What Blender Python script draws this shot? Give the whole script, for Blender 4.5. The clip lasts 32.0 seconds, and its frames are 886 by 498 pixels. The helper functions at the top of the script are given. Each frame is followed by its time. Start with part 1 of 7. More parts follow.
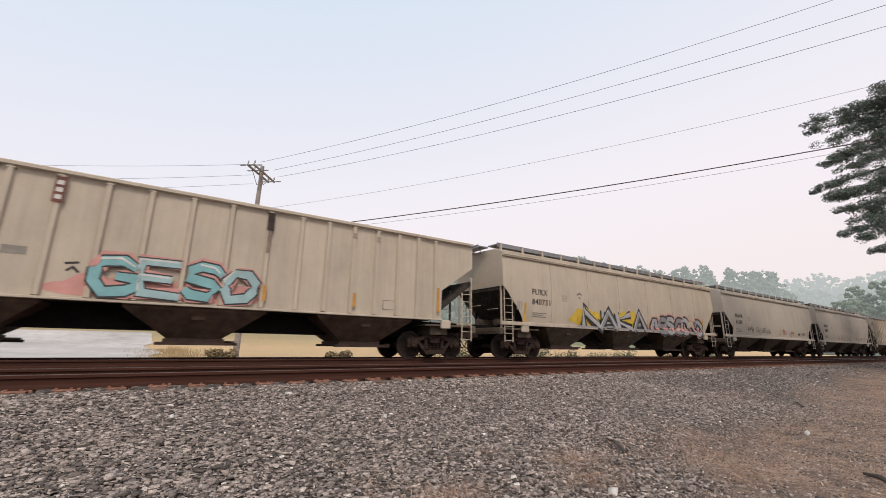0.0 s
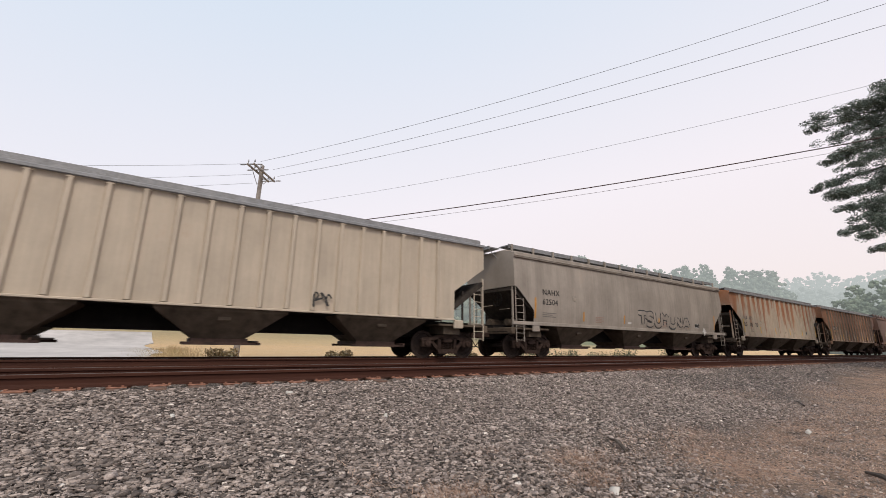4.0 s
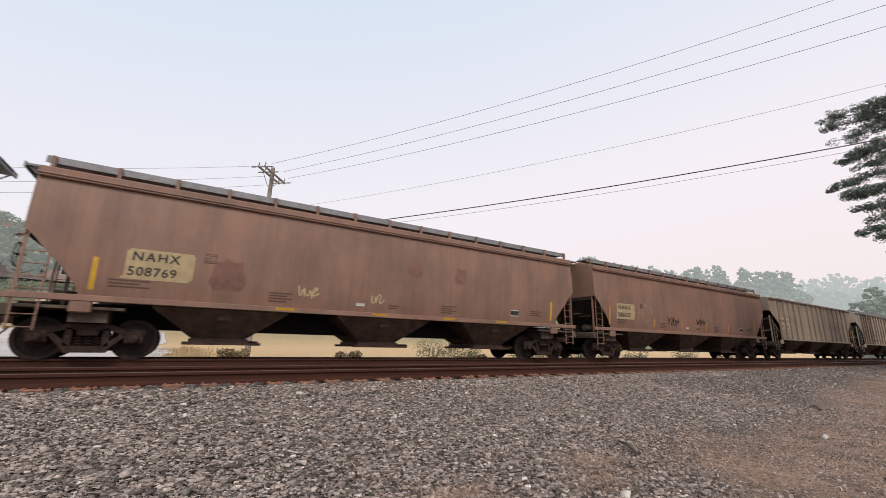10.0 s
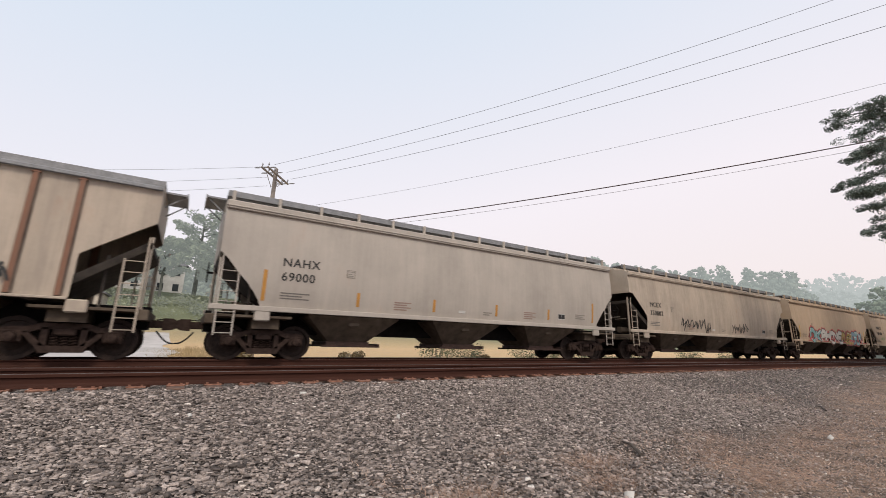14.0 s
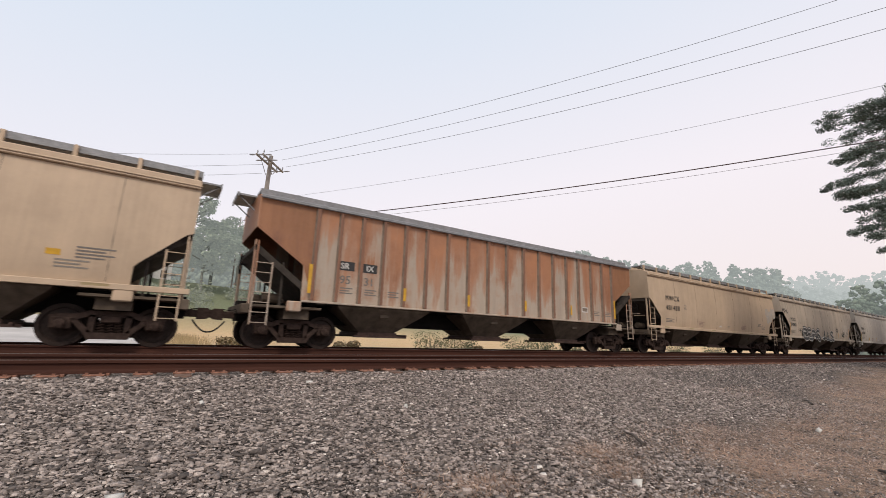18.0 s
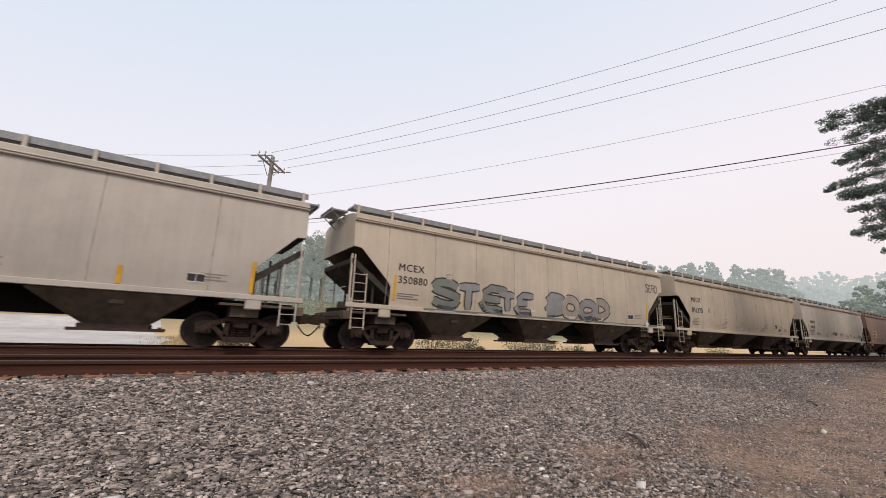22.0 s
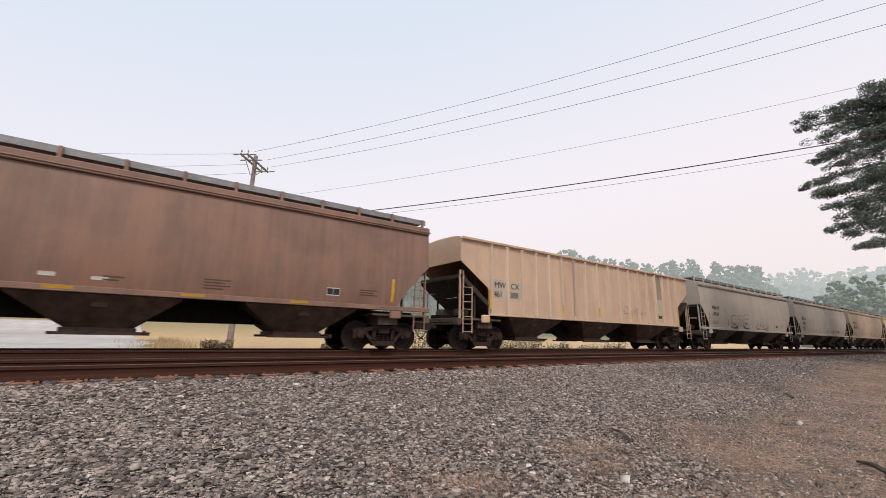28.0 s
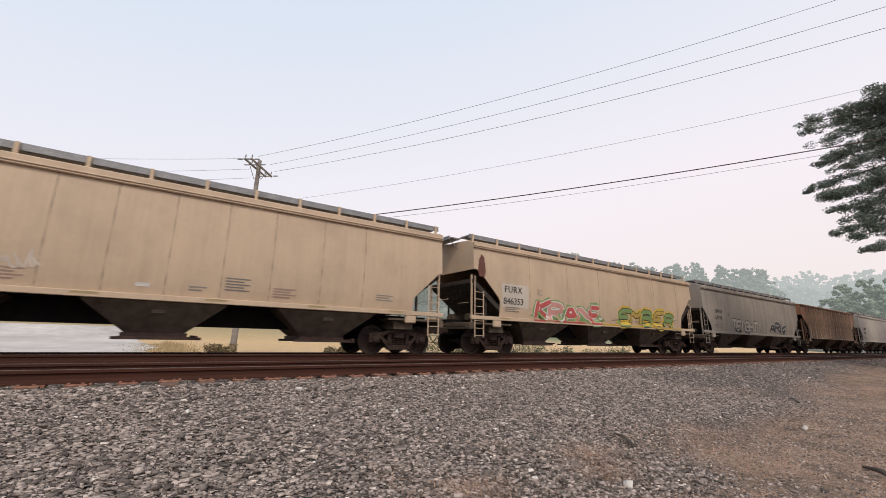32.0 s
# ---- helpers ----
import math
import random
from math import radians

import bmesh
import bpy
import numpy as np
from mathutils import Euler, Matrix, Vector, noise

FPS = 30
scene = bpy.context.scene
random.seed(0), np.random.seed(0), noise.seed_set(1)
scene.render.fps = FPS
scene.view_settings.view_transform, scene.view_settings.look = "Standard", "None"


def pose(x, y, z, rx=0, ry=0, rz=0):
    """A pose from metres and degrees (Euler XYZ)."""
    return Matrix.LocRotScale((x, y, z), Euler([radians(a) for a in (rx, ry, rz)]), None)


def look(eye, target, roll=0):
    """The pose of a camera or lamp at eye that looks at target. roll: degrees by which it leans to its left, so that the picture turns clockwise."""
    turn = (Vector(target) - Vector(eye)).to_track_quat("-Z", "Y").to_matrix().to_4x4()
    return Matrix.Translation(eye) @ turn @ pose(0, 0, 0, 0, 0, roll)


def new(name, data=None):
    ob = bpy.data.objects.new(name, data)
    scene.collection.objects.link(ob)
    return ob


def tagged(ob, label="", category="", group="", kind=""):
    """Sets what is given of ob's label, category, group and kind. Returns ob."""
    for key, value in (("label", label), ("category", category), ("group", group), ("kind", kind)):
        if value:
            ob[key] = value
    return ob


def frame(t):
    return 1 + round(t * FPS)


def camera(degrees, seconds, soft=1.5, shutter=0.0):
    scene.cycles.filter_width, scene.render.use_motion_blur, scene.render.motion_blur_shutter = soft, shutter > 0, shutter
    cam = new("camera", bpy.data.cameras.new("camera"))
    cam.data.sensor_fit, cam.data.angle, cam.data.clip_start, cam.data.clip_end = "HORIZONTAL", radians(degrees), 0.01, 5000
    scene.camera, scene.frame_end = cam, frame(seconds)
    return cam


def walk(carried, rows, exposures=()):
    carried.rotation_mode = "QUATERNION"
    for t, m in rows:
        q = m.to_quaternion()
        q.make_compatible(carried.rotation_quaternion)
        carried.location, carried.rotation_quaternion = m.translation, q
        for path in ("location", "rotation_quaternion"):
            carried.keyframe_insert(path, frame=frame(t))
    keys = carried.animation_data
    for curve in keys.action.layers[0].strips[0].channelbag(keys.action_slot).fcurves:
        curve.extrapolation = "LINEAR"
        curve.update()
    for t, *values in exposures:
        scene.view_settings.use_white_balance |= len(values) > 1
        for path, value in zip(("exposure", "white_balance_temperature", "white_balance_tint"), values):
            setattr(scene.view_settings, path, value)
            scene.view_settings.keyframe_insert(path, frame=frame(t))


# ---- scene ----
cam = camera(94.6, 32.0, soft=0.7, shutter=0.09)
PATH = [
    (0, (0.007, 0.310, 0.500), (1.0777, 1.9372, 0.9534), 1.02),
    (0.5, (0.011, 0.305, 0.500), (1.0823, 1.9319, 0.9533), 1.02),
    (1, (0.002, 0.303, 0.505), (1.0748, 1.9295, 0.9573), 1.02),
    (1.5, (0.011, 0.311, 0.499), (1.0824, 1.9379, 0.9514), 0.82),
    (2, (0.003, 0.312, 0.507), (1.0746, 1.9399, 0.9560), 0.82),
    (2.5, (0.012, 0.320, 0.505), (1.0816, 1.9490, 0.9531), 0.92),
    (3, (0.010, 0.323, 0.499), (1.0790, 1.9522, 0.9474), 1.02),
    (3.5, (0.007, 0.326, 0.497), (1.0767, 1.9545, 0.9462), 1.02),
    (5.5, (0.015, 0.319, 0.497), (1.0855, 1.9460, 0.9524), 0.72),
    (6, (0.013, 0.316, 0.500), (1.0813, 1.9438, 0.9582), 0.62),
    (6.5, (0.003, 0.308, 0.498), (1.0678, 1.9364, 0.9614), 0.72),
    (7, (0.003, 0.309, 0.500), (1.0629, 1.9406, 0.9634), 0.82),
    (7.5, (0.009, 0.302, 0.502), (1.0618, 1.9380, 0.9664), 0.92),
    (8, (0.012, 0.300, 0.501), (1.0592, 1.9403, 0.9651), 1.02),
    (8.5, (0.003, 0.294, 0.500), (1.0436, 1.9376, 0.9632), 1.01),
    (9, (0.019, 0.300, 0.493), (1.0550, 1.9472, 0.9573), 1.11),
    (9.5, (0.011, 0.296, 0.503), (1.0446, 1.9449, 0.9621), 1.11),
    (10, (0.003, 0.321, 0.501), (1.0365, 1.9715, 0.9557), 1.21),
    (10.5, (0.008, 0.323, 0.500), (1.0397, 1.9749, 0.9528), 1.21),
    (11, (0.005, 0.321, 0.499), (1.0369, 1.9740, 0.9479), 1.21),
    (11.5, (0.009, 0.322, 0.495), (1.0408, 1.9749, 0.9440), 1.11),
    (12, (0.009, 0.314, 0.497), (1.0407, 1.9670, 0.9470), 1.21),
    (12.5, (0.009, 0.317, 0.496), (1.0404, 1.9695, 0.9479), 1.31),
    (13, (0.002, 0.313, 0.497), (1.0307, 1.9669, 0.9509), 1.21),
    (13.5, (0.002, 0.319, 0.502), (1.0280, 1.9742, 0.9568), 1.21),
    (14, (-0.001, 0.317, 0.501), (1.0207, 1.9747, 0.9566), 1.21),
    (14.5, (0.010, 0.313, 0.499), (1.0248, 1.9745, 0.9559), 1.01),
    (16.5, (-0.014, 0.320, 0.499), (1.0147, 1.9773, 0.9409), 1.01),
    (17, (-0.180, 0.349, 0.505), (0.8638, 1.9995, 0.9369), 1.31),
    (17.5, (-0.247, 0.378, 0.514), (0.8131, 2.0200, 0.9362), 1.72),
    (18, (-0.262, 0.388, 0.509), (0.8031, 2.0298, 0.9231), 2.02),
    (18.5, (-0.249, 0.403, 0.510), (0.8179, 2.0445, 0.9180), 2.22),
    (19, (-0.247, 0.416, 0.511), (0.8183, 2.0592, 0.9155), 2.22),
    (19.5, (-0.248, 0.427, 0.511), (0.8160, 2.0718, 0.9146), 2.22),
    (20, (-0.245, 0.419, 0.504), (0.8157, 2.0656, 0.9088), 2.21),
    (20.5, (-0.246, 0.412, 0.507), (0.8107, 2.0600, 0.9138), 2.11),
    (21, (-0.244, 0.413, 0.505), (0.8107, 2.0610, 0.9168), 2.01),
    (21.5, (-0.243, 0.410, 0.514), (0.8124, 2.0569, 0.9295), 2.01),
    (22, (-0.240, 0.410, 0.509), (0.8177, 2.0554, 0.9259), 2.01),
    (22.5, (-0.245, 0.420, 0.514), (0.8156, 2.0648, 0.9275), 2.12),
    (23, (-0.239, 0.418, 0.508), (0.8232, 2.0614, 0.9217), 2.02),
    (23.5, (-0.237, 0.417, 0.506), (0.8262, 2.0605, 0.9188), 1.92),
    (24, (-0.239, 0.419, 0.509), (0.8247, 2.0622, 0.9219), 1.92),
    (24.5, (-0.243, 0.417, 0.507), (0.8187, 2.0610, 0.9199), 1.82),
    (25, (-0.245, 0.416, 0.507), (0.8154, 2.0595, 0.9217), 1.82),
    (25.5, (-0.244, 0.421, 0.505), (0.8160, 2.0652, 0.9210), 1.72),
    (27.5, (-0.243, 0.414, 0.507), (0.8626, 2.0270, 0.9234), 1.23),
    (28, (-0.242, 0.408, 0.508), (0.8715, 2.0160, 0.9234), 1.23),
    (28.5, (-0.236, 0.410, 0.502), (0.8824, 2.0150, 0.9177), 1.13),
    (29, (-0.230, 0.404, 0.504), (0.8873, 2.0103, 0.9178), 1.03),
    (29.5, (-0.236, 0.401, 0.507), (0.8786, 2.0097, 0.9197), 1.03),
    (30, (-0.231, 0.397, 0.512), (0.8783, 2.0087, 0.9275), 1.03),
    (30.5, (-0.242, 0.396, 0.502), (0.8618, 2.0089, 0.9258), 1.13),
    (31, (-0.244, 0.397, 0.507), (0.8576, 2.0107, 0.9335), 1.13),
    (31.5, (-0.239, 0.385, 0.506), (0.8633, 1.9980, 0.9367), 1.13),
    (32, (-0.242, 0.387, 0.512), (0.8567, 2.0004, 0.9446), 1.23),
]
walk(cam, [(t, look(eye, target, roll)) for t, eye, target, roll in PATH])

# ---- light: a smoky white sky and a soft veiled sun behind the camera ----
SUN_ELEV, SUN_AZ = radians(48), radians(205)
world = bpy.data.worlds.new("sky")
scene.world = world
world.use_nodes = True
wn, wl = world.node_tree.nodes, world.node_tree.links
for n in list(wn):
    wn.remove(n)
w_out = wn.new("ShaderNodeOutputWorld")
w_bg = wn.new("ShaderNodeBackground")
w_sky = wn.new("ShaderNodeTexSky")
w_sky.sky_type = "NISHITA"
w_sky.sun_disc = False
w_sky.sun_elevation, w_sky.sun_rotation = SUN_ELEV, SUN_AZ
w_sky.dust_density, w_sky.air_density, w_sky.ozone_density = 6.0, 1.0, 1.5
w_co = wn.new("ShaderNodeTexCoord")
w_sep = wn.new("ShaderNodeSeparateXYZ")
w_ramp = wn.new("ShaderNodeValToRGB")
w_ramp.color_ramp.elements[0].position, w_ramp.color_ramp.elements[0].color = 0.0, (9.15, 8.1, 8.0, 1)
w_ramp.color_ramp.elements[1].position, w_ramp.color_ramp.elements[1].color = 0.8, (6.7, 7.65, 8.85, 1)
e = w_ramp.color_ramp.elements.new(1.0)
e.color = (7.6, 7.4, 7.6, 1)
e = w_ramp.color_ramp.elements.new(0.28)
e.color = (9.2, 8.6, 9.0, 1)
w_gain = wn.new("ShaderNodeMix")
w_gain.data_type = "RGBA"
w_gain.inputs[0].default_value = 0.9
w_bg.inputs[1].default_value = 0.11
wl.new(w_co.outputs["Generated"], w_sep.inputs[0])
w_thick = wn.new("ShaderNodeMath")
w_thick.operation = "MULTIPLY_ADD"
w_thick.inputs[1].default_value = -0.2
wl.new(w_sep.outputs[0], w_thick.inputs[0])
wl.new(w_sep.outputs[2], w_thick.inputs[2])
w_lift = wn.new("ShaderNodeMath")
w_lift.inputs[1].default_value = 0.1
wl.new(w_thick.outputs[0], w_lift.inputs[0])
wl.new(w_lift.outputs[0], w_ramp.inputs[0])
wl.new(w_sky.outputs[0], w_gain.inputs[6])
wl.new(w_ramp.outputs[0], w_gain.inputs[7])
wl.new(w_gain.outputs[2], w_bg.inputs[0])
wl.new(w_bg.outputs[0], w_out.inputs[0])

sun = new("sun", bpy.data.lights.new("sun", "SUN"))
sun.data.energy, sun.data.angle, sun.data.color = 1.9, radians(14), (1.0, 0.87, 0.74)
sd = Vector((math.sin(SUN_AZ) * math.cos(SUN_ELEV), math.cos(SUN_AZ) * math.cos(SUN_ELEV), math.sin(SUN_ELEV)))
sun.matrix_world = look((0, 0, 60), tuple(Vector((0, 0, 60)) - sd))
scene.view_settings.exposure = 0.0


# ---- materials ----
def node_mat(name, rough=0.8, metal=0.0):
    m = bpy.data.materials.new(name)
    m.use_nodes = True
    n, l = m.node_tree.nodes, m.node_tree.links
    b = n["Principled BSDF"]
    b.inputs["Roughness"].default_value = rough
    b.inputs["Metallic"].default_value = metal
    return m, n, l, b


def tex_noise(n, l, scale, detail=6.0, coords="Object", stretch=(1, 1, 1), rough=0.6, shift=None):
    co, mp, t = n.new("ShaderNodeTexCoord"), n.new("ShaderNodeMapping"), n.new("ShaderNodeTexNoise")
    mp.inputs["Scale"].default_value = stretch
    t.inputs["Scale"].default_value, t.inputs["Detail"].default_value, t.inputs["Roughness"].default_value = scale, detail, rough
    l.new(co.outputs[coords], mp.inputs[0])
    if shift is not None:
        l.new(shift, mp.inputs["Location"])
    l.new(mp.outputs[0], t.inputs[0])
    return t.outputs["Fac"]


def ramp(n, l, fac, stops):
    r = n.new("ShaderNodeValToRGB")
    el = r.color_ramp.elements
    el[0].position, el[0].color = stops[0][0], (*stops[0][1], 1)
    el[1].position, el[1].color = stops[-1][0], (*stops[-1][1], 1)
    for p, c in stops[1:-1]:
        el.new(p).color = (*c, 1)
    l.new(fac, r.inputs[0])
    return r.outputs[0]


def mix(n, l, fac, a, b, mode="MIX"):
    m = n.new("ShaderNodeMix")
    m.data_type, m.blend_type = "RGBA", mode
    for sock, v in ((m.inputs[0], fac), (m.inputs[6], a), (m.inputs[7], b)):
        if isinstance(v, (int, float)):
            sock.default_value = v
        elif isinstance(v, tuple):
            sock.default_value = (*v, 1)
        else:
            l.new(v, sock)
    return m.outputs[2]


def grey(v):
    return (v, v, v)


def bump(n, l, b, height, strength=0.3, dist=0.02):
    bp = n.new("ShaderNodeBump")
    bp.inputs["Strength"].default_value, bp.inputs["Distance"].default_value = strength, dist
    l.new(height, bp.inputs["Height"])
    l.new(bp.outputs[0], b.inputs["Normal"])


def speckled(name, c1, c2, scale=8.0, rough=0.85, metal=0.0, relief=0.2, big=0.6, dist=0.02):
    """Two-scale mottling of two colours, with fine relief."""
    m, n, l, b = node_mat(name, rough, metal)
    f1 = tex_noise(n, l, scale)
    f2 = tex_noise(n, l, scale * 0.12, 3.0)
    base = ramp(n, l, f1, [(0.3, c1), (0.7, c2)])
    dark = ramp(n, l, f2, [(0.3, grey(1 - big * 0.5)), (0.7, grey(1.0))])
    l.new(mix(n, l, 1.0, base, dark, "MULTIPLY"), b.inputs["Base Color"])
    bump(n, l, b, f1, relief, dist)
    return m


def car_paint(name, col, rust=0.15, rust_col=(0.22, 0.085, 0.035), dirt=0.4, streak=0.5, top_rust=0.0, rough=0.6, reach=0.0, top_cols=((0.46, 0.19, 0.065), (0.19, 0.08, 0.045))):
    """Weathered freight-car paint: upright streaks, blotches of rust, rust that runs from the eaves."""
    m, n, l, b = node_mat(name, rough)
    rnd = n.new("ShaderNodeObjectInfo")
    sh = n.new("ShaderNodeVectorMath")
    sh.operation = "SCALE"
    cmb = n.new("ShaderNodeCombineXYZ")
    for k in range(3):
        l.new(rnd.outputs["Random"], cmb.inputs[k])
    l.new(cmb.outputs[0], sh.inputs[0])
    sh.inputs["Scale"].default_value = 40.0
    off = sh.outputs[0]
    st = tex_noise(n, l, 1.0, 6.0, stretch=(1.7, 0.4, 0.22), shift=off)
    st2 = tex_noise(n, l, 1.0, 5.0, stretch=(9.0, 1.0, 0.5), shift=off)
    bl = tex_noise(n, l, 0.55, 8.0, shift=off, rough=0.7)
    fine = tex_noise(n, l, 14.0, 5.0, shift=off)
    c = mix(n, l, 1.0, (*col,), ramp(n, l, st, [(0.3, grey(1 - streak * 0.4)), (0.66, grey(1.05))]), "MULTIPLY")
    c = mix(n, l, 1.0, c, ramp(n, l, st2, [(0.3, grey(1 - streak * 0.2)), (0.65, grey(1.03))]), "MULTIPLY")
    c = mix(n, l, 1.0, c, ramp(n, l, bl, [(0.3, grey(1 - dirt * 0.45)), (0.7, grey(1.05))]), "MULTIPLY")
    co, sep = n.new("ShaderNodeTexCoord"), n.new("ShaderNodeSeparateXYZ")
    l.new(co.outputs["Object"], sep.inputs[0])
    rf = ramp(n, l, bl, [(0.60 - rust * 0.3, grey(0)), (0.78 - rust * 0.3, grey(min(1, 0.3 + rust * 1.6)))])
    rf2 = mix(n, l, 1.0, rf, ramp(n, l, st2, [(0.35, grey(0)), (0.6, grey(1))]), "MULTIPLY")
    c = mix(n, l, rf2, c, (*rust_col,))
    if top_rust > 0:
        mt = n.new("ShaderNodeMapRange")
        l.new(sep.outputs[2], mt.inputs[0])
        mt.inputs[1].default_value, mt.inputs[2].default_value, mt.inputs[3].default_value, mt.inputs[4].default_value = 1.5, 4.3, reach - 0.10, reach + 0.22
        ad = n.new("ShaderNodeMath")
        l.new(mt.outputs[0], ad.inputs[0])
        l.new(st, ad.inputs[1])
        tf = ramp(n, l, ad.outputs[0], [(0.55, grey(0)), (0.61, grey(top_rust * 0.7)), (0.72, grey(top_rust))])
        c = mix(n, l, tf, c, mix(n, l, ramp(n, l, bl, [(0.35, grey(0)), (0.65, grey(1))]), *top_cols))
    l.new(c, b.inputs["Base Color"])
    l.new(ramp(n, l, fine, [(0.3, grey(rough - 0.12)), (0.7, grey(min(1, rough + 0.15)))]), b.inputs["Roughness"])
    big = tex_noise(n, l, 0.9, 2.0, shift=off)
    hh = n.new("ShaderNodeMath")
    hh.operation = "MULTIPLY_ADD"
    l.new(fine, hh.inputs[0])
    hh.inputs[1].default_value = 0.06
    l.new(big, hh.inputs[2])
    bump(n, l, b, hh.outputs[0], 0.25, 0.03)
    return m


def flat_paint(name, col, rough=0.6, wear=0.25):
    return speckled(name, tuple(v * (1 - wear) for v in col), col, 6.0, rough, relief=0.05)


PAINT = {
    "grey": car_paint("pale_grey_car_paint", (0.45, 0.402, 0.35), 0.03, dirt=0.4, streak=0.2),
    "lightgrey": car_paint("light_grey_car_paint", (0.505, 0.452, 0.385), 0.03, dirt=0.35, streak=0.15),
    "cream": car_paint("cream_car_paint", (0.50, 0.425, 0.335), 0.06, dirt=0.45, streak=0.28),
    "tan": car_paint("tan_car_paint", (0.52, 0.392, 0.275), 0.05, dirt=0.4, streak=0.22),
    "brown": car_paint("oxide_brown_car_paint", (0.285, 0.165, 0.12), 0.3, (0.27, 0.12, 0.07), dirt=0.7, streak=0.6, rough=0.5),
    "darkbrown": car_paint("dark_oxide_brown_car_paint", (0.205, 0.115, 0.084), 0.35, (0.25, 0.10, 0.055), dirt=0.6, streak=0.6),
    "rusty": car_paint("rust_streaked_grey_car_paint", (0.53, 0.435, 0.34), 0.2, dirt=0.35, streak=0.35, top_rust=0.98, reach=0.045, top_cols=((0.40, 0.165, 0.07), (0.25, 0.105, 0.052))),
    "rustbrown": car_paint("rust_covered_car_paint", (0.45, 0.345, 0.26), 0.4, (0.20, 0.085, 0.045), dirt=0.5, streak=0.55, top_rust=0.94, reach=0.20, top_cols=((0.31, 0.135, 0.06), (0.14, 0.066, 0.042))),
    "ruststripe": car_paint("grey_car_paint_with_rust_runs", (0.48, 0.395, 0.315), 0.45, (0.30, 0.13, 0.06), dirt=0.45, streak=0.45, top_rust=0.9, reach=0.05, top_cols=((0.40, 0.165, 0.07), (0.25, 0.105, 0.052))),
    "rustpanel": car_paint("rusted_end_panel_paint", (0.36, 0.165, 0.08), 0.4, (0.19, 0.085, 0.05), dirt=0.7, streak=0.6),
    "peach": car_paint("faded_peach_post_paint", (0.64, 0.50, 0.39), 0.12, (0.42, 0.24, 0.14), dirt=0.4, streak=0.35),
    "rustpost": car_paint("rusted_side_post_paint", (0.25, 0.12, 0.072), 0.3, dirt=0.5, streak=0.5),
    "olive": car_paint("drab_grey_tan_car_paint", (0.40, 0.322, 0.25), 0.12, (0.24, 0.15, 0.10), dirt=0.7, streak=0.8),
    "dirtywhite": car_paint("dirty_white_car_paint", (0.55, 0.46, 0.368), 0.12, dirt=0.6, streak=0.6),
    "orange": car_paint("sun_faded_cream_car_paint", (0.62, 0.435, 0.31), 0.2, (0.45, 0.24, 0.13), dirt=0.5, streak=0.35),
    "darkgrey": car_paint("sooty_grey_car_paint", (0.36, 0.315, 0.27), 0.06, dirt=0.6, streak=0.6),
}
# dark for grime and also for the shade behind the cut-away sides
M_SLOPE = speckled("grimy_shaded_slope_sheet", (0.035, 0.03, 0.027), (0.075, 0.063, 0.053), 5.0, 0.85)
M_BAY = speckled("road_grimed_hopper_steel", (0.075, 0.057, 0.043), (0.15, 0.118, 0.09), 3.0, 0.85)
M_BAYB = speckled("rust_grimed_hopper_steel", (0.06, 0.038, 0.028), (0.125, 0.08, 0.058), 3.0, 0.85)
M_TRUCK = speckled("brown_cast_steel", (0.03, 0.019, 0.016), (0.068, 0.045, 0.036), 9.0, 0.75, 0.0, 0.3)
M_WHEEL = speckled("dark_wheel_steel", (0.022, 0.016, 0.014), (0.05, 0.034, 0.028), 12.0, 0.6)
M_TREAD = speckled("polished_tread_steel", (0.25, 0.24, 0.23), (0.4, 0.39, 0.38), 20.0, 0.3, 1.0)
# near-black base: the deep shade under the cars is put into this colour
M_UNDER = speckled("shade_black_underframe", (0.007, 0.0065, 0.0065), (0.016, 0.014, 0.013), 5.0, 0.8)
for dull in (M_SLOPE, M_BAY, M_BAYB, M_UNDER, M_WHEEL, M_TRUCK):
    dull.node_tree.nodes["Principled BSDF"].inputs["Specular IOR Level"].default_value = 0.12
M_GATE = speckled("rusty_outlet_gate_steel", (0.03, 0.017, 0.013), (0.075, 0.04, 0.03), 6.0, 0.85)
M_GRATE = speckled("galvanised_grating", (0.20, 0.205, 0.215), (0.32, 0.325, 0.335), 30.0, 0.5, 0.2)
M_HOSE = speckled("black_rubber", (0.01, 0.01, 0.01), (0.02, 0.02, 0.02), 20.0, 0.7)
M_YELLOW = flat_paint("yellow_reflector", (0.75, 0.42, 0.03), 0.45)
M_ORANGE = flat_paint("faded_orange_reflector", (0.62, 0.30, 0.06), 0.5)
M_WHITE = flat_paint("white_stencil", (0.72, 0.70, 0.66), 0.6)
M_BLACK = flat_paint("black_stencil", (0.035, 0.034, 0.034), 0.6, 0.4)
M_STEN = flat_paint("faded_stencil_grey", (0.22, 0.20, 0.18), 0.7)
M_FAINT = flat_paint("worn_thin_stencil", (0.31, 0.28, 0.24), 0.7)
M_FAINTRED = flat_paint("worn_thin_red_stencil", (0.40, 0.27, 0.22), 0.7)
M_PATCH = flat_paint("yellowed_patch", (0.55, 0.43, 0.24), 0.6)
M_SEAM = flat_paint("grimy_weld_seam", (0.26, 0.215, 0.165), 0.7)
M_GRIME = speckled("brown_grime_along_the_posts", (0.13, 0.095, 0.075), (0.33, 0.26, 0.20), 2.5, 0.85)
M_RUSTRED = flat_paint("rust_red_paint", (0.20, 0.07, 0.05), 0.7, 0.5)
M_PRIMER = flat_paint("red_primer_blotch", (0.26, 0.13, 0.095), 0.6, 0.35)
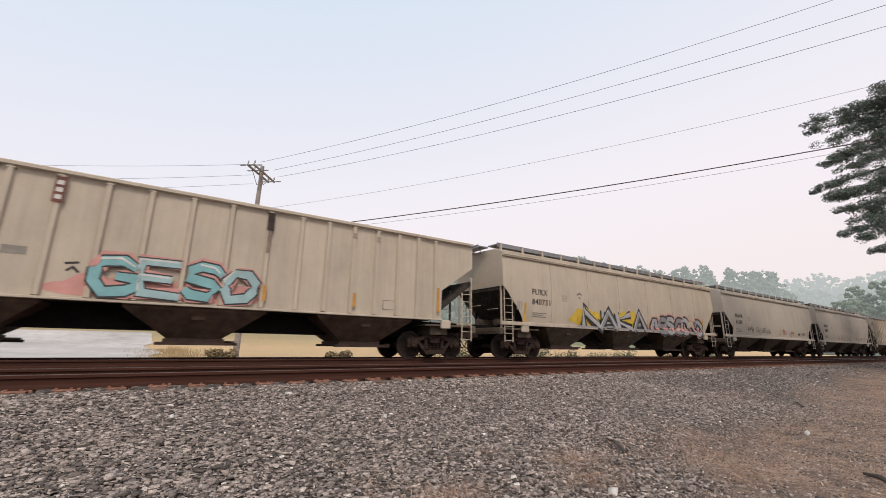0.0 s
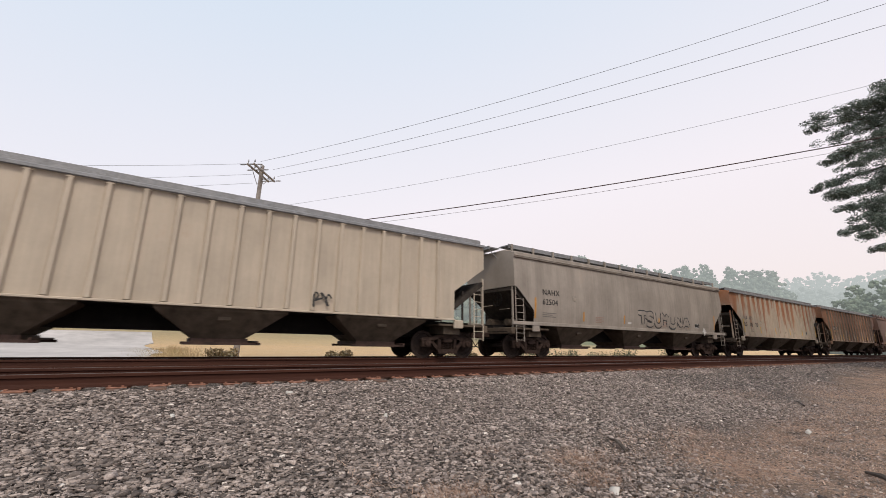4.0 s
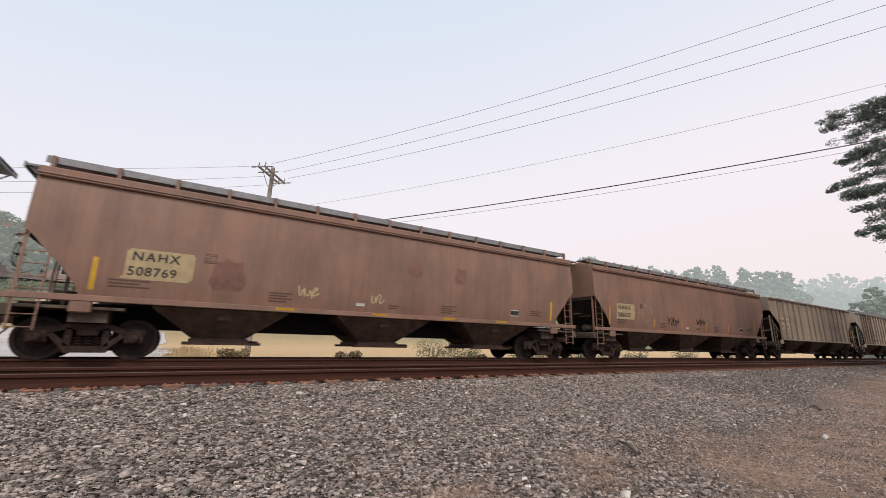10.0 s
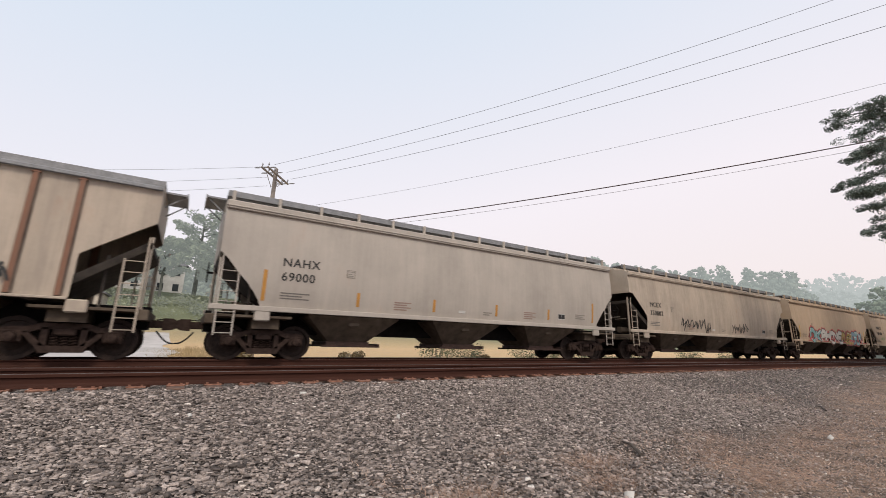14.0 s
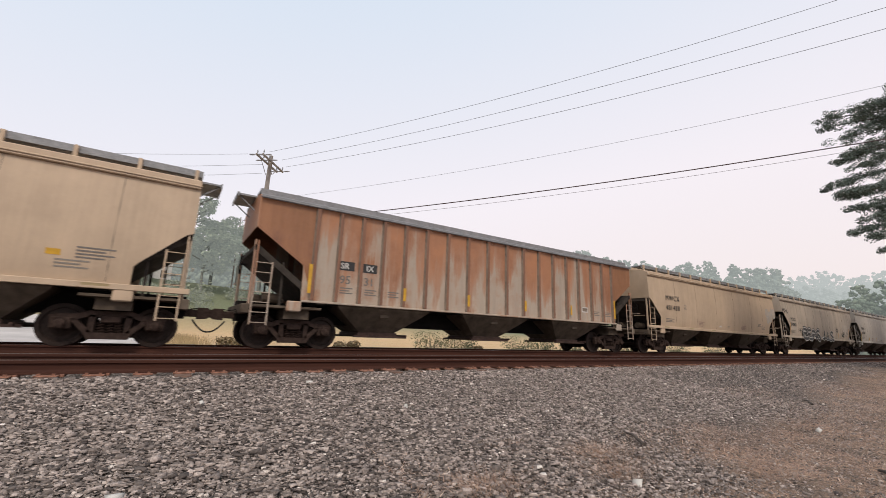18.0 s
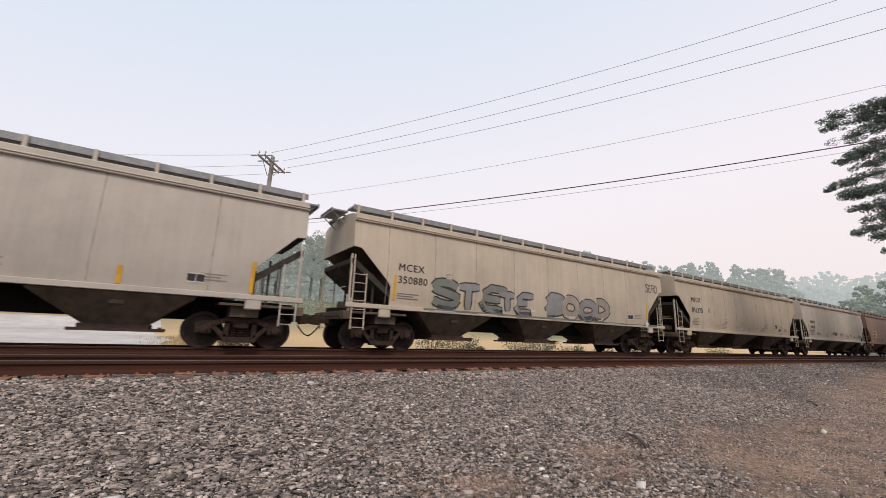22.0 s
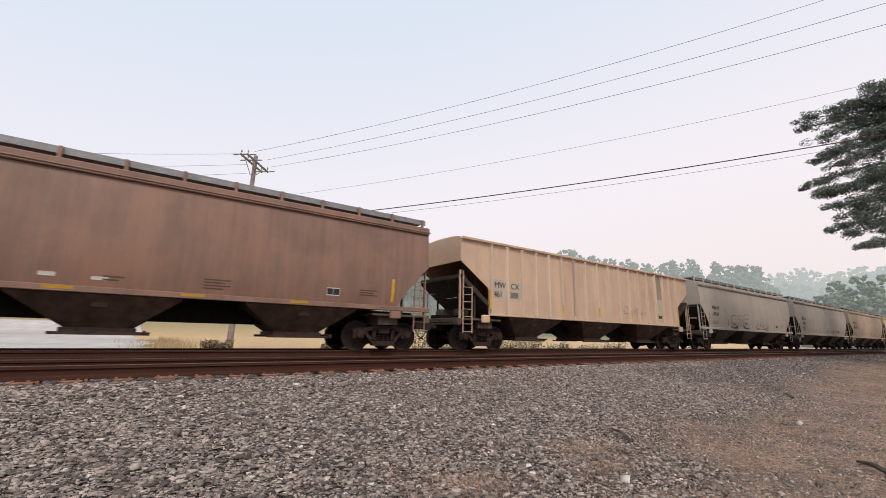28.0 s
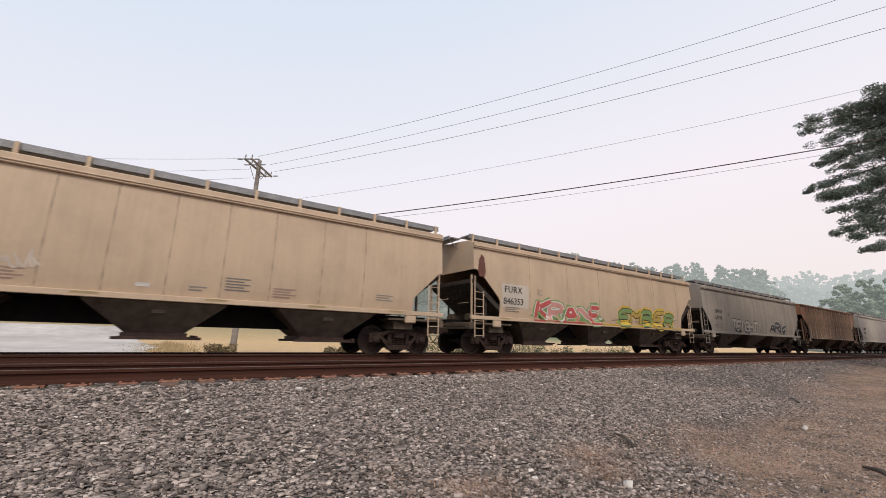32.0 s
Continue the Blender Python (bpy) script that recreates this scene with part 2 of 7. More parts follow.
M_CHALK = flat_paint("chalked_scrawl", (0.36, 0.27, 0.21), 0.8, 0.4)
M_BROWNSEAM = flat_paint("brown_weld_seam", (0.13, 0.075, 0.055), 0.7)
M_RED = flat_paint("faded_red_stencil", (0.45, 0.12, 0.09), 0.6)


def spray(name, col):
    return speckled(name, tuple(v * 0.75 for v in col), col, 3.0, 0.5, relief=0.03, big=0.3)


SPRAY = {k: spray("spray_paint_" + k, c) for k, c in dict(
    black=(0.03, 0.03, 0.032), silver=(0.42, 0.42, 0.43), teal=(0.22, 0.45, 0.47), pink=(0.62, 0.30, 0.26), yellow=(0.66, 0.45, 0.05),
    white=(0.68, 0.66, 0.62), red=(0.55, 0.10, 0.09), green=(0.22, 0.34, 0.12), blue=(0.19, 0.33, 0.42), gold=(0.52, 0.36, 0.08), camo=(0.20, 0.21, 0.185), paleteal=(0.36, 0.52, 0.53), darksilver=(0.27, 0.27, 0.275), palesilver=(0.55, 0.55, 0.55), maroon=(0.30, 0.09, 0.085), peach=(0.60, 0.44, 0.34), palepaint=(0.55, 0.47, 0.39)).items()}


# ---- geometry helpers ----
class Geo:
    """Collects faces for one mesh."""

    def __init__(self):
        self.v, self.f = [], []

    def add(self, verts, faces):
        k = len(self.v)
        self.v += [tuple(p) for p in verts]
        self.f += [tuple(i + k for i in face) for face in faces]
        return self

    def box(self, x0, x1, y0, y1, z0, z1, c=0.0):
        """A box, its edges chamfered by c."""
        if c <= 0:
            v = [(x, y, z) for x in (x0, x1) for y in (y0, y1) for z in (z0, z1)]
            return self.add(v, [(0, 1, 3, 2), (4, 6, 7, 5), (0, 4, 5, 1), (2, 3, 7, 6), (0, 2, 6, 4), (1, 5, 7, 3)])
        bm = bmesh.new()
        bmesh.ops.create_cube(bm, size=1.0)
        for q in bm.verts:
            q.co = ((x0 + x1) / 2 + q.co.x * (x1 - x0), (y0 + y1) / 2 + q.co.y * (y1 - y0), (z0 + z1) / 2 + q.co.z * (z1 - z0))
        bmesh.ops.bevel(bm, geom=list(bm.edges), offset=c, segments=1, affect="EDGES")
        bm.verts.index_update()
        self.add([q.co[:] for q in bm.verts], [[q.index for q in g.verts] for g in bm.faces])
        bm.free()
        return self

    def beam(self, p, q, w, h):
        """A bar of section w by h from p to q."""
        p, q = Vector(p), Vector(q)
        d = (q - p).normalized()
        s = d.cross(Vector((0, 0, 1)))
        s = s.normalized() if s.length > 0.02 else Vector((1, 0, 0))
        u = s.cross(d)
        v = [e + s * (a * w / 2) + u * (b * h / 2) for e in (p, q) for a, b in ((-1, -1), (1, -1), (1, 1), (-1, 1))]
        return self.add(v, [(0, 1, 2, 3), (7, 6, 5, 4), (0, 4, 5, 1), (1, 5, 6, 2), (2, 6, 7, 3), (3, 7, 4, 0)])

    def tube(self, pts, r, n=6):
        """A round bar along pts; r is one radius or one for each point."""
        pts = [Vector(p) for p in pts]
        rs = r if isinstance(r, (list, tuple)) else [r] * len(pts)
        v, f = [], []
        for i, p in enumerate(pts):
            d = (pts[min(i + 1, len(pts) - 1)] - pts[max(i - 1, 0)]).normalized()
            s = d.cross(Vector((0.13, 0.21, 1)) if abs(d.z) < 0.95 else Vector((1, 0, 0))).normalized()
            u = s.cross(d)
            v += [p + (s * math.cos(2 * math.pi * k / n) + u * math.sin(2 * math.pi * k / n)) * rs[i] for k in range(n)]
        for i in range(len(pts) - 1):
            f += [(i * n + k, i * n + (k + 1) % n, (i + 1) * n + (k + 1) % n, (i + 1) * n + k) for k in range(n)]
        f += [tuple(range(n - 1, -1, -1)), tuple((len(pts) - 1) * n + k for k in range(n))]
        return self.add(v, f)

    def slab(self, pts, y0, y1):
        """A polygon in the xz plane, thick from y0 to y1."""
        n = len(pts)
        v = [(x, y, z) for y in (y0, y1) for x, z in pts]
        f = [tuple(range(n)), tuple(range(2 * n - 1, n - 1, -1))] + [(k, k + n, (k + 1) % n + n, (k + 1) % n) for k in range(n)]
        return self.add(v, f)

    def lathe(self, prof, n=28):
        """Turned about the y axis; prof: (radius, y) points."""
        m = len(prof)
        v = [(r * math.cos(2 * math.pi * k / n), y, r * math.sin(2 * math.pi * k / n)) for k in range(n) for r, y in prof]
        f = [(k * m + j, k * m + j + 1, (k + 1) % n * m + j + 1, (k + 1) % n * m + j) for k in range(n) for j in range(m - 1)]
        return self.add(v, f)

    def mesh(self, name, mat, smooth=False):
        me = bpy.data.meshes.new(name)
        me.from_pydata(self.v, [], self.f)
        me.materials.append(mat)
        bm = bmesh.new()
        bm.from_mesh(me)
        bmesh.ops.recalc_face_normals(bm, faces=bm.faces)
        bm.to_mesh(me)
        bm.free()
        if smooth:
            me.polygons.foreach_set("use_smooth", [True] * len(me.polygons))
        return me


def part(name, geo, mat, parent, label="", smooth=False, at=None):
    """One mesh object under a thing or a part; geo is a Geo or a mesh made before."""
    me = geo.mesh(name, mat, smooth) if isinstance(geo, Geo) else geo
    ob = new(name, me)
    ob.parent = parent
    if at is not None:
        ob.matrix_basis = at
    return tagged(ob, label) if label else ob


def thing(name, at, label, category, group="", kind=""):
    ob = new(name)
    ob.matrix_basis = at
    return tagged(ob, label, category, group, kind)


def lone(name, geo, mat, label, category, group="", kind="", smooth=False):
    ob = new(name, geo.mesh(name, mat, smooth) if isinstance(geo, Geo) else geo)
    return tagged(ob, label, category, group, kind)


def quick_mesh(name, v, f, mat, smooth=False):
    """A mesh from arrays of points and of faces with equal corners."""
    v, f = np.asarray(v, dtype=np.float32), np.asarray(f, dtype=np.int32)
    me = bpy.data.meshes.new(name)
    k = f.shape[1]
    me.vertices.add(len(v))
    me.vertices.foreach_set("co", v.ravel())
    me.loops.add(f.size)
    me.loops.foreach_set("vertex_index", f.ravel())
    me.polygons.add(len(f))
    me.polygons.foreach_set("loop_start", np.arange(0, f.size, k, dtype=np.int32))
    me.polygons.foreach_set("loop_total", np.full(len(f), k, dtype=np.int32))
    if smooth:
        me.polygons.foreach_set("use_smooth", np.ones(len(f), dtype=bool))
    me.materials.append(mat)
    me.update(calc_edges=True)
    return me


# ---- ground ----
NEAR_RAIL, GAUGE, TRAIN_RAIL = 8.16, 1.505, 13.17
TRAIN_MID = TRAIN_RAIL + GAUGE / 2
SPEED = 17.905


def bell(x, y, cx, cy, sx, sy):
    return np.exp(-(((x - cx) / sx) ** 2) - ((y - cy) / sy) ** 2)


def ground_z(x, y):
    """Height of the ground: dirt verge, ballast shoulder, the two tracks, flat land beyond, wooded hills."""
    x, y = np.asarray(x, float), np.asarray(y, float)
    z = np.interp(y, [-3000, -30, 0, 1.5, 2.75, 5, 7.0, 7.35, 7.6, 7.95, 8.35, 15.3, 15.9, 18, 60, 3000],
                  [-1.0, -1.0, -0.86, -0.8, -0.73, -0.56, -0.35, -0.265, -0.222, -0.216, -0.25, -0.25, -0.34, -0.62, -0.05, 0.3])
    rise = np.clip((y - 48) / 42, 0, 1)
    rise = rise * rise * (3 - 2 * rise)
    h = 9.0 * rise * np.exp(-(((x + 20) / 90) ** 2))
    h = h + rise * (30 * bell(x, y, 185, 170, 55, 45) + 12 * bell(x, y, 215, 105, 40, 35))
    h = h + rise * (70 * bell(x, y, 850, 260, 120, 140) + 60 * bell(x, y, 1300, 260, 260, 120))
    ripple = 0.03 * np.sin(x * 0.9 + 1.3 * np.sin(y * 0.7)) * np.cos(y * 1.1) * np.clip((7.0 - y) / 3, 0, 1) * np.clip((y + 12) / 4, 0, 1)
    return z + h + ripple


M_GROUND, n, l, b = node_mat("gravel_and_dirt_ground", 0.95)
geo_co = n.new("ShaderNodeTexCoord")
g_sep = n.new("ShaderNodeSeparateXYZ")
l.new(geo_co.outputs["Object"], g_sep.inputs[0])
g_warp = tex_noise(n, l, 0.55, 7.0, rough=0.65)
g_fine = tex_noise(n, l, 26.0, 6.0)
g_mid = tex_noise(n, l, 3.0, 6.0)
g_add = n.new("ShaderNodeMath")
g_add.operation = "MULTIPLY_ADD"
l.new(g_warp, g_add.inputs[0])
g_add.inputs[1].default_value = 3.0
l.new(g_sep.outputs[1], g_add.inputs[2])
g_slope = n.new("ShaderNodeMath")
g_slope.operation = "MULTIPLY_ADD"
l.new(g_sep.outputs[0], g_slope.inputs[0])
g_slope.inputs[1].default_value = -0.145
l.new(g_add.outputs[0], g_slope.inputs[2])
g_mr = n.new("ShaderNodeMapRange")
l.new(g_slope.outputs[0], g_mr.inputs[0])
g_mr.inputs[1].default_value, g_mr.inputs[2].default_value = 3.2, 4.4


def cells(scale, rnd=1.0):
    """Broken-stone cells: a random grey for each and the dark joints between them."""
    v, e = n.new("ShaderNodeTexVoronoi"), n.new("ShaderNodeTexVoronoi")
    e.feature = "DISTANCE_TO_EDGE"
    sp = n.new("ShaderNodeSeparateColor")
    for q in (v, e):
        q.inputs["Scale"].default_value, q.inputs["Randomness"].default_value = scale, rnd
        l.new(geo_co.outputs["Object"], q.inputs["Vector"])
    l.new(v.outputs["Color"], sp.inputs[0])
    return sp.outputs[0], e.outputs["Distance"]


tone, gap = cells(34.0)
tone2, gap2 = cells(95.0)
grit = ramp(n, l, tone2, [(0.0, grey(0.45)), (0.6, grey(0.95)), (0.92, grey(1.5)), (1.0, grey(2.2))])
dirt = mix(n, l, g_mid, (0.17, 0.115, 0.083), (0.34, 0.24, 0.177))
dirt = mix(n, l, ramp(n, l, g_warp, [(0.55, grey(0)), (0.66, grey(0.6))]), dirt, (0.46, 0.28, 0.185))
dirt = mix(n, l, ramp(n, l, tex_noise(n, l, 1.3, 5.0), [(0.48, grey(0)), (0.62, grey(0.75))]), dirt, (0.085, 0.068, 0.056))
thatch = tex_noise(n, l, 0.9, 8.0, rough=0.7)
dirt = mix(n, l, ramp(n, l, thatch, [(0.5, grey(0)), (0.6, grey(0.7))]), dirt, mix(n, l, g_fine, (0.22, 0.13, 0.09), (0.56, 0.38, 0.27)))
dirt = mix(n, l, 1.0, dirt, grit, "MULTIPLY")
gravel = ramp(n, l, tone, [(0.0, (0.03, 0.024, 0.021)), (0.5, (0.11, 0.091, 0.08)), (0.9, (0.27, 0.225, 0.197)), (1.0, (0.42, 0.36, 0.32))])
gravel = mix(n, l, 1.0, gravel, ramp(n, l, gap, [(0.0, grey(0.12)), (0.13, grey(1.0))]), "MULTIPLY")
near_side = mix(n, l, g_mr.outputs[0], dirt, gravel)
g_far = n.new("ShaderNodeMapRange")
l.new(g_sep.outputs[1], g_far.inputs[0])
g_far.inputs[1].default_value, g_far.inputs[2].default_value = 16.6, 17.6
golden = mix(n, l, g_mid, (0.52, 0.345, 0.17), (0.72, 0.53, 0.31))
golden = mix(n, l, ramp(n, l, g_warp, [(0.5, grey(0)), (0.66, grey(0.6))]), golden, (0.52, 0.38, 0.24))
pink = mix(n, l, g_mid, (0.40, 0.30, 0.245), (0.60, 0.48, 0.41))
pink = mix(n, l, ramp(n, l, tex_noise(n, l, 0.8, 6.0), [(0.5, grey(0)), (0.62, grey(0.7))]), pink, (0.50, 0.37, 0.19))
g_yard = n.new("ShaderNodeMapRange")
l.new(g_add.outputs[0], g_yard.inputs[0])
g_yard.inputs[1].default_value, g_yard.inputs[2].default_value = 25, 31
straw = mix(n, l, g_yard.outputs[0], pink, golden)
wood = mix(n, l, g_mid, (0.13, 0.155, 0.09), (0.22, 0.24, 0.14))
g_wood = n.new("ShaderNodeMapRange")
l.new(g_sep.outputs[1], g_wood.inputs[0])
g_wood.inputs[1].default_value, g_wood.inputs[2].default_value = 50, 66
far_side = mix(n, l, g_wood.outputs[0], straw, wood)
l.new(mix(n, l, g_far.outputs[0], near_side, far_side), b.inputs["Base Color"])
bump(n, l, b, ramp(n, l, gap, [(0.0, grey(0)), (0.25, grey(1))]), 0.8, 0.02)


def spaced(*spans):
    out = []
    for a, z, k in spans:
        out += list(np.linspace(a, z, k, endpoint=False))
    return np.array(out + [spans[-1][1]])


gx = spaced((-2500, -300, 12), (-300, -40, 26), (-40, -8, 20), (-8, 40, 240), (40, 120, 60), (120, 500, 70), (500, 1800, 60), (1800, 3500, 6))
gy = spaced((-2500, -200, 8), (-200, -12, 16), (-12, 0, 24), (0, 8, 90), (8, 20, 40), (20, 62, 20), (62, 260, 60), (260, 800, 40), (800, 3500, 8))
GX, GY = np.meshgrid(gx, gy, indexing="ij")
GZ = ground_z(GX, GY)
rough_near = (GY > -10) & (GY < 7.4) & (GX > -10) & (GX < 45)
rng = np.random.default_rng(3)
GZ = GZ + np.where(rough_near, rng.normal(-0.004, 0.004, GZ.shape), 0)
nx, ny = GX.shape
quad = (np.arange(nx - 1)[:, None] * ny + np.arange(ny - 1)[None, :]).ravel()
quads = np.stack([quad, quad + ny, quad + ny + 1, quad + 1], 1)
ground = new("ground", quick_mesh("ground", np.stack([GX, GY, GZ], -1).reshape(-1, 3), quads, M_GROUND, True))
tagged(ground, "grey gravel shoulder running into dry brown dirt", "ground", kind="structure")

# ---- ballast stones ----
M_STONE, n, l, b = node_mat("crushed_basalt", 0.9)
isl = n.new("ShaderNodeNewGeometry")
sc = ramp(n, l, isl.outputs["Random Per Island"], [(0.0, (0.055, 0.044, 0.039)), (0.3, (0.165, 0.136, 0.12)), (0.75, (0.335, 0.278, 0.247)), (0.97, (0.47, 0.395, 0.355)), (0.993, (0.60, 0.52, 0.46)), (1.0, (0.78, 0.72, 0.66))])
sf = tex_noise(n, l, 70.0, 4.0)
l.new(mix(n, l, 1.0, sc, ramp(n, l, sf, [(0.35, grey(0.72)), (0.65, grey(1.22))]), "MULTIPLY"), b.inputs["Base Color"])
bump(n, l, b, sf, 0.4, 0.006)

BOX_V = np.array([(x, y, z) for x in (-1, 1) for y in (-1, 1) for z in (-1, 1)], float)
BOX_F = np.array([(0, 1, 3), (0, 3, 2), (4, 6, 7), (4, 7, 5), (0, 4, 5), (0, 5, 1), (2, 3, 7), (2, 7, 6), (1, 5, 7), (1, 7, 3)])


def stones(name, xs, ys, zs, sizes, mat, seed, flat=0.36):
    """Angular broken stones as one mesh."""
    r = np.random.default_rng(seed)
    k = len(xs)
    v = BOX_V[None] * r.uniform(0.35, 1.15, (k, 8, 3))
    v = v * np.stack([r.uniform(0.9, 1.9, k), r.uniform(0.6, 1.15, k), r.uniform(flat * 0.5, flat * 1.3, k)], 1)[:, None, :]
    a, t = r.normal(0, 0.6, k), r.normal(0.2, 0.42, k)
    ca, sa, ct, st = np.cos(a)[:, None], np.sin(a)[:, None], np.cos(t)[:, None], np.sin(t)[:, None]
    x, y, z = v[..., 0], v[..., 1] * ct - v[..., 2] * st, v[..., 1] * st + v[..., 2] * ct
    v = np.stack([x * ca - y * sa, x * sa + y * ca, z], -1) * (sizes / 2)[:, None, None]
    v = v + np.stack([xs, ys, zs], 1)[:, None, :]
    f = BOX_F[None] + 8 * np.arange(k)[:, None, None]
    return quick_mesh(name, v.reshape(-1, 3), f.reshape(-1, 3), mat)


rng = np.random.default_rng(11)


def scatter(count, x0, x1, y0, y1, power):
    """Random spots, denser towards x0."""
    u = rng.uniform(0, 1, count) ** power
    return x0 + u * (x1 - x0), rng.uniform(y0, y1, count)


sx1, sy1 = scatter(165000, -3.0, 11, 1.6, 7.7, 1.25)
sx2, sy2 = scatter(46000, 10, 46, 0.6, 7.7, 1.7)
sx3, sy3 = scatter(16000, -3.0, 16, 7.15, 7.72, 1.25)
sx4, sy4 = scatter(5000, -2.9, -9, 1.6, 7.7, 1.6)
sx, sy = np.r_[sx1, sx2, sx3, sx4], np.r_[sy1, sy2, sy3, sy4]
edge = sy + 0.6 * np.sin(sx * 0.8 + np.sin(sy * 1.7)) + 0.35 * np.sin(sx * 2.3 + sy * 1.9) - 0.145 * np.clip(sx, 0, 30)
keep = rng.uniform(0, 1, len(sx)) < np.clip((edge - 1.6) / 1.3, 0.10, 1)
sx, sy, edge = sx[keep], sy[keep], edge[keep]
ss = (rng.gamma(5.0, 0.0033, len(sx)) + 0.011) * np.clip(0.55 + (edge - 1.4) / 3.0, 0.5, 1.0)
ss = ss * np.where(sx > 11, 1 + (sx - 11) * 0.03, 1.0)
sz = ground_z(sx, sy) + rng.uniform(-0.35, 1.0, len(sx)) * ss * 0.6
ballast = new("ballast_stones", stones("ballast_stones", sx, sy, sz, ss, M_STONE, 5))
tagged(ballast, "loose angular grey crushed-stone ballast on the track shoulder", "gravel", kind="stuff")
# fine grit in the dirt
fx, fy = scatter(42000, 1.5, 17, 0.3, 5.6, 1.4)
far_in = rng.uniform(0, 1, len(fx)) < np.clip(1.3 - (fy - 0.145 * fx - 1.5) / 1.6, 0, 1)
fx, fy = fx[far_in], fy[far_in]
grit_stones = new("grit", stones("grit", fx, fy, ground_z(fx, fy) + 0.001, rng.gamma(3.0, 0.0036, len(fx)) + 0.006, M_STONE, 8, 0.5))
tagged(grit_stones, "fine grit and crumbs of stone in the dirt", "gravel", kind="stuff")
# between and around the rails
bx, by = scatter(22000, -5, 50, 7.6, 16.0, 1.9)
ok = (np.abs(by - NEAR_RAIL) > 0.2) & (np.abs(by - TRAIN_RAIL) > 0.2)
bx, by = bx[ok], by[ok]
track_stones = new("track_ballast", stones("track_ballast", bx, by, ground_z(bx, by) + 0.0 * bx, rng.uniform(0.025, 0.055, len(bx)), M_STONE, 6))
tagged(track_stones, "dark crushed stone between the rails and ties", "gravel", kind="stuff")

# ---- tracks ----
M_RAIL, n, l, b = node_mat("rusted_rail_steel", 0.75)
rf = tex_noise(n, l, 3.0, 6.0, stretch=(0.25, 2, 2))
rf2 = tex_noise(n, l, 40.0, 4.0)
l.new(mix(n, l, rf2, ramp(n, l, rf, [(0.3, (0.034, 0.014, 0.010)), (0.7, (0.076, 0.029, 0.018))]), (0.05, 0.021, 0.015)), b.inputs["Base Color"])
b.inputs["Specular IOR Level"].default_value = 0.15
bump(n, l, b, rf2, 0.2, 0.004)
M_RAILTOP = speckled("worn_rail_head", (0.13, 0.115, 0.11), (0.26, 0.24, 0.23), 10.0, 0.42, 0.6)
M_TIE = speckled("weathered_creosoted_timber", (0.095, 0.055, 0.04), (0.21, 0.125, 0.09), 7.0, 0.9, relief=0.5)
M_PLATE = speckled("orange_rusted_tie_plate", (0.17, 0.072, 0.045), (0.40, 0.20, 0.13), 14.0, 0.85, relief=0.3)
RAIL_PROF = [(-0.075, -0.186), (0.075, -0.186), (0.075, -0.175), (0.02, -0.155), (0.009, -0.13), (0.009, -0.06), (0.037, -0.045), (0.037, -0.012), (0.03, -0.002),
             (-0.03, -0.002), (-0.037, -0.012), (-0.037, -0.045), (-0.009, -0.06), (-0.009, -0.13), (-0.02, -0.155), (-0.075, -0.175)]
X_FROM, X_TO = -700.0, 760.0


def rail_mesh():
    g, k = Geo(), len(RAIL_PROF)
    v = [(x, y, z) for x in (X_FROM, X_TO) for y, z in RAIL_PROF]
    return g.add(v, [(i, (i + 1) % k, (i + 1) % k + k, i + k) for i in range(k)] + [tuple(range(k - 1, -1, -1)), tuple(range(k, 2 * k))]).mesh("rail", M_RAIL)


RAIL = rail_mesh()
HEAD = Geo().add([(X_FROM, -0.029, -0.003), (X_TO, -0.029, -0.003), (X_TO, -0.022, 0.0), (X_FROM, -0.022, 0.0), (X_FROM, 0.022, 0.0), (X_TO, 0.022, 0.0),
                  (X_TO, 0.029, -0.003), (X_FROM, 0.029, -0.003)], [(0, 1, 2, 3), (3, 2, 5, 4), (4, 5, 6, 7), (7, 6, 1, 0)]).mesh("rail_head", M_RAILTOP)
TIE = Geo().box(-0.115, 0.115, -1.3, 1.3, -0.375, -0.198, 0.012).mesh("tie", M_TIE)
PLATE = Geo().box(-0.12, 0.12, -0.215, 0.15, -0.198, -0.181, 0.004).box(-0.10, -0.065, -0.15, -0.115, -0.19, -0.160).box(0.05, 0.085, -0.15, -0.115, -0.19, -0.160).mesh("tie_plate", M_PLATE)
ANCHOR = Geo().box(0.125, 0.165, -0.10, 0.10, -0.205, -0.172).mesh("rail_anchor", M_PLATE)


def build_track(name, y0, label, near):
    trk = thing(name, pose(0, y0 + GAUGE / 2, 0), label, "railway track", kind="structure")
    for side in (-1, 1):
        r = part("rail", RAIL, None, trk, at=pose(0, side * GAUGE / 2, 0))
        part("rail_head", HEAD, None, r, "worn rail head")
    r = random.Random(int(y0 * 10))
    rest, x = Geo(), -40.0
    while x < 130:
        a, dx = r.uniform(-1.2, 1.2), r.uniform(-0.03, 0.03)
        if near and -5 < x < 46:
            t = part("tie", TIE, None, trk, at=pose(x + dx, r.uniform(-0.06, 0.06), r.uniform(-0.012, 0.004), r.uniform(-0.4, 0.4), r.uniform(-1, 1), a))
            p = part("tie_plate", PLATE, None, t, at=pose(0, -GAUGE / 2, 0))
            part("rail_anchor", ANCHOR, None, t, at=pose(0, -GAUGE / 2, r.uniform(-0.004, 0.008)))
        else:
            rest.box(x - 0.115, x + 0.115, -1.3, 1.3, -0.375, -0.2)
        x += 0.5
    tagged(part("tie", rest, M_TIE, trk, "row of weathered timber ties"), kind="stuff")
    return trk


build_track("track_near", NEAR_RAIL, "empty rusty-railed track on weathered timber ties", True)
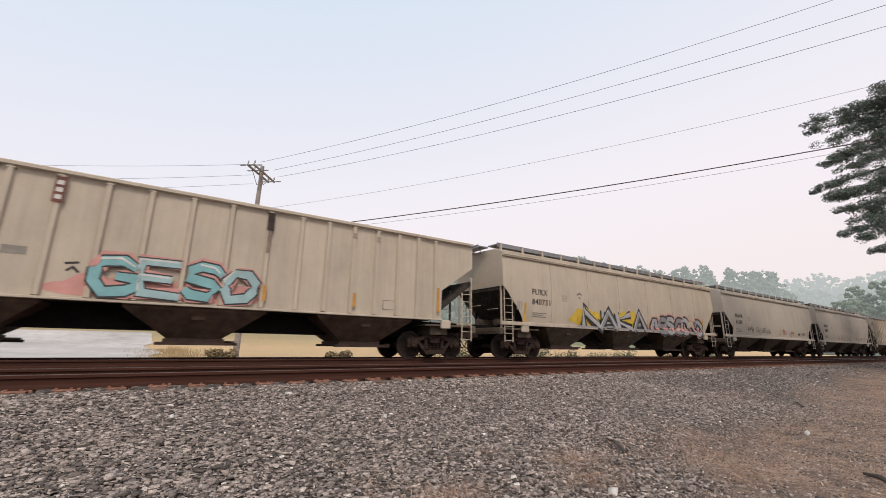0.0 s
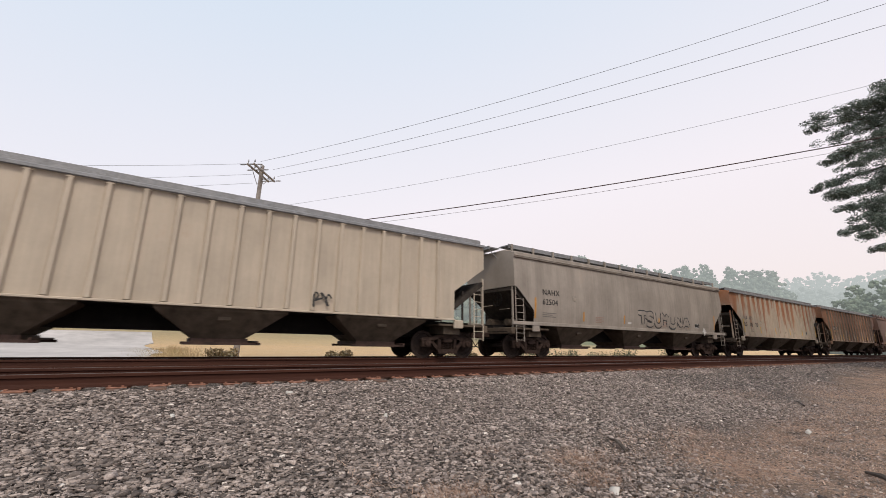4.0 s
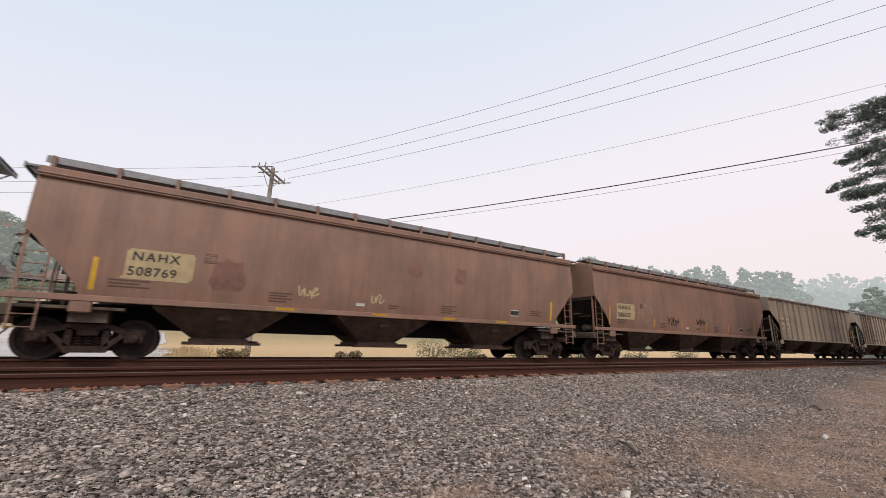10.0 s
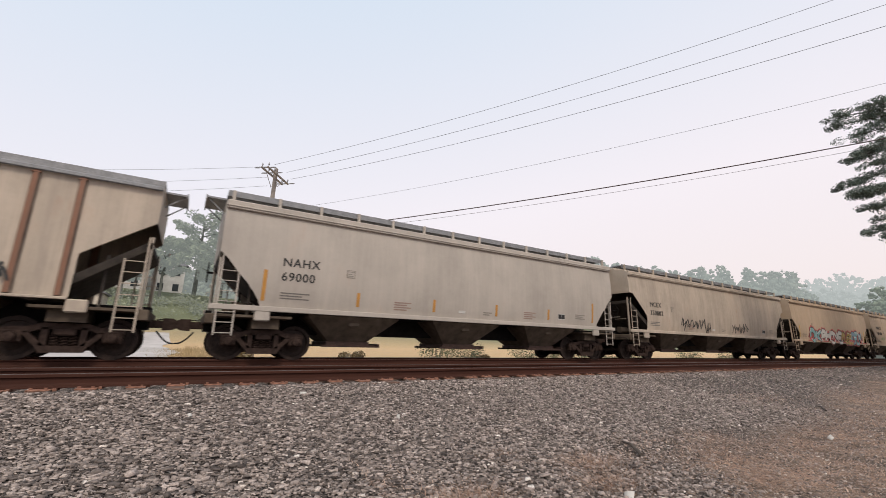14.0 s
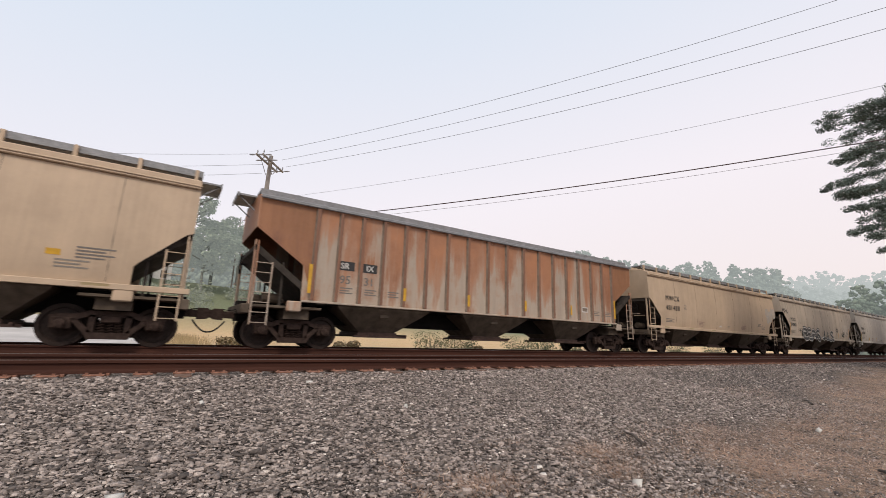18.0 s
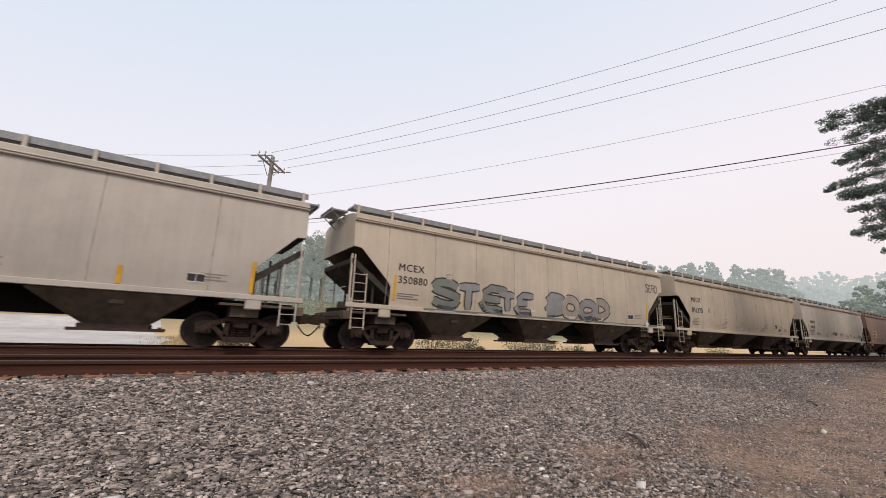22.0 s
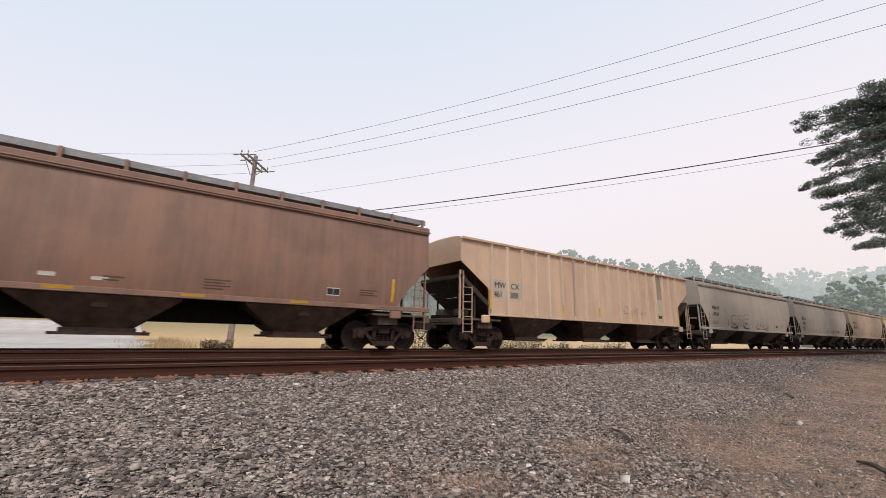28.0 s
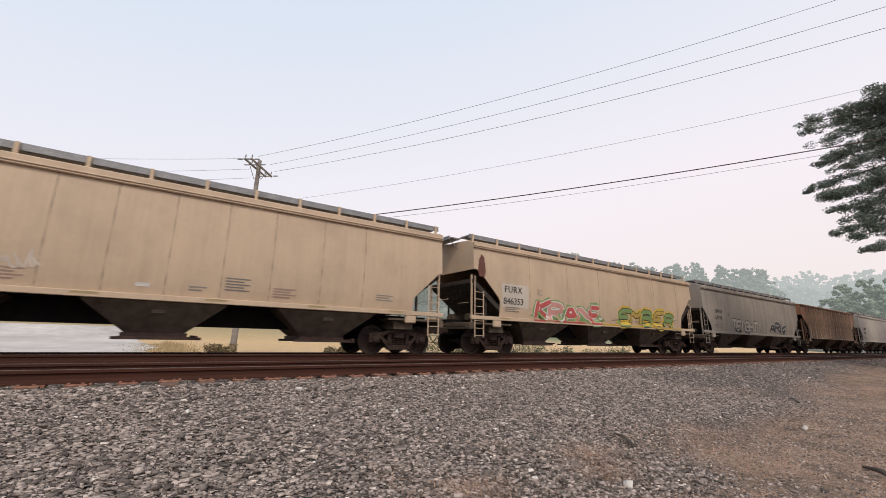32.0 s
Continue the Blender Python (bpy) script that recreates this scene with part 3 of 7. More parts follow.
build_track("track_far", TRAIN_RAIL, "main track under the passing grain train", False)

# ---- road beyond the tracks ----
M_ROAD = speckled("pale_worn_concrete_road", (0.46, 0.435, 0.42), (0.60, 0.57, 0.55), 1.2, 0.85, relief=0.1)
rg = Geo()


def road_strip(x0, x1, y0, y1, ragged=0.0):
    ys = list(np.linspace(y0, y1, 19))
    rr = random.Random(4)
    v = [(x, y, float(ground_z(x, y)) + 0.06) for x in (x0, x1) for y in ys]
    v = [(x + (rr.uniform(-1, 1) * ragged + (y - y0) * -0.05 if x == x1 and ragged else 0), y, z) for x, y, z in v]
    k = len(v)
    v += [(x, y, z - 0.16) for x, y, z in v]
    m = len(ys)
    rg.add(v, [(i, i + 1, i + m + 1, i + m) for i in range(m - 1)] + [(i + m, i + m + 1, i + m + 1 + k, i + m + k) for i in range(m - 1)] + [(0, m, m + k, k), (m - 1, m - 1 + k, 2 * m - 1 + k, 2 * m - 1)])


road_strip(-300, -40, 20.6, 58)
road_strip(-40, 0.2, 20.6, 58, 0.5)
road_strip(3.0, 120, 21.6, 23.6)
lone("road", rg, M_ROAD, "pale sunlit concrete road beyond the tracks", "road", kind="structure")


# ---- the grain train ----
WHEEL_R = 0.457
WHEELSETS, TRAIN, CACHE = [], [], {}


def cached(key, make):
    if key not in CACHE:
        CACHE[key] = make()
    return CACHE[key]


def letters(text, height, mat, fat=0.0, spread=1.0, thick=0.002):
    """Lettering as a mesh in the xz plane, facing -y, its baseline at z = 0."""
    cu = bpy.data.curves.new("lettering", "FONT")
    cu.body, cu.size, cu.offset, cu.space_character = text, height / 0.73, fat, spread
    cu.extrude, cu.resolution_u = thick, 3
    ob = bpy.data.objects.new("lettering", cu)
    me = bpy.data.meshes.new_from_object(ob)
    bpy.data.objects.remove(ob)
    me.transform(Matrix.Rotation(radians(90), 4, "X"))
    me.materials.clear()
    me.materials.append(mat)
    return me


def side_y(kind, z):
    """Half width of a car's side at height z."""
    if kind == "ribbed":
        return 1.47
    return float(np.interp(z, [1.3, 1.42, 1.6, 1.8, 2.1, 2.4, 2.8, 3.2, 3.6, 3.9, 4.2], [1.44, 1.47, 1.505, 1.53, 1.556, 1.57, 1.575, 1.57, 1.553, 1.532, 1.50]))


CUTS = {"ribbed": [(0, 3.3), (0.2, 3.17), (1.36, 2.36), (1.38, 1.36)],
        "panel": [(0, 3.16), (0.26, 3.14), (1.26, 2.14), (1.34, 2.0), (1.35, 1.40)],
        "tan": [(0, 2.82), (0.15, 2.76), (1.02, 1.95), (1.1, 1.85), (1.11, 1.40)],
        "round": [(0, 2.8), (0.2, 2.62), (0.49, 2.27), (0.7, 2.06), (0.92, 1.78), (1.05, 1.58), (1.12, 1.40)]}


def cut_z(cut, d):
    return float(np.interp(d, [p[0] for p in CUTS[cut]], [p[1] for p in CUTS[cut]]))


def shell(kind, cut, BL, mat, roof_h):
    ends = sorted({p[0] for p in CUTS[cut]} | {0.12, 0.5, 0.8, 1.5})
    xs = ends + list(np.linspace(ends[-1] + 0.6, BL - ends[-1] - 0.6, 14)) + [BL - d for d in reversed(ends)]
    g, ns = Geo(), 14
    rings = []
    for x in xs:
        zb = cut_z(cut, min(x, BL - x))
        near = [(side_y(kind, z), z) for z in np.linspace(zb, 4.2, ns)]
        roof = [(1.32, 4.2 + roof_h * 0.45), (0.8, 4.2 + roof_h * 0.85), (0, 4.2 + roof_h)]
        rings.append([(x, -y, z) for y, z in near + roof] + [(x, y, z) for y, z in reversed(near + roof[:-1])])
    m = len(rings[0])
    g.add([p for r in rings for p in r], [(i * m + j, i * m + j + 1, (i + 1) * m + j + 1, (i + 1) * m + j) for i in range(len(rings) - 1) for j in range(m - 1)])
    k = (len(rings) - 1) * m
    g.f += [tuple(range(m)), tuple(range(k + m - 1, k - 1, -1))]
    me = g.mesh("body_shell", mat, kind != "ribbed")
    me.set_sharp_from_angle(angle=radians(25))
    return me


def slope_sheet(BL):
    return Geo().slab([(0.02, 2.80), (0.12, 2.80), (2.1, 1.34), (2.1, 1.26), (1.9, 1.26), (0.02, 2.66)], -1.44, 1.44).mesh("slope_sheet", M_SLOPE)


def bay_mesh(w, mat):
    """An inverted pyramid hopper."""
    h = w / 2
    g = Geo()
    top = [(-h, -1.46, 1.40), (h, -1.46, 1.40), (h, 1.46, 1.40), (-h, 1.46, 1.40)]
    mid = [(-h * 0.95, -1.42, 1.22), (h * 0.95, -1.42, 1.22), (h * 0.95, 1.42, 1.22), (-h * 0.95, 1.42, 1.22)]
    low = [(-0.62, -0.78, 0.52), (0.62, -0.78, 0.52), (0.62, 0.78, 0.52), (-0.62, 0.78, 0.52)]
    v = top + mid + low
    f = [(i, (i + 1) % 4, (i + 1) % 4 + 4, i + 4) for i in range(4)] + [(i + 4, (i + 1) % 4 + 4, (i + 1) % 4 + 8, i + 8) for i in range(4)] + [(3, 2, 1, 0), (8, 9, 10, 11)]
    g.add(v, f)
    g.box(-0.16, 0.16, -1.30, -1.22, 0.98, 1.12, 0.02)
    return g.mesh("hopper_bay", mat)


def rib_mesh(mat):
    """A pressed side post, its face to -y."""
    v = [(x, y, z) for z in (1.38, 4.14) for x, y in ((-0.08, 0.004), (-0.045, -0.09), (0.045, -0.09), (0.08, 0.004))]
    me = Geo().add(v, [(0, 1, 5, 4), (1, 2, 6, 5), (2, 3, 7, 6), (0, 3, 2, 1), (4, 5, 6, 7), (3, 0, 4, 7)]).add(
        [(x, 0.0, z) for z in (1.4, 4.12) for x in (-0.115, -0.08, 0.08, 0.115)], [(0, 1, 5, 4), (2, 3, 7, 6)]).add(
        [(-0.085, -0.096, 4.08), (0.085, -0.096, 4.08), (0.085, 0.0, 4.08), (-0.085, 0.0, 4.08), (-0.085, -0.096, 4.10), (0.085, -0.096, 4.10), (0.085, 0.0, 4.10), (-0.085, 0.0, 4.10)],
        [(0, 3, 2, 1), (4, 5, 6, 7), (0, 1, 5, 4), (1, 2, 6, 5), (3, 0, 4, 7)]).mesh("side_post", mat)
    if mat in (PAINT["rustpost"], PAINT["olive"], PAINT["rustbrown"]):
        me.materials.append(M_GRIME)
        for k in (0, 2, 6, 7):
            me.polygons[k].material_index = 1
    return me


def gate_mesh():
    g = Geo().box(-0.70, 0.70, -0.86, 0.86, 0.40, 0.53, 0.015).box(-0.86, 1.02, -0.95, -0.86, 0.36, 0.43).box(-0.86, 1.02, 0.86, 0.95, 0.36, 0.43)
    g.tube([(0.9, -1.15, 0.45), (0.9, 1.15, 0.45)], 0.03)
    return g.mesh("outlet_gate", M_GATE)


def ladder_mesh(mat):
    g = Geo()
    for x in (-0.21, 0.21):
        g.beam((x, 0, 0.62), (x, 0, 2.92), 0.04, 0.010) if x < 0 else g.beam((x, 0, 0.62), (x, 0, 2.35), 0.04, 0.010)
    return g.mesh("ladder", mat)


def frame_mesh():
    """One cast side frame of a truck, about its centre."""
    g = Geo()
    y0, y1 = -0.07, 0.07
    g.slab([(-1.08, 0.66), (-0.98, 0.70), (-0.60, 0.72), (-0.40, 0.80), (0.40, 0.80), (0.60, 0.72), (0.98, 0.70), (1.08, 0.66), (1.08, 0.56), (0.62, 0.58), (0.40, 0.66), (-0.40, 0.66), (-0.62, 0.58), (-1.08, 0.56)], y0, y1)
    for s in (-1, 1):
        g.slab([(s * 0.62, 0.60), (s * 0.76, 0.60), (s * 0.46, 0.28), (s * 0.34, 0.22), (s * 0.30, 0.30)][::s], y0, y1)
        g.slab([(s * 0.28, 0.70), (s * 0.40, 0.70), (s * 0.40, 0.22), (s * 0.28, 0.22)][::s], y0, y1)
        g.box(s * 0.875 - 0.19, s * 0.875 + 0.19, y0 - 0.02, y1 + 0.02, 0.36, 0.64, 0.03)
    g.slab([(-0.46, 0.30), (0.46, 0.30), (0.38, 0.15), (-0.38, 0.15)], y0 - 0.03, y1 + 0.03)
    return g.mesh("side_frame", M_TRUCK)


def spring_mesh():
    pts = [(0.062 * math.cos(a), 0.062 * math.sin(a), 0.29 + 0.0105 * a) for a in np.linspace(0, 7 * math.pi, 50)]
    return Geo().tube(pts, 0.014, 4).mesh("spring", M_TRUCK)


def wheelset_mesh():
    g = Geo()
    for s in (-1, 1):
        y = s * 0.735
        prof = [(0.10, -0.09), (0.15, -0.085), (0.17, -0.045), (0.28, -0.005), (0.37, -0.03), (0.385, -0.065), (0.452, -0.065), (0.457, -0.05), (0.458, 0.03), (0.485, 0.05), (0.48, 0.075),
                (0.39, 0.075), (0.37, 0.03), (0.26, 0.04), (0.16, 0.08), (0.10, 0.09)]
        g.lathe([(r, y - s * (-yy)) for r, yy in prof], 32)
    g.lathe([(0.0, -1.12), (0.075, -1.12), (0.08, -0.9), (0.10, -0.82), (0.10, -0.65), (0.085, -0.5), (0.085, 0.5), (0.10, 0.65), (0.10, 0.82), (0.08, 0.9), (0.075, 1.12), (0.0, 1.12)], 14)
    return g.mesh("wheelset", M_WHEEL, False)


def cap_mesh():
    g = Geo().lathe([(0.0, -0.12), (0.045, -0.12), (0.10, -0.10), (0.115, -0.04), (0.115, 0.06), (0.0, 0.06)], 16)
    for k in range(3):
        a = k * 2.094
        g.box(0.06 * math.cos(a) - 0.014, 0.06 * math.cos(a) + 0.014, -0.135, -0.10, 0.06 * math.sin(a) - 0.014, 0.06 * math.sin(a) + 0.014)
    return g.mesh("bearing_cap", M_TRUCK)


def add_truck(car, xt):
    t = part("truck", cached("bolster", lambda: Geo().box(-0.2, 0.2, -1.12, 1.12, 0.52, 0.70, 0.03).box(-0.28, 0.28, -0.4, 0.4, 0.68, 0.80, 0.02).box(-0.3, 0.3, -0.86, 0.86, 0.2, 0.54).mesh("truck", M_TRUCK)), None, car, "rusty three-piece freight truck", at=pose(xt, 0, 0))
    for s in (-1, 1):
        part("side_frame", cached("frame", frame_mesh), None, t, at=pose(0, s * 1.0, 0))
        for d in (-0.17, 0.0, 0.17) if s < 0 else ():
            part("spring", cached("spring", spring_mesh), None, t, at=pose(d, s * 1.0, 0))
        for d in (-0.875, 0.875):
            part("bearing_cap", cached("cap", cap_mesh), None, t, at=pose(d, s * 1.09, WHEEL_R + 0.02, 0, 0, 0 if s < 0 else 180))
    for d in (-0.875, 0.875):
        w = part("wheelset", cached("wheelset", wheelset_mesh), None, t, at=pose(d, 0, WHEEL_R))
        WHEELSETS.append(w)


def coupler_mesh():
    g = Geo().box(-0.02, 0.42, -0.09, 0.09, 0.78, 0.98, 0.02)
    g.slab([(0.38, 0.72), (0.62, 0.74), (0.72, 0.80), (0.72, 0.98), (0.62, 1.04), (0.38, 1.04)], -0.17, 0.12)
    return g.mesh("coupler", M_TRUCK)


def hose_mesh():
    pts = [(0.30 + 0.42 * t, -0.32 + 0.1 * t, 0.80 - 0.42 * math.sin(math.pi * (0.08 + 0.46 * t))) for t in np.linspace(0, 1, 9)]
    return Geo().tube(pts, 0.022, 6).mesh("air_hose", M_HOSE, True)


def brake_wheel_mesh():
    g = Geo().tube([(0, 0.28 * math.cos(a), 0.28 * math.sin(a)) for a in np.linspace(0, 2 * math.pi, 19)], 0.014, 5)
    for a in np.linspace(0, 2 * math.pi, 5)[:-1]:
        g.tube([(0, 0, 0), (0, 0.28 * math.cos(a), 0.28 * math.sin(a))], 0.010, 4)
    return g.tube([(-0.03, 0, 0), (0.14, 0, 0)], 0.03, 6).mesh("brake_wheel", M_UNDER)


def supports_every(BL, step):
    k = max(2, round((BL - 0.3) / step))
    return [0.15 + i * (BL - 0.3) / k for i in range(k + 1)]


def add_ends(car, BL, paint, kind, board):
    for end in (0, 1):
        def at(x, y=0, z=0):
            return pose(x, y, z) if end == 0 else pose(BL - x, y, z, 0, 0, 180)
        part("slope_sheet", cached("slope", lambda: slope_sheet(BL)), None, car, "grimy sloping end sheet, coloured darker for shade", at=at(0))
        part("end_platform", cached("platform", lambda: Geo().box(-0.12, 2.0, -1.48, 1.48, 1.10, 1.17, 0.01).box(-0.14, 0.06, -1.5, 1.5, 0.92, 1.16, 0.01).box(1.0, 1.7, -1.3, 1.3, 0.82, 1.11).mesh("end_platform", M_BAY)), None, car, at=at(0))
        part("coupler", cached("coupler", coupler_mesh), None, car, at=at(-0.02) @ pose(0, 0, 0, 0, 0, 180))
        part("air_hose", cached("hose", hose_mesh), None, car, at=at(0) @ pose(0, 0, 0, 0, 0, 180))
        part("uncoupling_lever", cached("lever", lambda: Geo().tube([(-0.2, -1.45, 0.86), (-0.24, -1.35, 1.0), (-0.24, -0.3, 1.0), (-0.4, -0.1, 1.02)], 0.014, 5).mesh("uncoupling_lever", M_UNDER)), None, car, at=at(0))
        for s in (-1, 1):
            ld = part("ladder", cached(("ladder", paint), lambda: ladder_mesh(PAINT[paint])), None, car, at=at(0.30, s * 1.53, 0))
            for k in range(7):
                part("rung", cached(("rung", paint), lambda: Geo().tube([(-0.21, 0, 0), (0.21, 0, 0)], 0.012, 5).mesh("rung", PAINT[paint])), None, ld, at=pose(0, -0.02 * (1 if s < 0 else -1), 0.68 + k * 0.27))
            part("end_post", cached(("post", paint), lambda: Geo().box(-0.02, 0.03, -0.04, 0.04, 1.15, 2.95, 0.008).mesh("end_post", PAINT[paint])), None, car, at=at(0.03, s * 1.40, 0))
            part("end_rail", cached(("grab", paint), lambda: Geo().tube([(-0.06, 0.0, 1.9), (-0.10, 0.0, 1.9), (-0.10, 0.55, 1.9), (-0.06, 0.55, 1.9)], 0.012, 5).mesh("end_rail", PAINT[paint])), None, car, at=at(0, -1.3 if s < 0 else 0.75, 0.0))
            part("slope_strut", cached("strut", lambda: Geo().beam((0.85, 0, 1.15), (0.85, 0, 2.42), 0.06, 0.06).mesh("slope_strut", M_SLOPE)), None, car, at=at(0, s * 1.25))
        if board:
            part("crossover_platform", cached(("cross", board), lambda: Geo().box(-0.52, 0.05, -0.62, 0.62, board - 0.05, board).box(-0.52, -0.48, -0.64, 0.64, board - 0.10, board + 0.03).beam((-0.45, -0.5, board - 0.05), (0.0, -0.5, board - 0.42), 0.03, 0.03).beam((-0.45, 0.5, board - 0.05), (0.0, 0.5, board - 0.42), 0.03, 0.03).mesh("crossover_platform", M_GRATE)), None, car, at=at(0))
    part("brake_wheel", cached("brake", brake_wheel_mesh), None, car, at=pose(-0.2, -0.75, 2.3))
    part("brake_cylinder", cached("cyl", lambda: Geo().tube([(0.5, -0.5, 1.42), (1.05, -0.5, 1.42)], 0.15, 12).mesh("brake_cylinder", M_BAY)), None, car)
    part("air_reservoir", cached("res", lambda: Geo().tube([(0.35, 0.45, 1.38), (1.1, 0.45, 1.38)], 0.2, 12).mesh("air_reservoir", M_BAY)), None, car)


def hopper_car(start, pitch, kind, cut, paint, label, roof=0.2, board=4.53, ribs=0.72, bay="grey", sill=None, posts=None, post_paint=None):
    BL = round(pitch - 1.45, 2)
    car = thing("hopper_car", pose(start, TRAIN_MID, 0), label, "hopper car", "cars of the grain train")
    mat = PAINT[paint]
    part("body_shell", cached(("shell", kind, cut, BL, paint, roof), lambda: shell(kind, cut, BL, mat, roof)), None, car)
    low = 1.36 if kind == "ribbed" else 1.42
    sm = PAINT[sill] if sill else mat
    hgt = 0.06 if kind == "ribbed" else 0.14
    for s in (-1, 1):
        x0 = 1.38 if kind == "ribbed" else -0.1
        part("side_sill", cached(("sill", kind, BL, sill or paint), lambda: Geo().box(x0, BL - x0, -0.035, 0.055, low - hgt, low, 0.012).mesh("side_sill", sm)), None, car, at=pose(0, s * 1.53, 0, 0, 0, 0) if s < 0 else pose(BL, s * 1.53, 0, 0, 0, 180))
        part("eave_rail", cached(("eave", BL, paint, kind, board), lambda: (Geo().box(0, BL, -0.04, 0.03, 4.13, 4.24, 0.02) if kind == "ribbed" else Geo().box(0, BL, -0.05, 0.04, 4.0, 4.24, 0.02).box(-0.01, BL + 0.01, -0.075, -0.04, 4.06, 4.10, 0.008)).mesh("eave_rail", M_GRATE if kind == "ribbed" and board else mat)), None, car, at=pose(0, -1.55, 0) if s < 0 else pose(BL, 1.55, 0, 0, 0, 180))
        for x in (1.2, BL - 1.2):
            part("jacking_pad", cached(("pad", paint), lambda: Geo().box(-0.2, 0.2, -0.05, 0.05, 1.02, 1.32, 0.03).box(0.04, 0.11, -0.056, -0.05, 1.12, 1.19).mesh("jacking_pad", mat)), None, car, at=pose(x, s * 1.5, 0))
    # sill box raised to 1.30 as black fill for the shaded gaps between bays
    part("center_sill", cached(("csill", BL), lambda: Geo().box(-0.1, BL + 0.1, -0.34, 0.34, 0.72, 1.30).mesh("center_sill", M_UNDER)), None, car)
    # one full-width sheet in the same shade colour closes the gaps above
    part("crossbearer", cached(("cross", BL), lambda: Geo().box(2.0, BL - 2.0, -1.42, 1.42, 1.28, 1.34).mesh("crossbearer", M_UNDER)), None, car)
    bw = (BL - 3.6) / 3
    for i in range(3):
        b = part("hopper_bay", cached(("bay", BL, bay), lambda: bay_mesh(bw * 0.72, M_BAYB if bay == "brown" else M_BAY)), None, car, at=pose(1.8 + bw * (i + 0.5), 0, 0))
        part("outlet_gate", cached("gate", gate_mesh), None, b)
    part("roof_hatch", cached(("hatch", BL, paint), lambda: Geo().box(0.7, BL - 0.7, -0.36, 0.36, 4.2 + roof * 0.9, 4.2 + roof + (0.24 if board else 0.1), 0.03).mesh("roof_hatch", mat)), None, car)
    if board:
        for s in (-1, 1):
            rb = part("running_board", cached(("board", BL, board), lambda: Geo().box(0, BL, -0.3, 0.3, board - 0.01, board + 0.035).box(0, BL, -0.31, -0.285, board - 0.10, board + 0.07).mesh("running_board", M_GRATE)), None, car, "galvanised grating walkway", at=pose(0, s * 0.95, 0) if s < 0 else pose(BL, 0.95, 0, 0, 0, 180))
            for x in supports_every(BL, 1.22):
                top = board + 0.062 if kind == "smooth" else board - 0.01
                part("board_support", cached(("support", paint, board, kind), lambda: Geo().slab([(-0.04, 4.22), (0.04, 4.22), (0.04, top), (-0.04, top)], -0.05, 0.015).mesh("board_support", mat)), None, rb, at=pose(x if s < 0 else BL - x, -0.335 if kind == "smooth" else -0.25, 0))
    if kind == "ribbed":
        xs = posts or list(np.arange(1.5, BL - 1.4, ribs))
        for s in (-1, 1):
            for x in xs:
                part("side_post", cached(("rib", post_paint or paint), lambda: rib_mesh(PAINT[post_paint or paint])), None, car, at=pose(x, s * 1.468, 0, 0, 0, 0 if s < 0 else 180))
    add_ends(car, BL, paint, kind, board)
    add_truck(car, 1.37)
    add_truck(car, BL - 1.37)
    TRAIN.append((car, start))
    return car, BL


def mark(car, kind, text, x, z, h, mat, spread=1.05, fat=0.012, name="lettering"):
    me = letters(text, h, mat, 0.0, spread)
    bm = bmesh.new()
    bm.from_mesh(me)
    more = bmesh.ops.duplicate(bm, geom=bm.verts[:] + bm.edges[:] + bm.faces[:])["geom"]
    bmesh.ops.translate(bm, verts=[q for q in more if isinstance(q, bmesh.types.BMVert)], vec=(fat, -0.0008, fat * 0.35))
    bm.to_mesh(me)
    bm.free()
    for v in me.vertices:
        v.co.y -= side_y(kind, z + v.co.z) - side_y(kind, z + h / 2)
    part(name, me, None, car, at=pose(x, -side_y(kind, z + h / 2) - 0.008, z))


def plate(car, kind, x0, x1, z0, z1, mat, name="stencil", lift=0.004):
    w, h = x1 - x0, z1 - z0
    if kind == "smooth" and h > 0.3 and z0 > 1.45:
        zs = list(np.linspace(z0, z1, 6))
        v = [(x, -side_y(kind, z) - d, z) for d in (lift, 0.0) for z in zs for x in (0, w)]
        f = [(2 * i, 2 * i + 1, 2 * i + 3, 2 * i + 2) for i in range(5)] + [(2 * i, 2 * i + 2, 2 * i + 14, 2 * i + 12) for i in range(5)] + [(2 * i + 3, 2 * i + 1, 2 * i + 13, 2 * i + 15) for i in range(5)]
        f += [(1, 0, 12, 13), (10, 11, 23, 22)]
        me = cached(("bent", round(w, 3), round(z0, 3), round(z1, 3), lift, mat.name), lambda: Geo().add(v, f).mesh(name, mat))
        return part(name, me, None, car, at=pose(x0, 0, 0))
    y = side_y(kind, (z0 + z1) / 2)
    lean = math.degrees(math.atan2(side_y(kind, z1) - side_y(kind, z0), h))
    g = cached(("plate", round(w, 3), round(h, 3), mat.name), lambda: Geo().box(-w / 2, w / 2, -0.002, 0.002, -h / 2, h / 2).mesh(name, mat))
    part(name, g, None, car, at=pose((x0 + x1) / 2, -y - lift, (z0 + z1) / 2, lean))


def fine_print(car, kind, x, z, rows, w, mat):
    """Small stencilled lines that cannot be read."""
    for k in range(rows):
        plate(car, kind, x, x + w * (1 - 0.25 * (k % 2)), z - 0.075 * k, z - 0.075 * k + 0.035, mat)


def reflectors(car, kind, BL, mat, h=0.42, low=1.57, count=6, at=None):
    xs = at or ([1.16 + 2.72 * i for i in range(6)] if kind == "smooth" and BL < 16.4 else [1.17 + (BL - 2.34) * i / (count - 1) for i in range(count)])
    for i, x in enumerate(xs):
        tall = 0.85 if i in (0, len(xs) - 1) else h
        plate(car, kind, x - 0.05, x + 0.05, low, low + tall, mat, "reflector", 0.096 if kind == "ribbed" else 0.004)


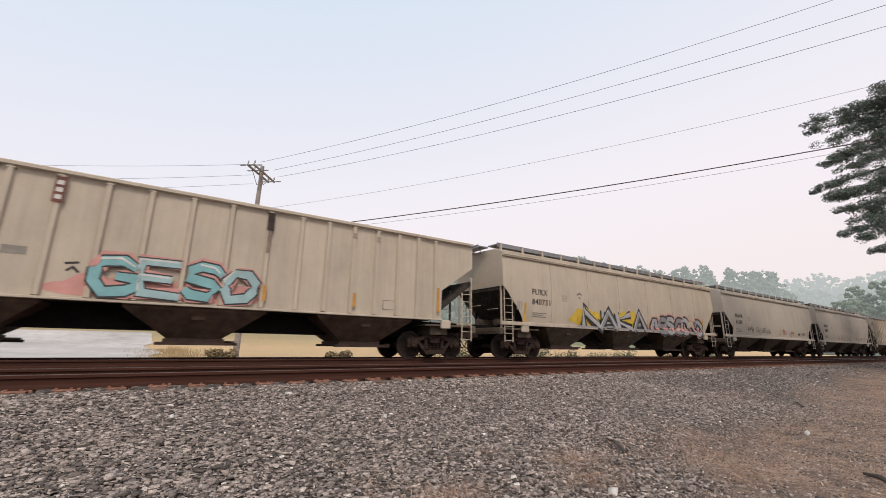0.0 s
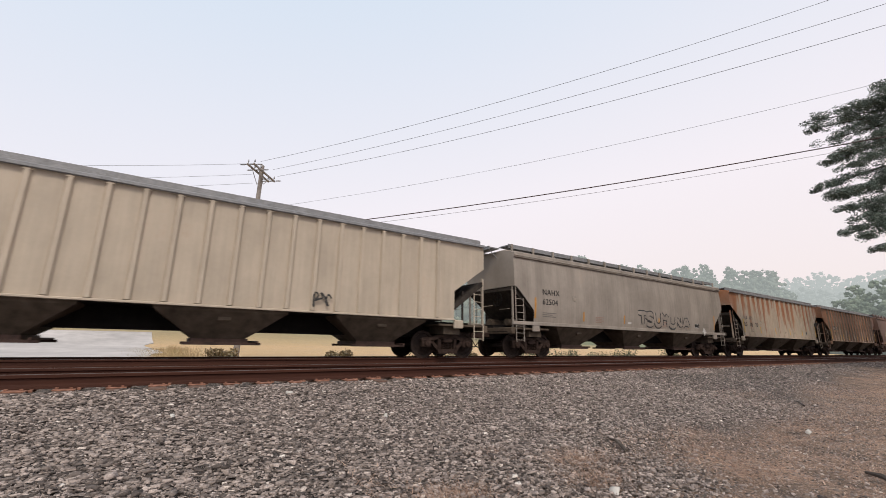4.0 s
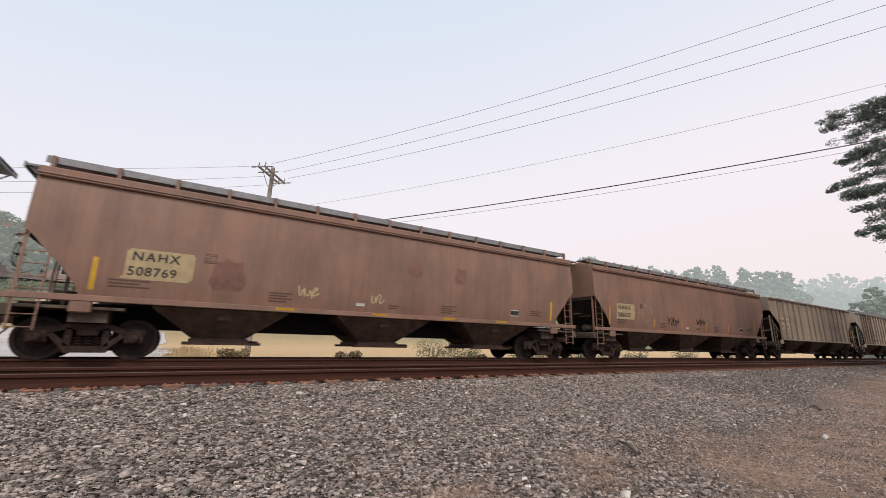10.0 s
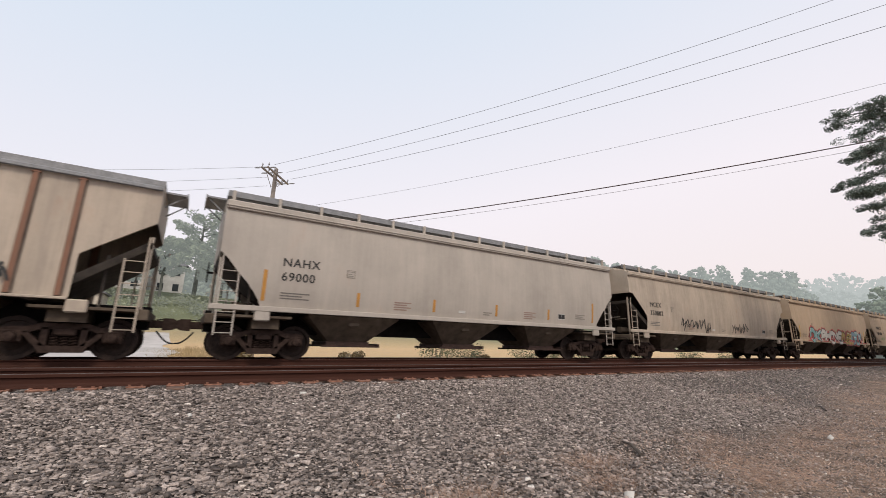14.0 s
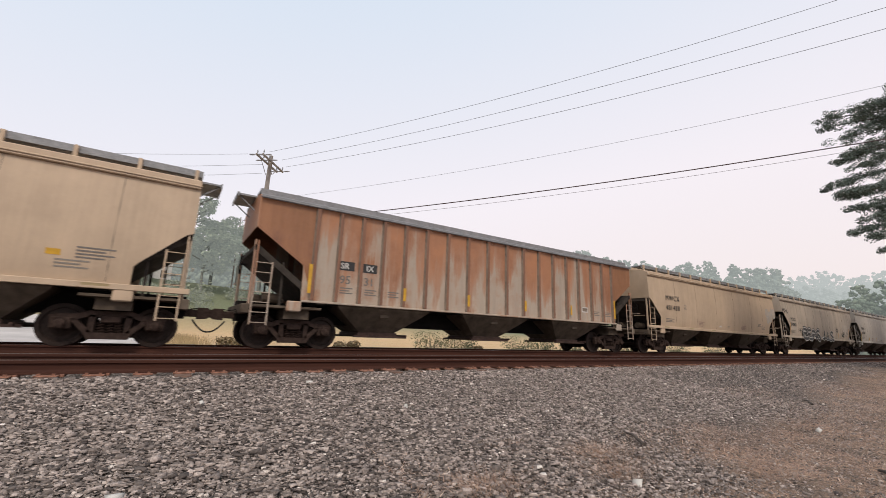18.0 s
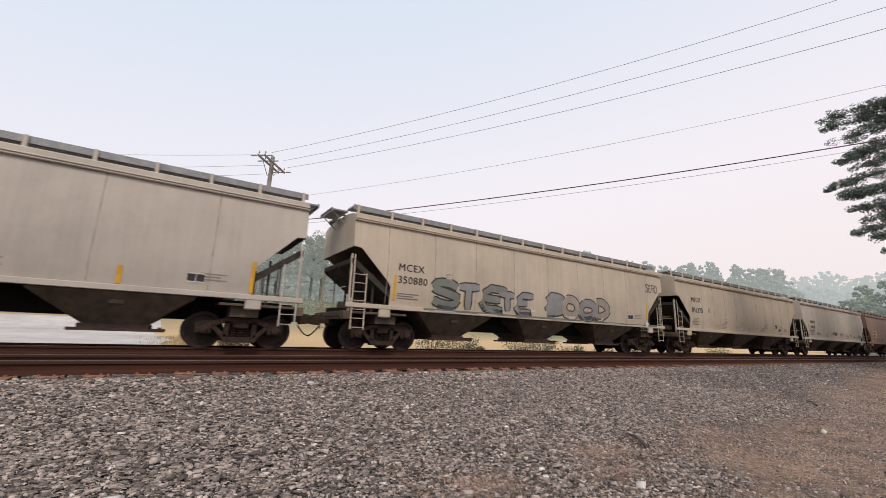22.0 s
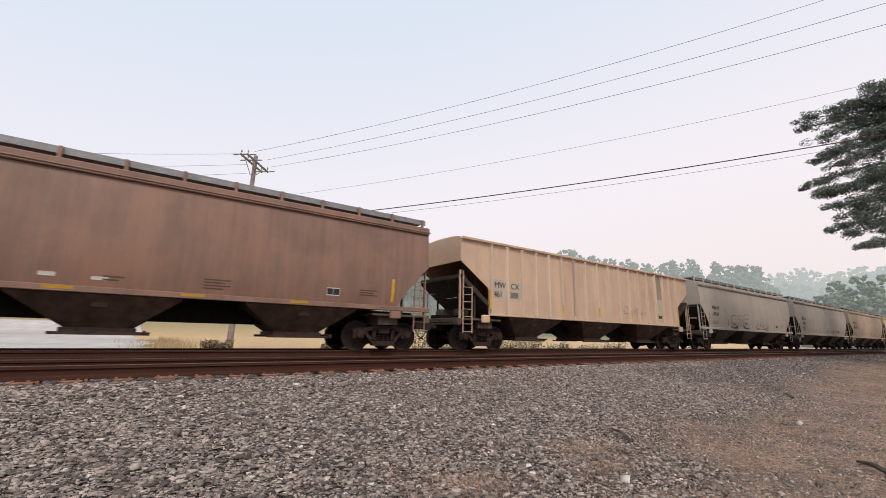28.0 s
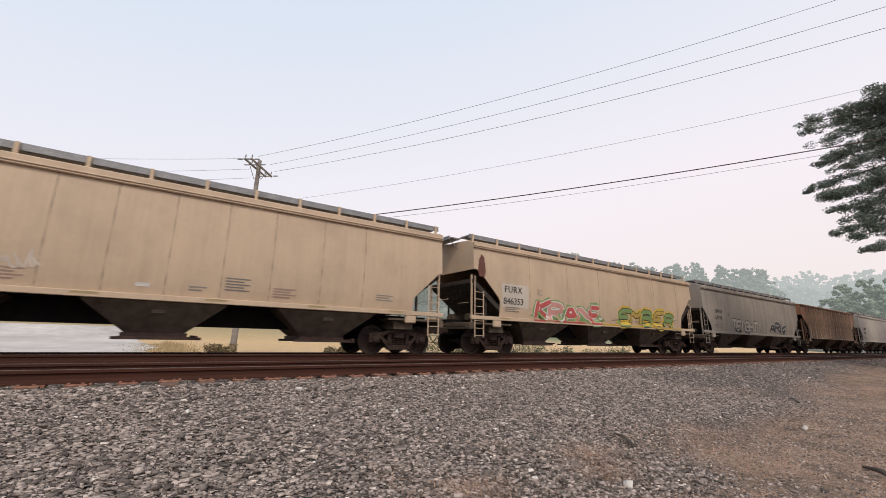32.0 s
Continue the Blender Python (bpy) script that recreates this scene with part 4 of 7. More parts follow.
def framed_stencil(car, kind, x, z, w=0.4, h=0.24, lift=0.004):
    """A black consolidated stencil in a thin white frame, split in two."""
    plate(car, kind, x, x + w, z, z + h, M_WHITE, "stencil", lift)
    for a, b in ((0.03, 0.48), (0.52, 0.97)):
        plate(car, kind, x + w * a, x + w * b, z + 0.03, z + h - 0.03, M_BLACK, "stencil", lift + 0.004)


def smooth_car(start, pitch, paint, label, marks=(), cut="round", tone=None, bw=3.55, **kw):
    car, BL = hopper_car(start, pitch, "smooth", cut, paint, label, **kw)
    for k, text in enumerate(marks):
        if paint == "tan":
            mark(car, "smooth", text, 1.57, 2.80 - 0.52 * k, 0.29, tone or M_BLACK, 1.2, 0.018)
        else:
            mark(car, "smooth", text, 1.57, 2.57 - 0.41 * k, 0.25, tone or M_BLACK, 1.12)
    brown = paint in ("brown", "darkbrown")
    faint, red = (M_BROWNSEAM, M_BROWNSEAM) if brown else (M_FAINT, M_FAINTRED)
    fine_print(car, "smooth", 1.6, 1.80, 3, 0.8, M_BROWNSEAM if brown else M_STEN)
    if paint == "tan":
        for k in range(6):
            plate(car, "smooth", 1.3 + k * 2.6, 1.8 + k * 2.6, 1.33, 1.40, M_PATCH, "reflector", 0.1135)
    plate(car, "smooth", 3.45, 3.72, 2.42, 2.66, faint)
    plate(car, "smooth", 3.47, 3.70, 2.44, 2.64, PAINT[paint], "stencil", 0.008)
    if paint != "tan":
        framed_stencil(car, "smooth", BL - bw, 1.62)
    fine_print(car, "smooth", BL - 2.5, 1.84, 3, 0.6, faint)
    fine_print(car, "smooth", 5.1, 1.78, 4, 0.62, red)
    fine_print(car, "smooth", 10.7, 1.78, 4, 0.62, red)
    fine_print(car, "smooth", 8.7, 1.66, 2, 0.4, faint)
    plate(car, "smooth", 7.62, 7.9, 1.60, 1.69, M_WHITE)
    for x0, x1, z0, z1 in ((3.47, 3.70, 2.60, 2.62), (3.47, 3.62, 2.53, 2.55), (3.47, 3.66, 2.47, 2.49)):
        plate(car, "smooth", x0, x1, z0, z1, faint, "stencil", 0.012)
    return car, BL


def seams(car, BL, count, mat, at=None):
    """Upright weld seams of the side panels, following the side's curve."""
    zs = [1.46, 1.8, 2.4, 3.2, 3.8, 4.1]

    def make():
        v = [(x, -side_y("smooth", z) - d, z) for z in zs for x, d in ((-0.014, -0.002), (0.0, 0.006), (0.014, -0.002))]
        return Geo().add(v, [(i * 3 + j, i * 3 + j + 1, i * 3 + j + 4, i * 3 + j + 3) for i in range(len(zs) - 1) for j in range(2)]).mesh("panel_seam", M_SEAM)

    for x in at or [BL * i / count for i in range(1, count)]:
        part("panel_seam", cached("seam", make), None, car, at=pose(x, 0, 0))


def ribbed_car(start, pitch, paint, label, **kw):
    return hopper_car(start, pitch, "ribbed", "ribbed", paint, label, **kw)


STROKES = dict(A="002640|1232", B="000636453303|3342413000", C="4536160402103041", D="00062644422000", E="46060040|0333", F="460600|0333", G="45361604021030414323", H="0006|4046|0343", I="2026", J="4641301001",
               K="0006|460340", L="060040", M="0006234640", N="00064046", O="160402103042443616", P="00063645443303", Q="160402103042443616|2240", R="00063645443303|2340", S="45361605043342301001", T="0646|2620",
               U="060210304246", V="062046", W="0610233046", X="0640|4600", Y="0623|4620", Z="06460040")


def hand_strokes(ch, x, z, w, h, slant, r, turns=2):
    """The strokes of one freely sprayed letter, with rounded turns."""
    out = []
    for s in STROKES[ch.upper()].split("|"):
        pts = [np.array((int(s[i]) / 4 + r.uniform(-0.06, 0.06), int(s[i + 1]) / 6 + r.uniform(-0.05, 0.05))) for i in range(0, len(s), 2)]
        for _ in range(turns):
            cut = [pts[0]]
            for a, b in zip(pts[:-1], pts[1:]):
                cut += [a * 0.75 + b * 0.25, a * 0.25 + b * 0.75]
            pts = cut + [pts[-1]]
        out.append([(x + p[0] * w + slant * p[1] * h, z + p[1] * h) for p in pts])
    return out


def sprayed(kind, strokes, rad, lift, mat):
    """Flat ribbons of paint that follow the car's side."""
    g = Geo()
    for k, st in enumerate(strokes):
        rr = [rad * (0.72 if i in (0, len(st) - 1) else 1.0) for i in range(len(st))]
        one = Geo().tube([(x, 0, z) for x, z in st], rr, 8)
        vs = []
        for vx, vy, vz in one.v:
            side = side_y(kind, vz)
            if kind == "smooth" and vz < 1.45:
                side = 1.566
            vs.append((vx, vy * 0.0018 / rad - side - lift - 0.0005 * (k % 3), vz))
        g.add(vs, one.f)
    return g.mesh("graffiti", mat)


READABLE = ("SERO", "IPE", "OBU")


def tag(car, kind, text, x, z, h, mat, slant=0.0, spread=0.95):
    """A spray-painted scrawl."""
    r = random.Random(text)
    w = h * 0.62
    out = []
    for k, ch in enumerate(text):
        if text not in READABLE:
            # a scrawl that cannot be read: loose loops of paint
            pts = [np.array((x + (k + q + r.uniform(-0.28, 0.28)) * w * spread, z + h * (0.5 + a * r.uniform(0.15, 0.6)))) for q, a in zip((0.0, 0.3, 0.75, 0.4, 0.6, 0.95), r.choice(((-1, 1, 0.6, -0.4, -1, 0), (1, -1, -0.6, 0.8, 0.2, -1), (1, 0.8, -1, -0.8, 0.5, 0), (-0.6, 1, -1, 1, -1, 0.3))))]
            for _ in range(2):
                cut = [pts[0]]
                for a, b in zip(pts[:-1], pts[1:]):
                    cut += [a * 0.75 + b * 0.25, a * 0.25 + b * 0.75]
                pts = cut + [pts[-1]]
            out = [(out[0] if out else []) + [(p[0] + slant * (p[1] - z), p[1]) for p in pts]]
        elif ch != " ":
            out += hand_strokes(ch, x + k * w * 1.22 * spread, z + r.uniform(-0.05, 0.05) * h, w * r.uniform(0.85, 1.15), h * r.uniform(0.85, 1.1), slant, r)
    return part("graffiti", sprayed(kind, out, 0.016 + 0.022 * h, 0.006 if kind == "smooth" else 0.1, mat), None, car)


def piece(car, kind, word, x, z, h, width, fills, line, seed=1, fat=0.14, lift=0.006, halo=None, edge=0.06, turns=1, shine=None, glow=0.06):
    """A large painted piece: fat jostling letters, each with an outline, a lit edge and a haze of another colour."""
    r = random.Random(seed)
    step = width / len(word)
    base = None
    for k, ch in enumerate(word):
        hh, dz, sl, tw = h * r.uniform(0.84, 1.04), r.uniform(-0.05, 0.07) * h, r.uniform(-0.2, 0.25), r.uniform(0.8, 1.0)
        st = hand_strokes(ch, x + (k + 0.14) * step, z + dz + fat * h * 0.8, step * tw, hh * (1 - fat), sl, r, turns)
        layers = [(line, fat * h + edge, st), (fills[k % len(fills)], fat * h - 0.005, st)]
        if halo:
            layers.insert(0, (halo, fat * h + edge + glow, [[(px + r.uniform(-0.06, 0.06), pz + r.uniform(-0.02, 0.08)) for px, pz in q] for q in st]))
        if shine:
            layers.append((shine, fat * h * 0.22, [[(px - fat * h * 0.45, pz + fat * h * 0.4) for px, pz in q[:3]] for q in st]))
        for n, (mat, rad, strokes) in enumerate(layers):
            ob = part("graffiti", sprayed(kind, strokes, rad, lift + 0.0045 * n + 0.0008 * (k % 2), mat), None, car if n == 0 else base)
            if n == 0:
                base = tagged(ob, "spray-painted graffiti letter")
    return base


def cloud(car, kind, x0, x1, z0, z1, mat, seed, lift=0.003):
    """An uneven field of sprayed colour with a scalloped upper edge, following the side."""
    r = random.Random(seed)
    k = max(6, int((x1 - x0) / 0.12))
    tall, drop, v = z1 - z0, 0.0, []
    for i in range(k + 1):
        q = i / k
        drop = 0.7 * drop + 0.3 * r.uniform(-0.35, 0.35)
        end = min(1.0, 0.25 + 6 * min(q, 1 - q))
        top = z0 + tall * end * (0.82 + drop + 0.13 * abs(math.sin(i * 0.55 + seed)))
        low = z0 + tall * 0.3 * (1 - end)
        for m in range(6):
            z = low + (top - low) * m / 5
            v.append((x0 + (x1 - x0) * q, -side_y(kind, z) - lift, z))
    f = [(i * 6 + m, i * 6 + m + 1, i * 6 + m + 7, i * 6 + m + 6) for i in range(k) for m in range(5)]
    part("graffiti", Geo().add(v, f), mat, car, "haze of sprayed colour")


def bubbles(car, kind, spots, rim, fill):
    """Round outlined bubble letters."""
    for k, (x, z, r) in enumerate(spots):
        for rad, mat, lift in ((r + 0.035, rim, 0.004 + 0.002 * k), (r, fill, 0.005 + 0.002 * k)):
            ring = [(x + rad * math.cos(a) * (1 + 0.08 * math.sin(3 * a + k)), z + rad * 1.12 * math.sin(a)) for a in np.linspace(0, 2 * math.pi, 23)[:-1]]
            part("graffiti", Geo().add([(px, -side_y(kind, pz) - lift, pz) for px, pz in ring], [tuple(range(22))]), mat, car)


def sill_paint(car, x0, x1, mat):
    """Graffiti colour carried down over the side sill."""
    plate(car, "smooth", x0, x1, 1.285, 1.415, mat, "graffiti", 0.1125)


NAH_GREY = "pale grey smooth-sided covered hopper car with black lettering"
TAN = "tan smooth-sided covered hopper car with black lettering"
BROWN = "oxide-brown smooth-sided covered hopper car with a yellowed number patch"


def patch(car, a, b, x=1.62):
    """A yellowed, unevenly edged number patch."""
    plate(car, "smooth", x, x + 1.4, 1.92, 2.54, M_PATCH, "number_patch")
    plate(car, "smooth", x - 0.05, x + 1.33, 1.86, 1.925, M_PATCH, "number_patch")
    plate(car, "smooth", x + 0.05, x + 1.36, 2.535, 2.59, M_PATCH, "number_patch")
    mark(car, "smooth", a, x + 0.1, 2.31, 0.22, M_BLACK, 1.22)
    mark(car, "smooth", b, x + 0.05, 1.95, 0.22, M_BLACK, 1.12)


def yellow_dashes(car, BL, mat, at=None):
    for x in at or [1.25 + (BL - 2.6) * i / 5 for i in range(6)]:
        plate(car, "smooth", x - 0.25, x + 0.25, 1.32, 1.40, mat, "reflector", 0.1135)


def build_train():
    # ahead: cream ribbed car with a teal piece
    c, BL = ribbed_car(-8.05, 18.84, "cream", "dingy cream ribbed covered hopper car with teal graffiti", board=None, roof=0.16, bay="brown", posts=[1.4, 2.2, 3.05, 3.9, 4.75, 5.6, 6.45, 7.3, 8.2, 9.12, 10.1, 11.0, 11.82, 12.64, 13.45, 14.23, 15.0, 15.71])
    reflectors(c, "ribbed", BL, M_ORANGE, at=[1.3, 4.75, 10.14, 12.74, 15.82])
    cloud(c, "ribbed", 5.5, 10.2, 1.42, 1.95, SPRAY["pink"], 4, 0.004)
    piece(c, "ribbed", "GESO", 6.35, 1.44, 0.92, 3.55, [SPRAY["teal"], SPRAY["paleteal"]], SPRAY["black"], 3, 0.135, lift=0.1, turns=0, halo=SPRAY["pink"], edge=0.04, shine=SPRAY["white"], glow=0.03)
    for a, b, z0, z1 in ((13.75, 14.25, 1.55, 1.86),):
        plate(c, "ribbed", a, b, z0, z1, M_STEN)
        plate(c, "ribbed", a + 0.02, b - 0.02, z0 + 0.02, z1 - 0.02, PAINT["cream"], "stencil", 0.008)
    plate(c, "ribbed", 5.5, 5.7, 3.45, 4.06, M_RUSTRED, "stencil", 0.1)
    for k in range(3):
        plate(c, "ribbed", 5.54, 5.66, 3.53 + 0.17 * k, 3.63 + 0.17 * k, SPRAY["white"], "stencil", 0.104)
    plate(c, "ribbed", 10.02, 10.2, 3.55, 4.08, M_SLOPE, "stain", 0.1)
    plate(c, "ribbed", 10.06, 10.15, 2.9, 3.56, M_GRIME, "stain", 0.1)
    for x in (12.64, 13.45):
        plate(c, "ribbed", x - 0.07, x + 0.07, 3.72, 3.9, PAINT["olive"], "stencil", 0.1)
    part("graffiti", sprayed("ribbed", [[(5.95, 2.12), (6.2, 2.16)], [(6.0, 1.95), (6.1, 2.05), (6.22, 1.93)]], 0.035, 0.006, M_BLACK), None, c)
    plate(c, "ribbed", 4.9, 5.3, 2.22, 2.4, M_FAINT)

    c, BL = smooth_car(10.79, 18.66, "cream", "cream smooth-sided covered hopper car with large silver and black graffiti", ("FURX", "840731"), sill="dirtywhite")
    reflectors(c, "smooth", BL, M_YELLOW, low=1.36, at=[1.2, 4.45, 7.45, 9.98, 12.26, 15.78])
    cloud(c, "smooth", 3.8, 9.9, 1.46, 2.2, SPRAY["yellow"], 5)
    cloud(c, "smooth", 10.1, 15.3, 1.45, 2.05, SPRAY["pink"], 6)
    sill_paint(c, 4.3, 15.6, SPRAY["silver"])
    piece(c, "smooth", "NAKA", 4.55, 1.2, 1.0, 5.3, [SPRAY["silver"], SPRAY["darksilver"]], SPRAY["black"], 5, 0.17, turns=0, edge=0.15, shine=SPRAY["palesilver"])
    piece(c, "smooth", "ABSCOND", 10.15, 1.22, 0.84, 5.5, [SPRAY["silver"], SPRAY["darksilver"]], SPRAY["black"], 6, 0.15, halo=SPRAY["pink"], edge=0.10, shine=SPRAY["palesilver"], glow=0.03)
    plate(c, "smooth", 13.95, 14.6, 1.68, 2.0, PAINT["cream"], "stencil", 0.024)
    framed_stencil(c, "smooth", 14.7, 1.5, 0.4, 0.22, 0.024)
    seams(c, BL, 7, M_STEN, [2.75, 5.2, 7.58, 10.0, 12.42, 14.85])
    part("emblem", sprayed("smooth", [[(4.4, 2.75), (4.6, 2.85), (4.75, 2.78)], [(4.5, 2.66), (4.65, 2.62)]], 0.05, 0.004, M_STEN), None, c)
    for k in range(3):
        part("graffiti", sprayed("smooth", [[(0.75 + 0.1 * k, 1.9), (0.8 + 0.1 * k, 2.25)]], 0.03, 0.004, M_FAINT), None, c)

    c, BL = smooth_car(29.45, 17.52, "lightgrey", NAH_GREY + " and small tags", ("NAHX", "66240"), cut="tan")
    reflectors(c, "smooth", BL, M_YELLOW, at=[1.2, 4.17, 6.9, 9.06, 11.78, 14.69])
    tag(c, "smooth", "NOVER", 3.25, 1.72, 0.34, M_STEN, 0.2)
    tag(c, "smooth", "OBU", 4.7, 1.72, 0.28, M_STEN, 0.2)
    tag(c, "smooth", "MIBA", 6.4, 1.62, 0.34, M_FAINT, -0.2)
    tag(c, "smooth", "SK", 9.4, 1.78, 0.3, M_RED, 0.1)
    tag(c, "smooth", "WIY", 10.95, 1.66, 0.36, M_STEN, 0.3)
    tag(c, "smooth", "DOTE", 13.25, 1.64, 0.3, M_STEN, 0.2)
    fine_print(c, "smooth", 5.67, 1.98, 5, 0.7, M_STEN)
    fine_print(c, "smooth", 9.5, 1.86, 4, 0.75, M_RED)
    plate(c, "smooth", 2.9, 3.3, 2.0, 2.2, PAINT["cream"], "stencil", 0.006)

    c, BL = smooth_car(46.97, 17.4, "grey", NAH_GREY, ("NAHX", "69027"))
    reflectors(c, "smooth", BL, M_ORANGE, at=[1.2, 3.9, 6.21, 8.95, 11.66, 14.42])
    plate(c, "smooth", 6.12, 6.32, 1.55, 2.0, M_ORANGE, "reflector", 0.006)

    c, BL = ribbed_car(64.2, 18.75, "cream", "cream ribbed covered hopper car with a dark stained panel", bay="grey", board=4.42, roof=0.2)
    mark(c, "ribbed", "MC", 2.2, 2.56, 0.3, M_BLACK)
    mark(c, "ribbed", "EX", 3.2, 2.56, 0.3, M_BLACK)
    mark(c, "ribbed", "95", 2.2, 2.1, 0.3, M_BLACK)
    mark(c, "ribbed", "14", 3.2, 2.1, 0.3, M_BLACK)
    tag(c, "ribbed", "CERS", 0.35, 3.3, 0.45, M_STEN, 0.2)
    tag(c, "ribbed", "HB", 10.8, 1.5, 0.5, M_BLACK, 0.1)

    c, BL = smooth_car(83.0, 19.2, "darkgrey", "sooty grey smooth-sided covered hopper car with black graffiti", ("NAHX", "62504"), cut="tan")
    reflectors(c, "smooth", BL, M_ORANGE)
    piece(c, "smooth", "TSUMUNA", 8.5, 1.5, 0.75, 5.0, [PAINT["darkgrey"]], SPRAY["black"], 8)
    tag(c, "smooth", "SAM", 14.2, 1.6, 0.3, M_BLACK)
    for size, m, lift in ((0.24, M_WHITE, 0.07), (0.19, M_STEN, 0.074), (0.17, M_WHITE, 0.078)):
        part("placard", Geo().slab([(-size, 0), (0, -size), (size, 0), (0, size)], -0.003, 0.003), m, c, "white diamond placard", at=pose(BL - 2.6, -1.5 - lift, 1.42))

    c, BL = ribbed_car(102.3, 18.0, "rusty", "light grey ribbed covered hopper car streaked with rust from the eaves", bay="grey", board=4.42, roof=0.2, posts=[1.5, 2.37, 3.22, 4.05, 4.84, 5.65, 6.54, 7.45, 8.4, 9.34, 10.28, 11.18, 12.0, 12.82, 13.63, 14.43, 15.14], post_paint="cream")
    for k, (a, b) in enumerate((("NA", "00"), ("HX", "00"), ("", "70"))):
        if a:
            mark(c, "ribbed", a, 1.74 + 0.9 * k, 2.42, 0.29, M_STEN, 1.15)
        mark(c, "ribbed", b, 1.74 + 0.88 * k, 1.98, 0.29, M_BLACK, 1.15)
    reflectors(c, "ribbed", BL, M_YELLOW, at=[1.45, 4.05, 6.67, 9.45, 12.06, 15.18])
    framed_stencil(c, "ribbed", 13.05, 1.68)
    plate(c, "ribbed", 4.3, 4.6, 2.2, 2.42, M_FAINT)
    plate(c, "ribbed", 4.33, 4.57, 2.23, 2.39, PAINT["cream"], "stencil", 0.008)
    fine_print(c, "ribbed", 2.6, 1.8, 3, 0.5, M_FAINT)
    for x in (5.0, 7.7, 8.6, 10.5, 14.6):
        fine_print(c, "ribbed", x, 1.75, 2, 0.4, M_FAINT)

    c, BL = ribbed_car(120.34, 18.57, "rustbrown", "rust-covered brown ribbed covered hopper car", bay="grey", board=4.42, roof=0.2, posts=[1.5, 2.3, 3.17, 3.93, 4.73, 5.56, 6.46, 7.36, 8.26, 9.16, 10.08, 11.05, 12.0, 12.95, 13.95, 14.9, 15.75])
    for k, (a, b) in enumerate((("SR", "95"), ("IX", "37"))):
        plate(c, "ribbed", 2.54 + 0.79 * k, 3.1 + 0.79 * k, 2.34, 2.66, M_BLACK, "number_patch")
        mark(c, "ribbed", a, 2.58 if k == 0 else 3.46, 2.39, 0.22, M_WHITE, 1.1)
        mark(c, "ribbed", b, 2.66 + 0.77 * k, 1.9, 0.27, M_BLACK, 1.0)
    reflectors(c, "ribbed", BL, M_YELLOW, low=1.46, at=[1.4, 3.95, 4.78, 6.46, 9.28, 11.15, 12.83, 15.97])
    plate(c, "ribbed", 14.1, 14.5, 1.55, 1.78, SPRAY["pink"])
    fine_print(c, "ribbed", 5.0, 2.12, 3, 0.3, M_PATCH)
    for x in (2.6, 5.75, 8.5, 10.3):
        fine_print(c, "ribbed", x, 1.62, 2, 0.35, M_STEN)

    c, BL = smooth_car(138.9, 19.3, "darkbrown", BROWN, bay="brown")
    patch(c, "NAHX", "508673", 2.19)
    yellow_dashes(c, BL, M_YELLOW, [1.38, 4.48, 7.53, 10.65, 13.59, 16.6])
    tag(c, "smooth", "WEIGH", 5.9, 1.6, 0.4, M_SLOPE, 0.1)
    part("graffiti", sprayed("smooth", [[(5.6, 1.5), (5.75, 1.8), (6.2, 1.98), (6.8, 1.95), (7.1, 1.7), (7.2, 1.5)]], 0.03, 0.004, M_SEAM), None, c)
    plate(c, "smooth", 8.7, 9.0, 1.6, 1.68, M_WHITE)

    c, BL = smooth_car(158.2, 17.7, "lightgrey", NAH_GREY + " and faint tags", ("NAHX", "69033"))
    reflectors(c, "smooth", BL, M_ORANGE)
    tag(c, "smooth", "SWVIBS", 4.25, 1.62, 0.34, M_STEN, 0.1)
    part("graffiti", sprayed("smooth", [[(3.9, 1.66), (4.6, 1.6), (5.4, 1.72), (6.1, 1.82), (5.95, 1.72)]], 0.016, 0.006, M_STEN), None, c)
    tag(c, "smooth", "USOO", 10.65, 2.0, 0.26, M_RED, 0.0)
    tag(c, "smooth", "SRSKV", 12.7, 1.75, 0.36, M_STEN, 0.1)

    c, BL = smooth_car(175.9, 18.85, "brown", BROWN, bay="brown")
    patch(c, "NAHX", "508769", 1.85)
    yellow_dashes(c, BL, M_YELLOW, [5.54, 8.39, 11.0, 13.35])
    seams(c, BL, 8, M_BROWNSEAM, [3.4, 5.1, 6.8, 8.42, 10.6, 12.3, 14.6])
    for x in (1.31, 16.05):
        plate(c, "smooth", x - 0.05, x + 0.05, 1.55, 2.3, M_YELLOW, "reflector")
    tag(c, "smooth", "GEN", 5.85, 1.72, 0.32, M_PATCH, 0.1)
    tag(c, "smooth", "UH", 8.1, 1.68, 0.34, M_PATCH, 0.1)
    cloud(c, "smooth", 3.6, 4.5, 1.75, 2.65, M_PRIMER, 9)
    cloud(c, "smooth", 9.3, 9.9, 2.7, 3.3, M_PRIMER, 10)
    cloud(c, "smooth", 11.2, 11.8, 2.6, 3.2, M_PRIMER, 11)

    c, BL = smooth_car(194.75, 18.83, "brown", "oxide-brown smooth-sided covered hopper car with chalked tags", bay="brown")
    patch(c, "NAHX", "508607", 1.58)
    part("graffiti", sprayed("smooth", [[(3.4, 3.0), (3.75, 2.6), (4.25, 3.0)], [(3.75, 2.6), (4.3, 2.5), (4.45, 2.2), (4.3, 1.85), (3.75, 1.75), (3.6, 2.1), (3.75, 2.6)], [(3.9, 2.4), (4.1, 2.3), (3.95, 2.1)]], 0.07, 0.004, M_CHALK), None, c)
    tag(c, "smooth", "AESO", 5.76, 1.68, 0.5, M_SLOPE, 0.1)
    tag(c, "smooth", "UTOX", 8.6, 1.8, 0.45, M_SLOPE, 0.1)
    reflectors(c, "smooth", BL, M_ORANGE, at=[1.05, 4.63, 7.2, 9.79, 12.39, 15.9])

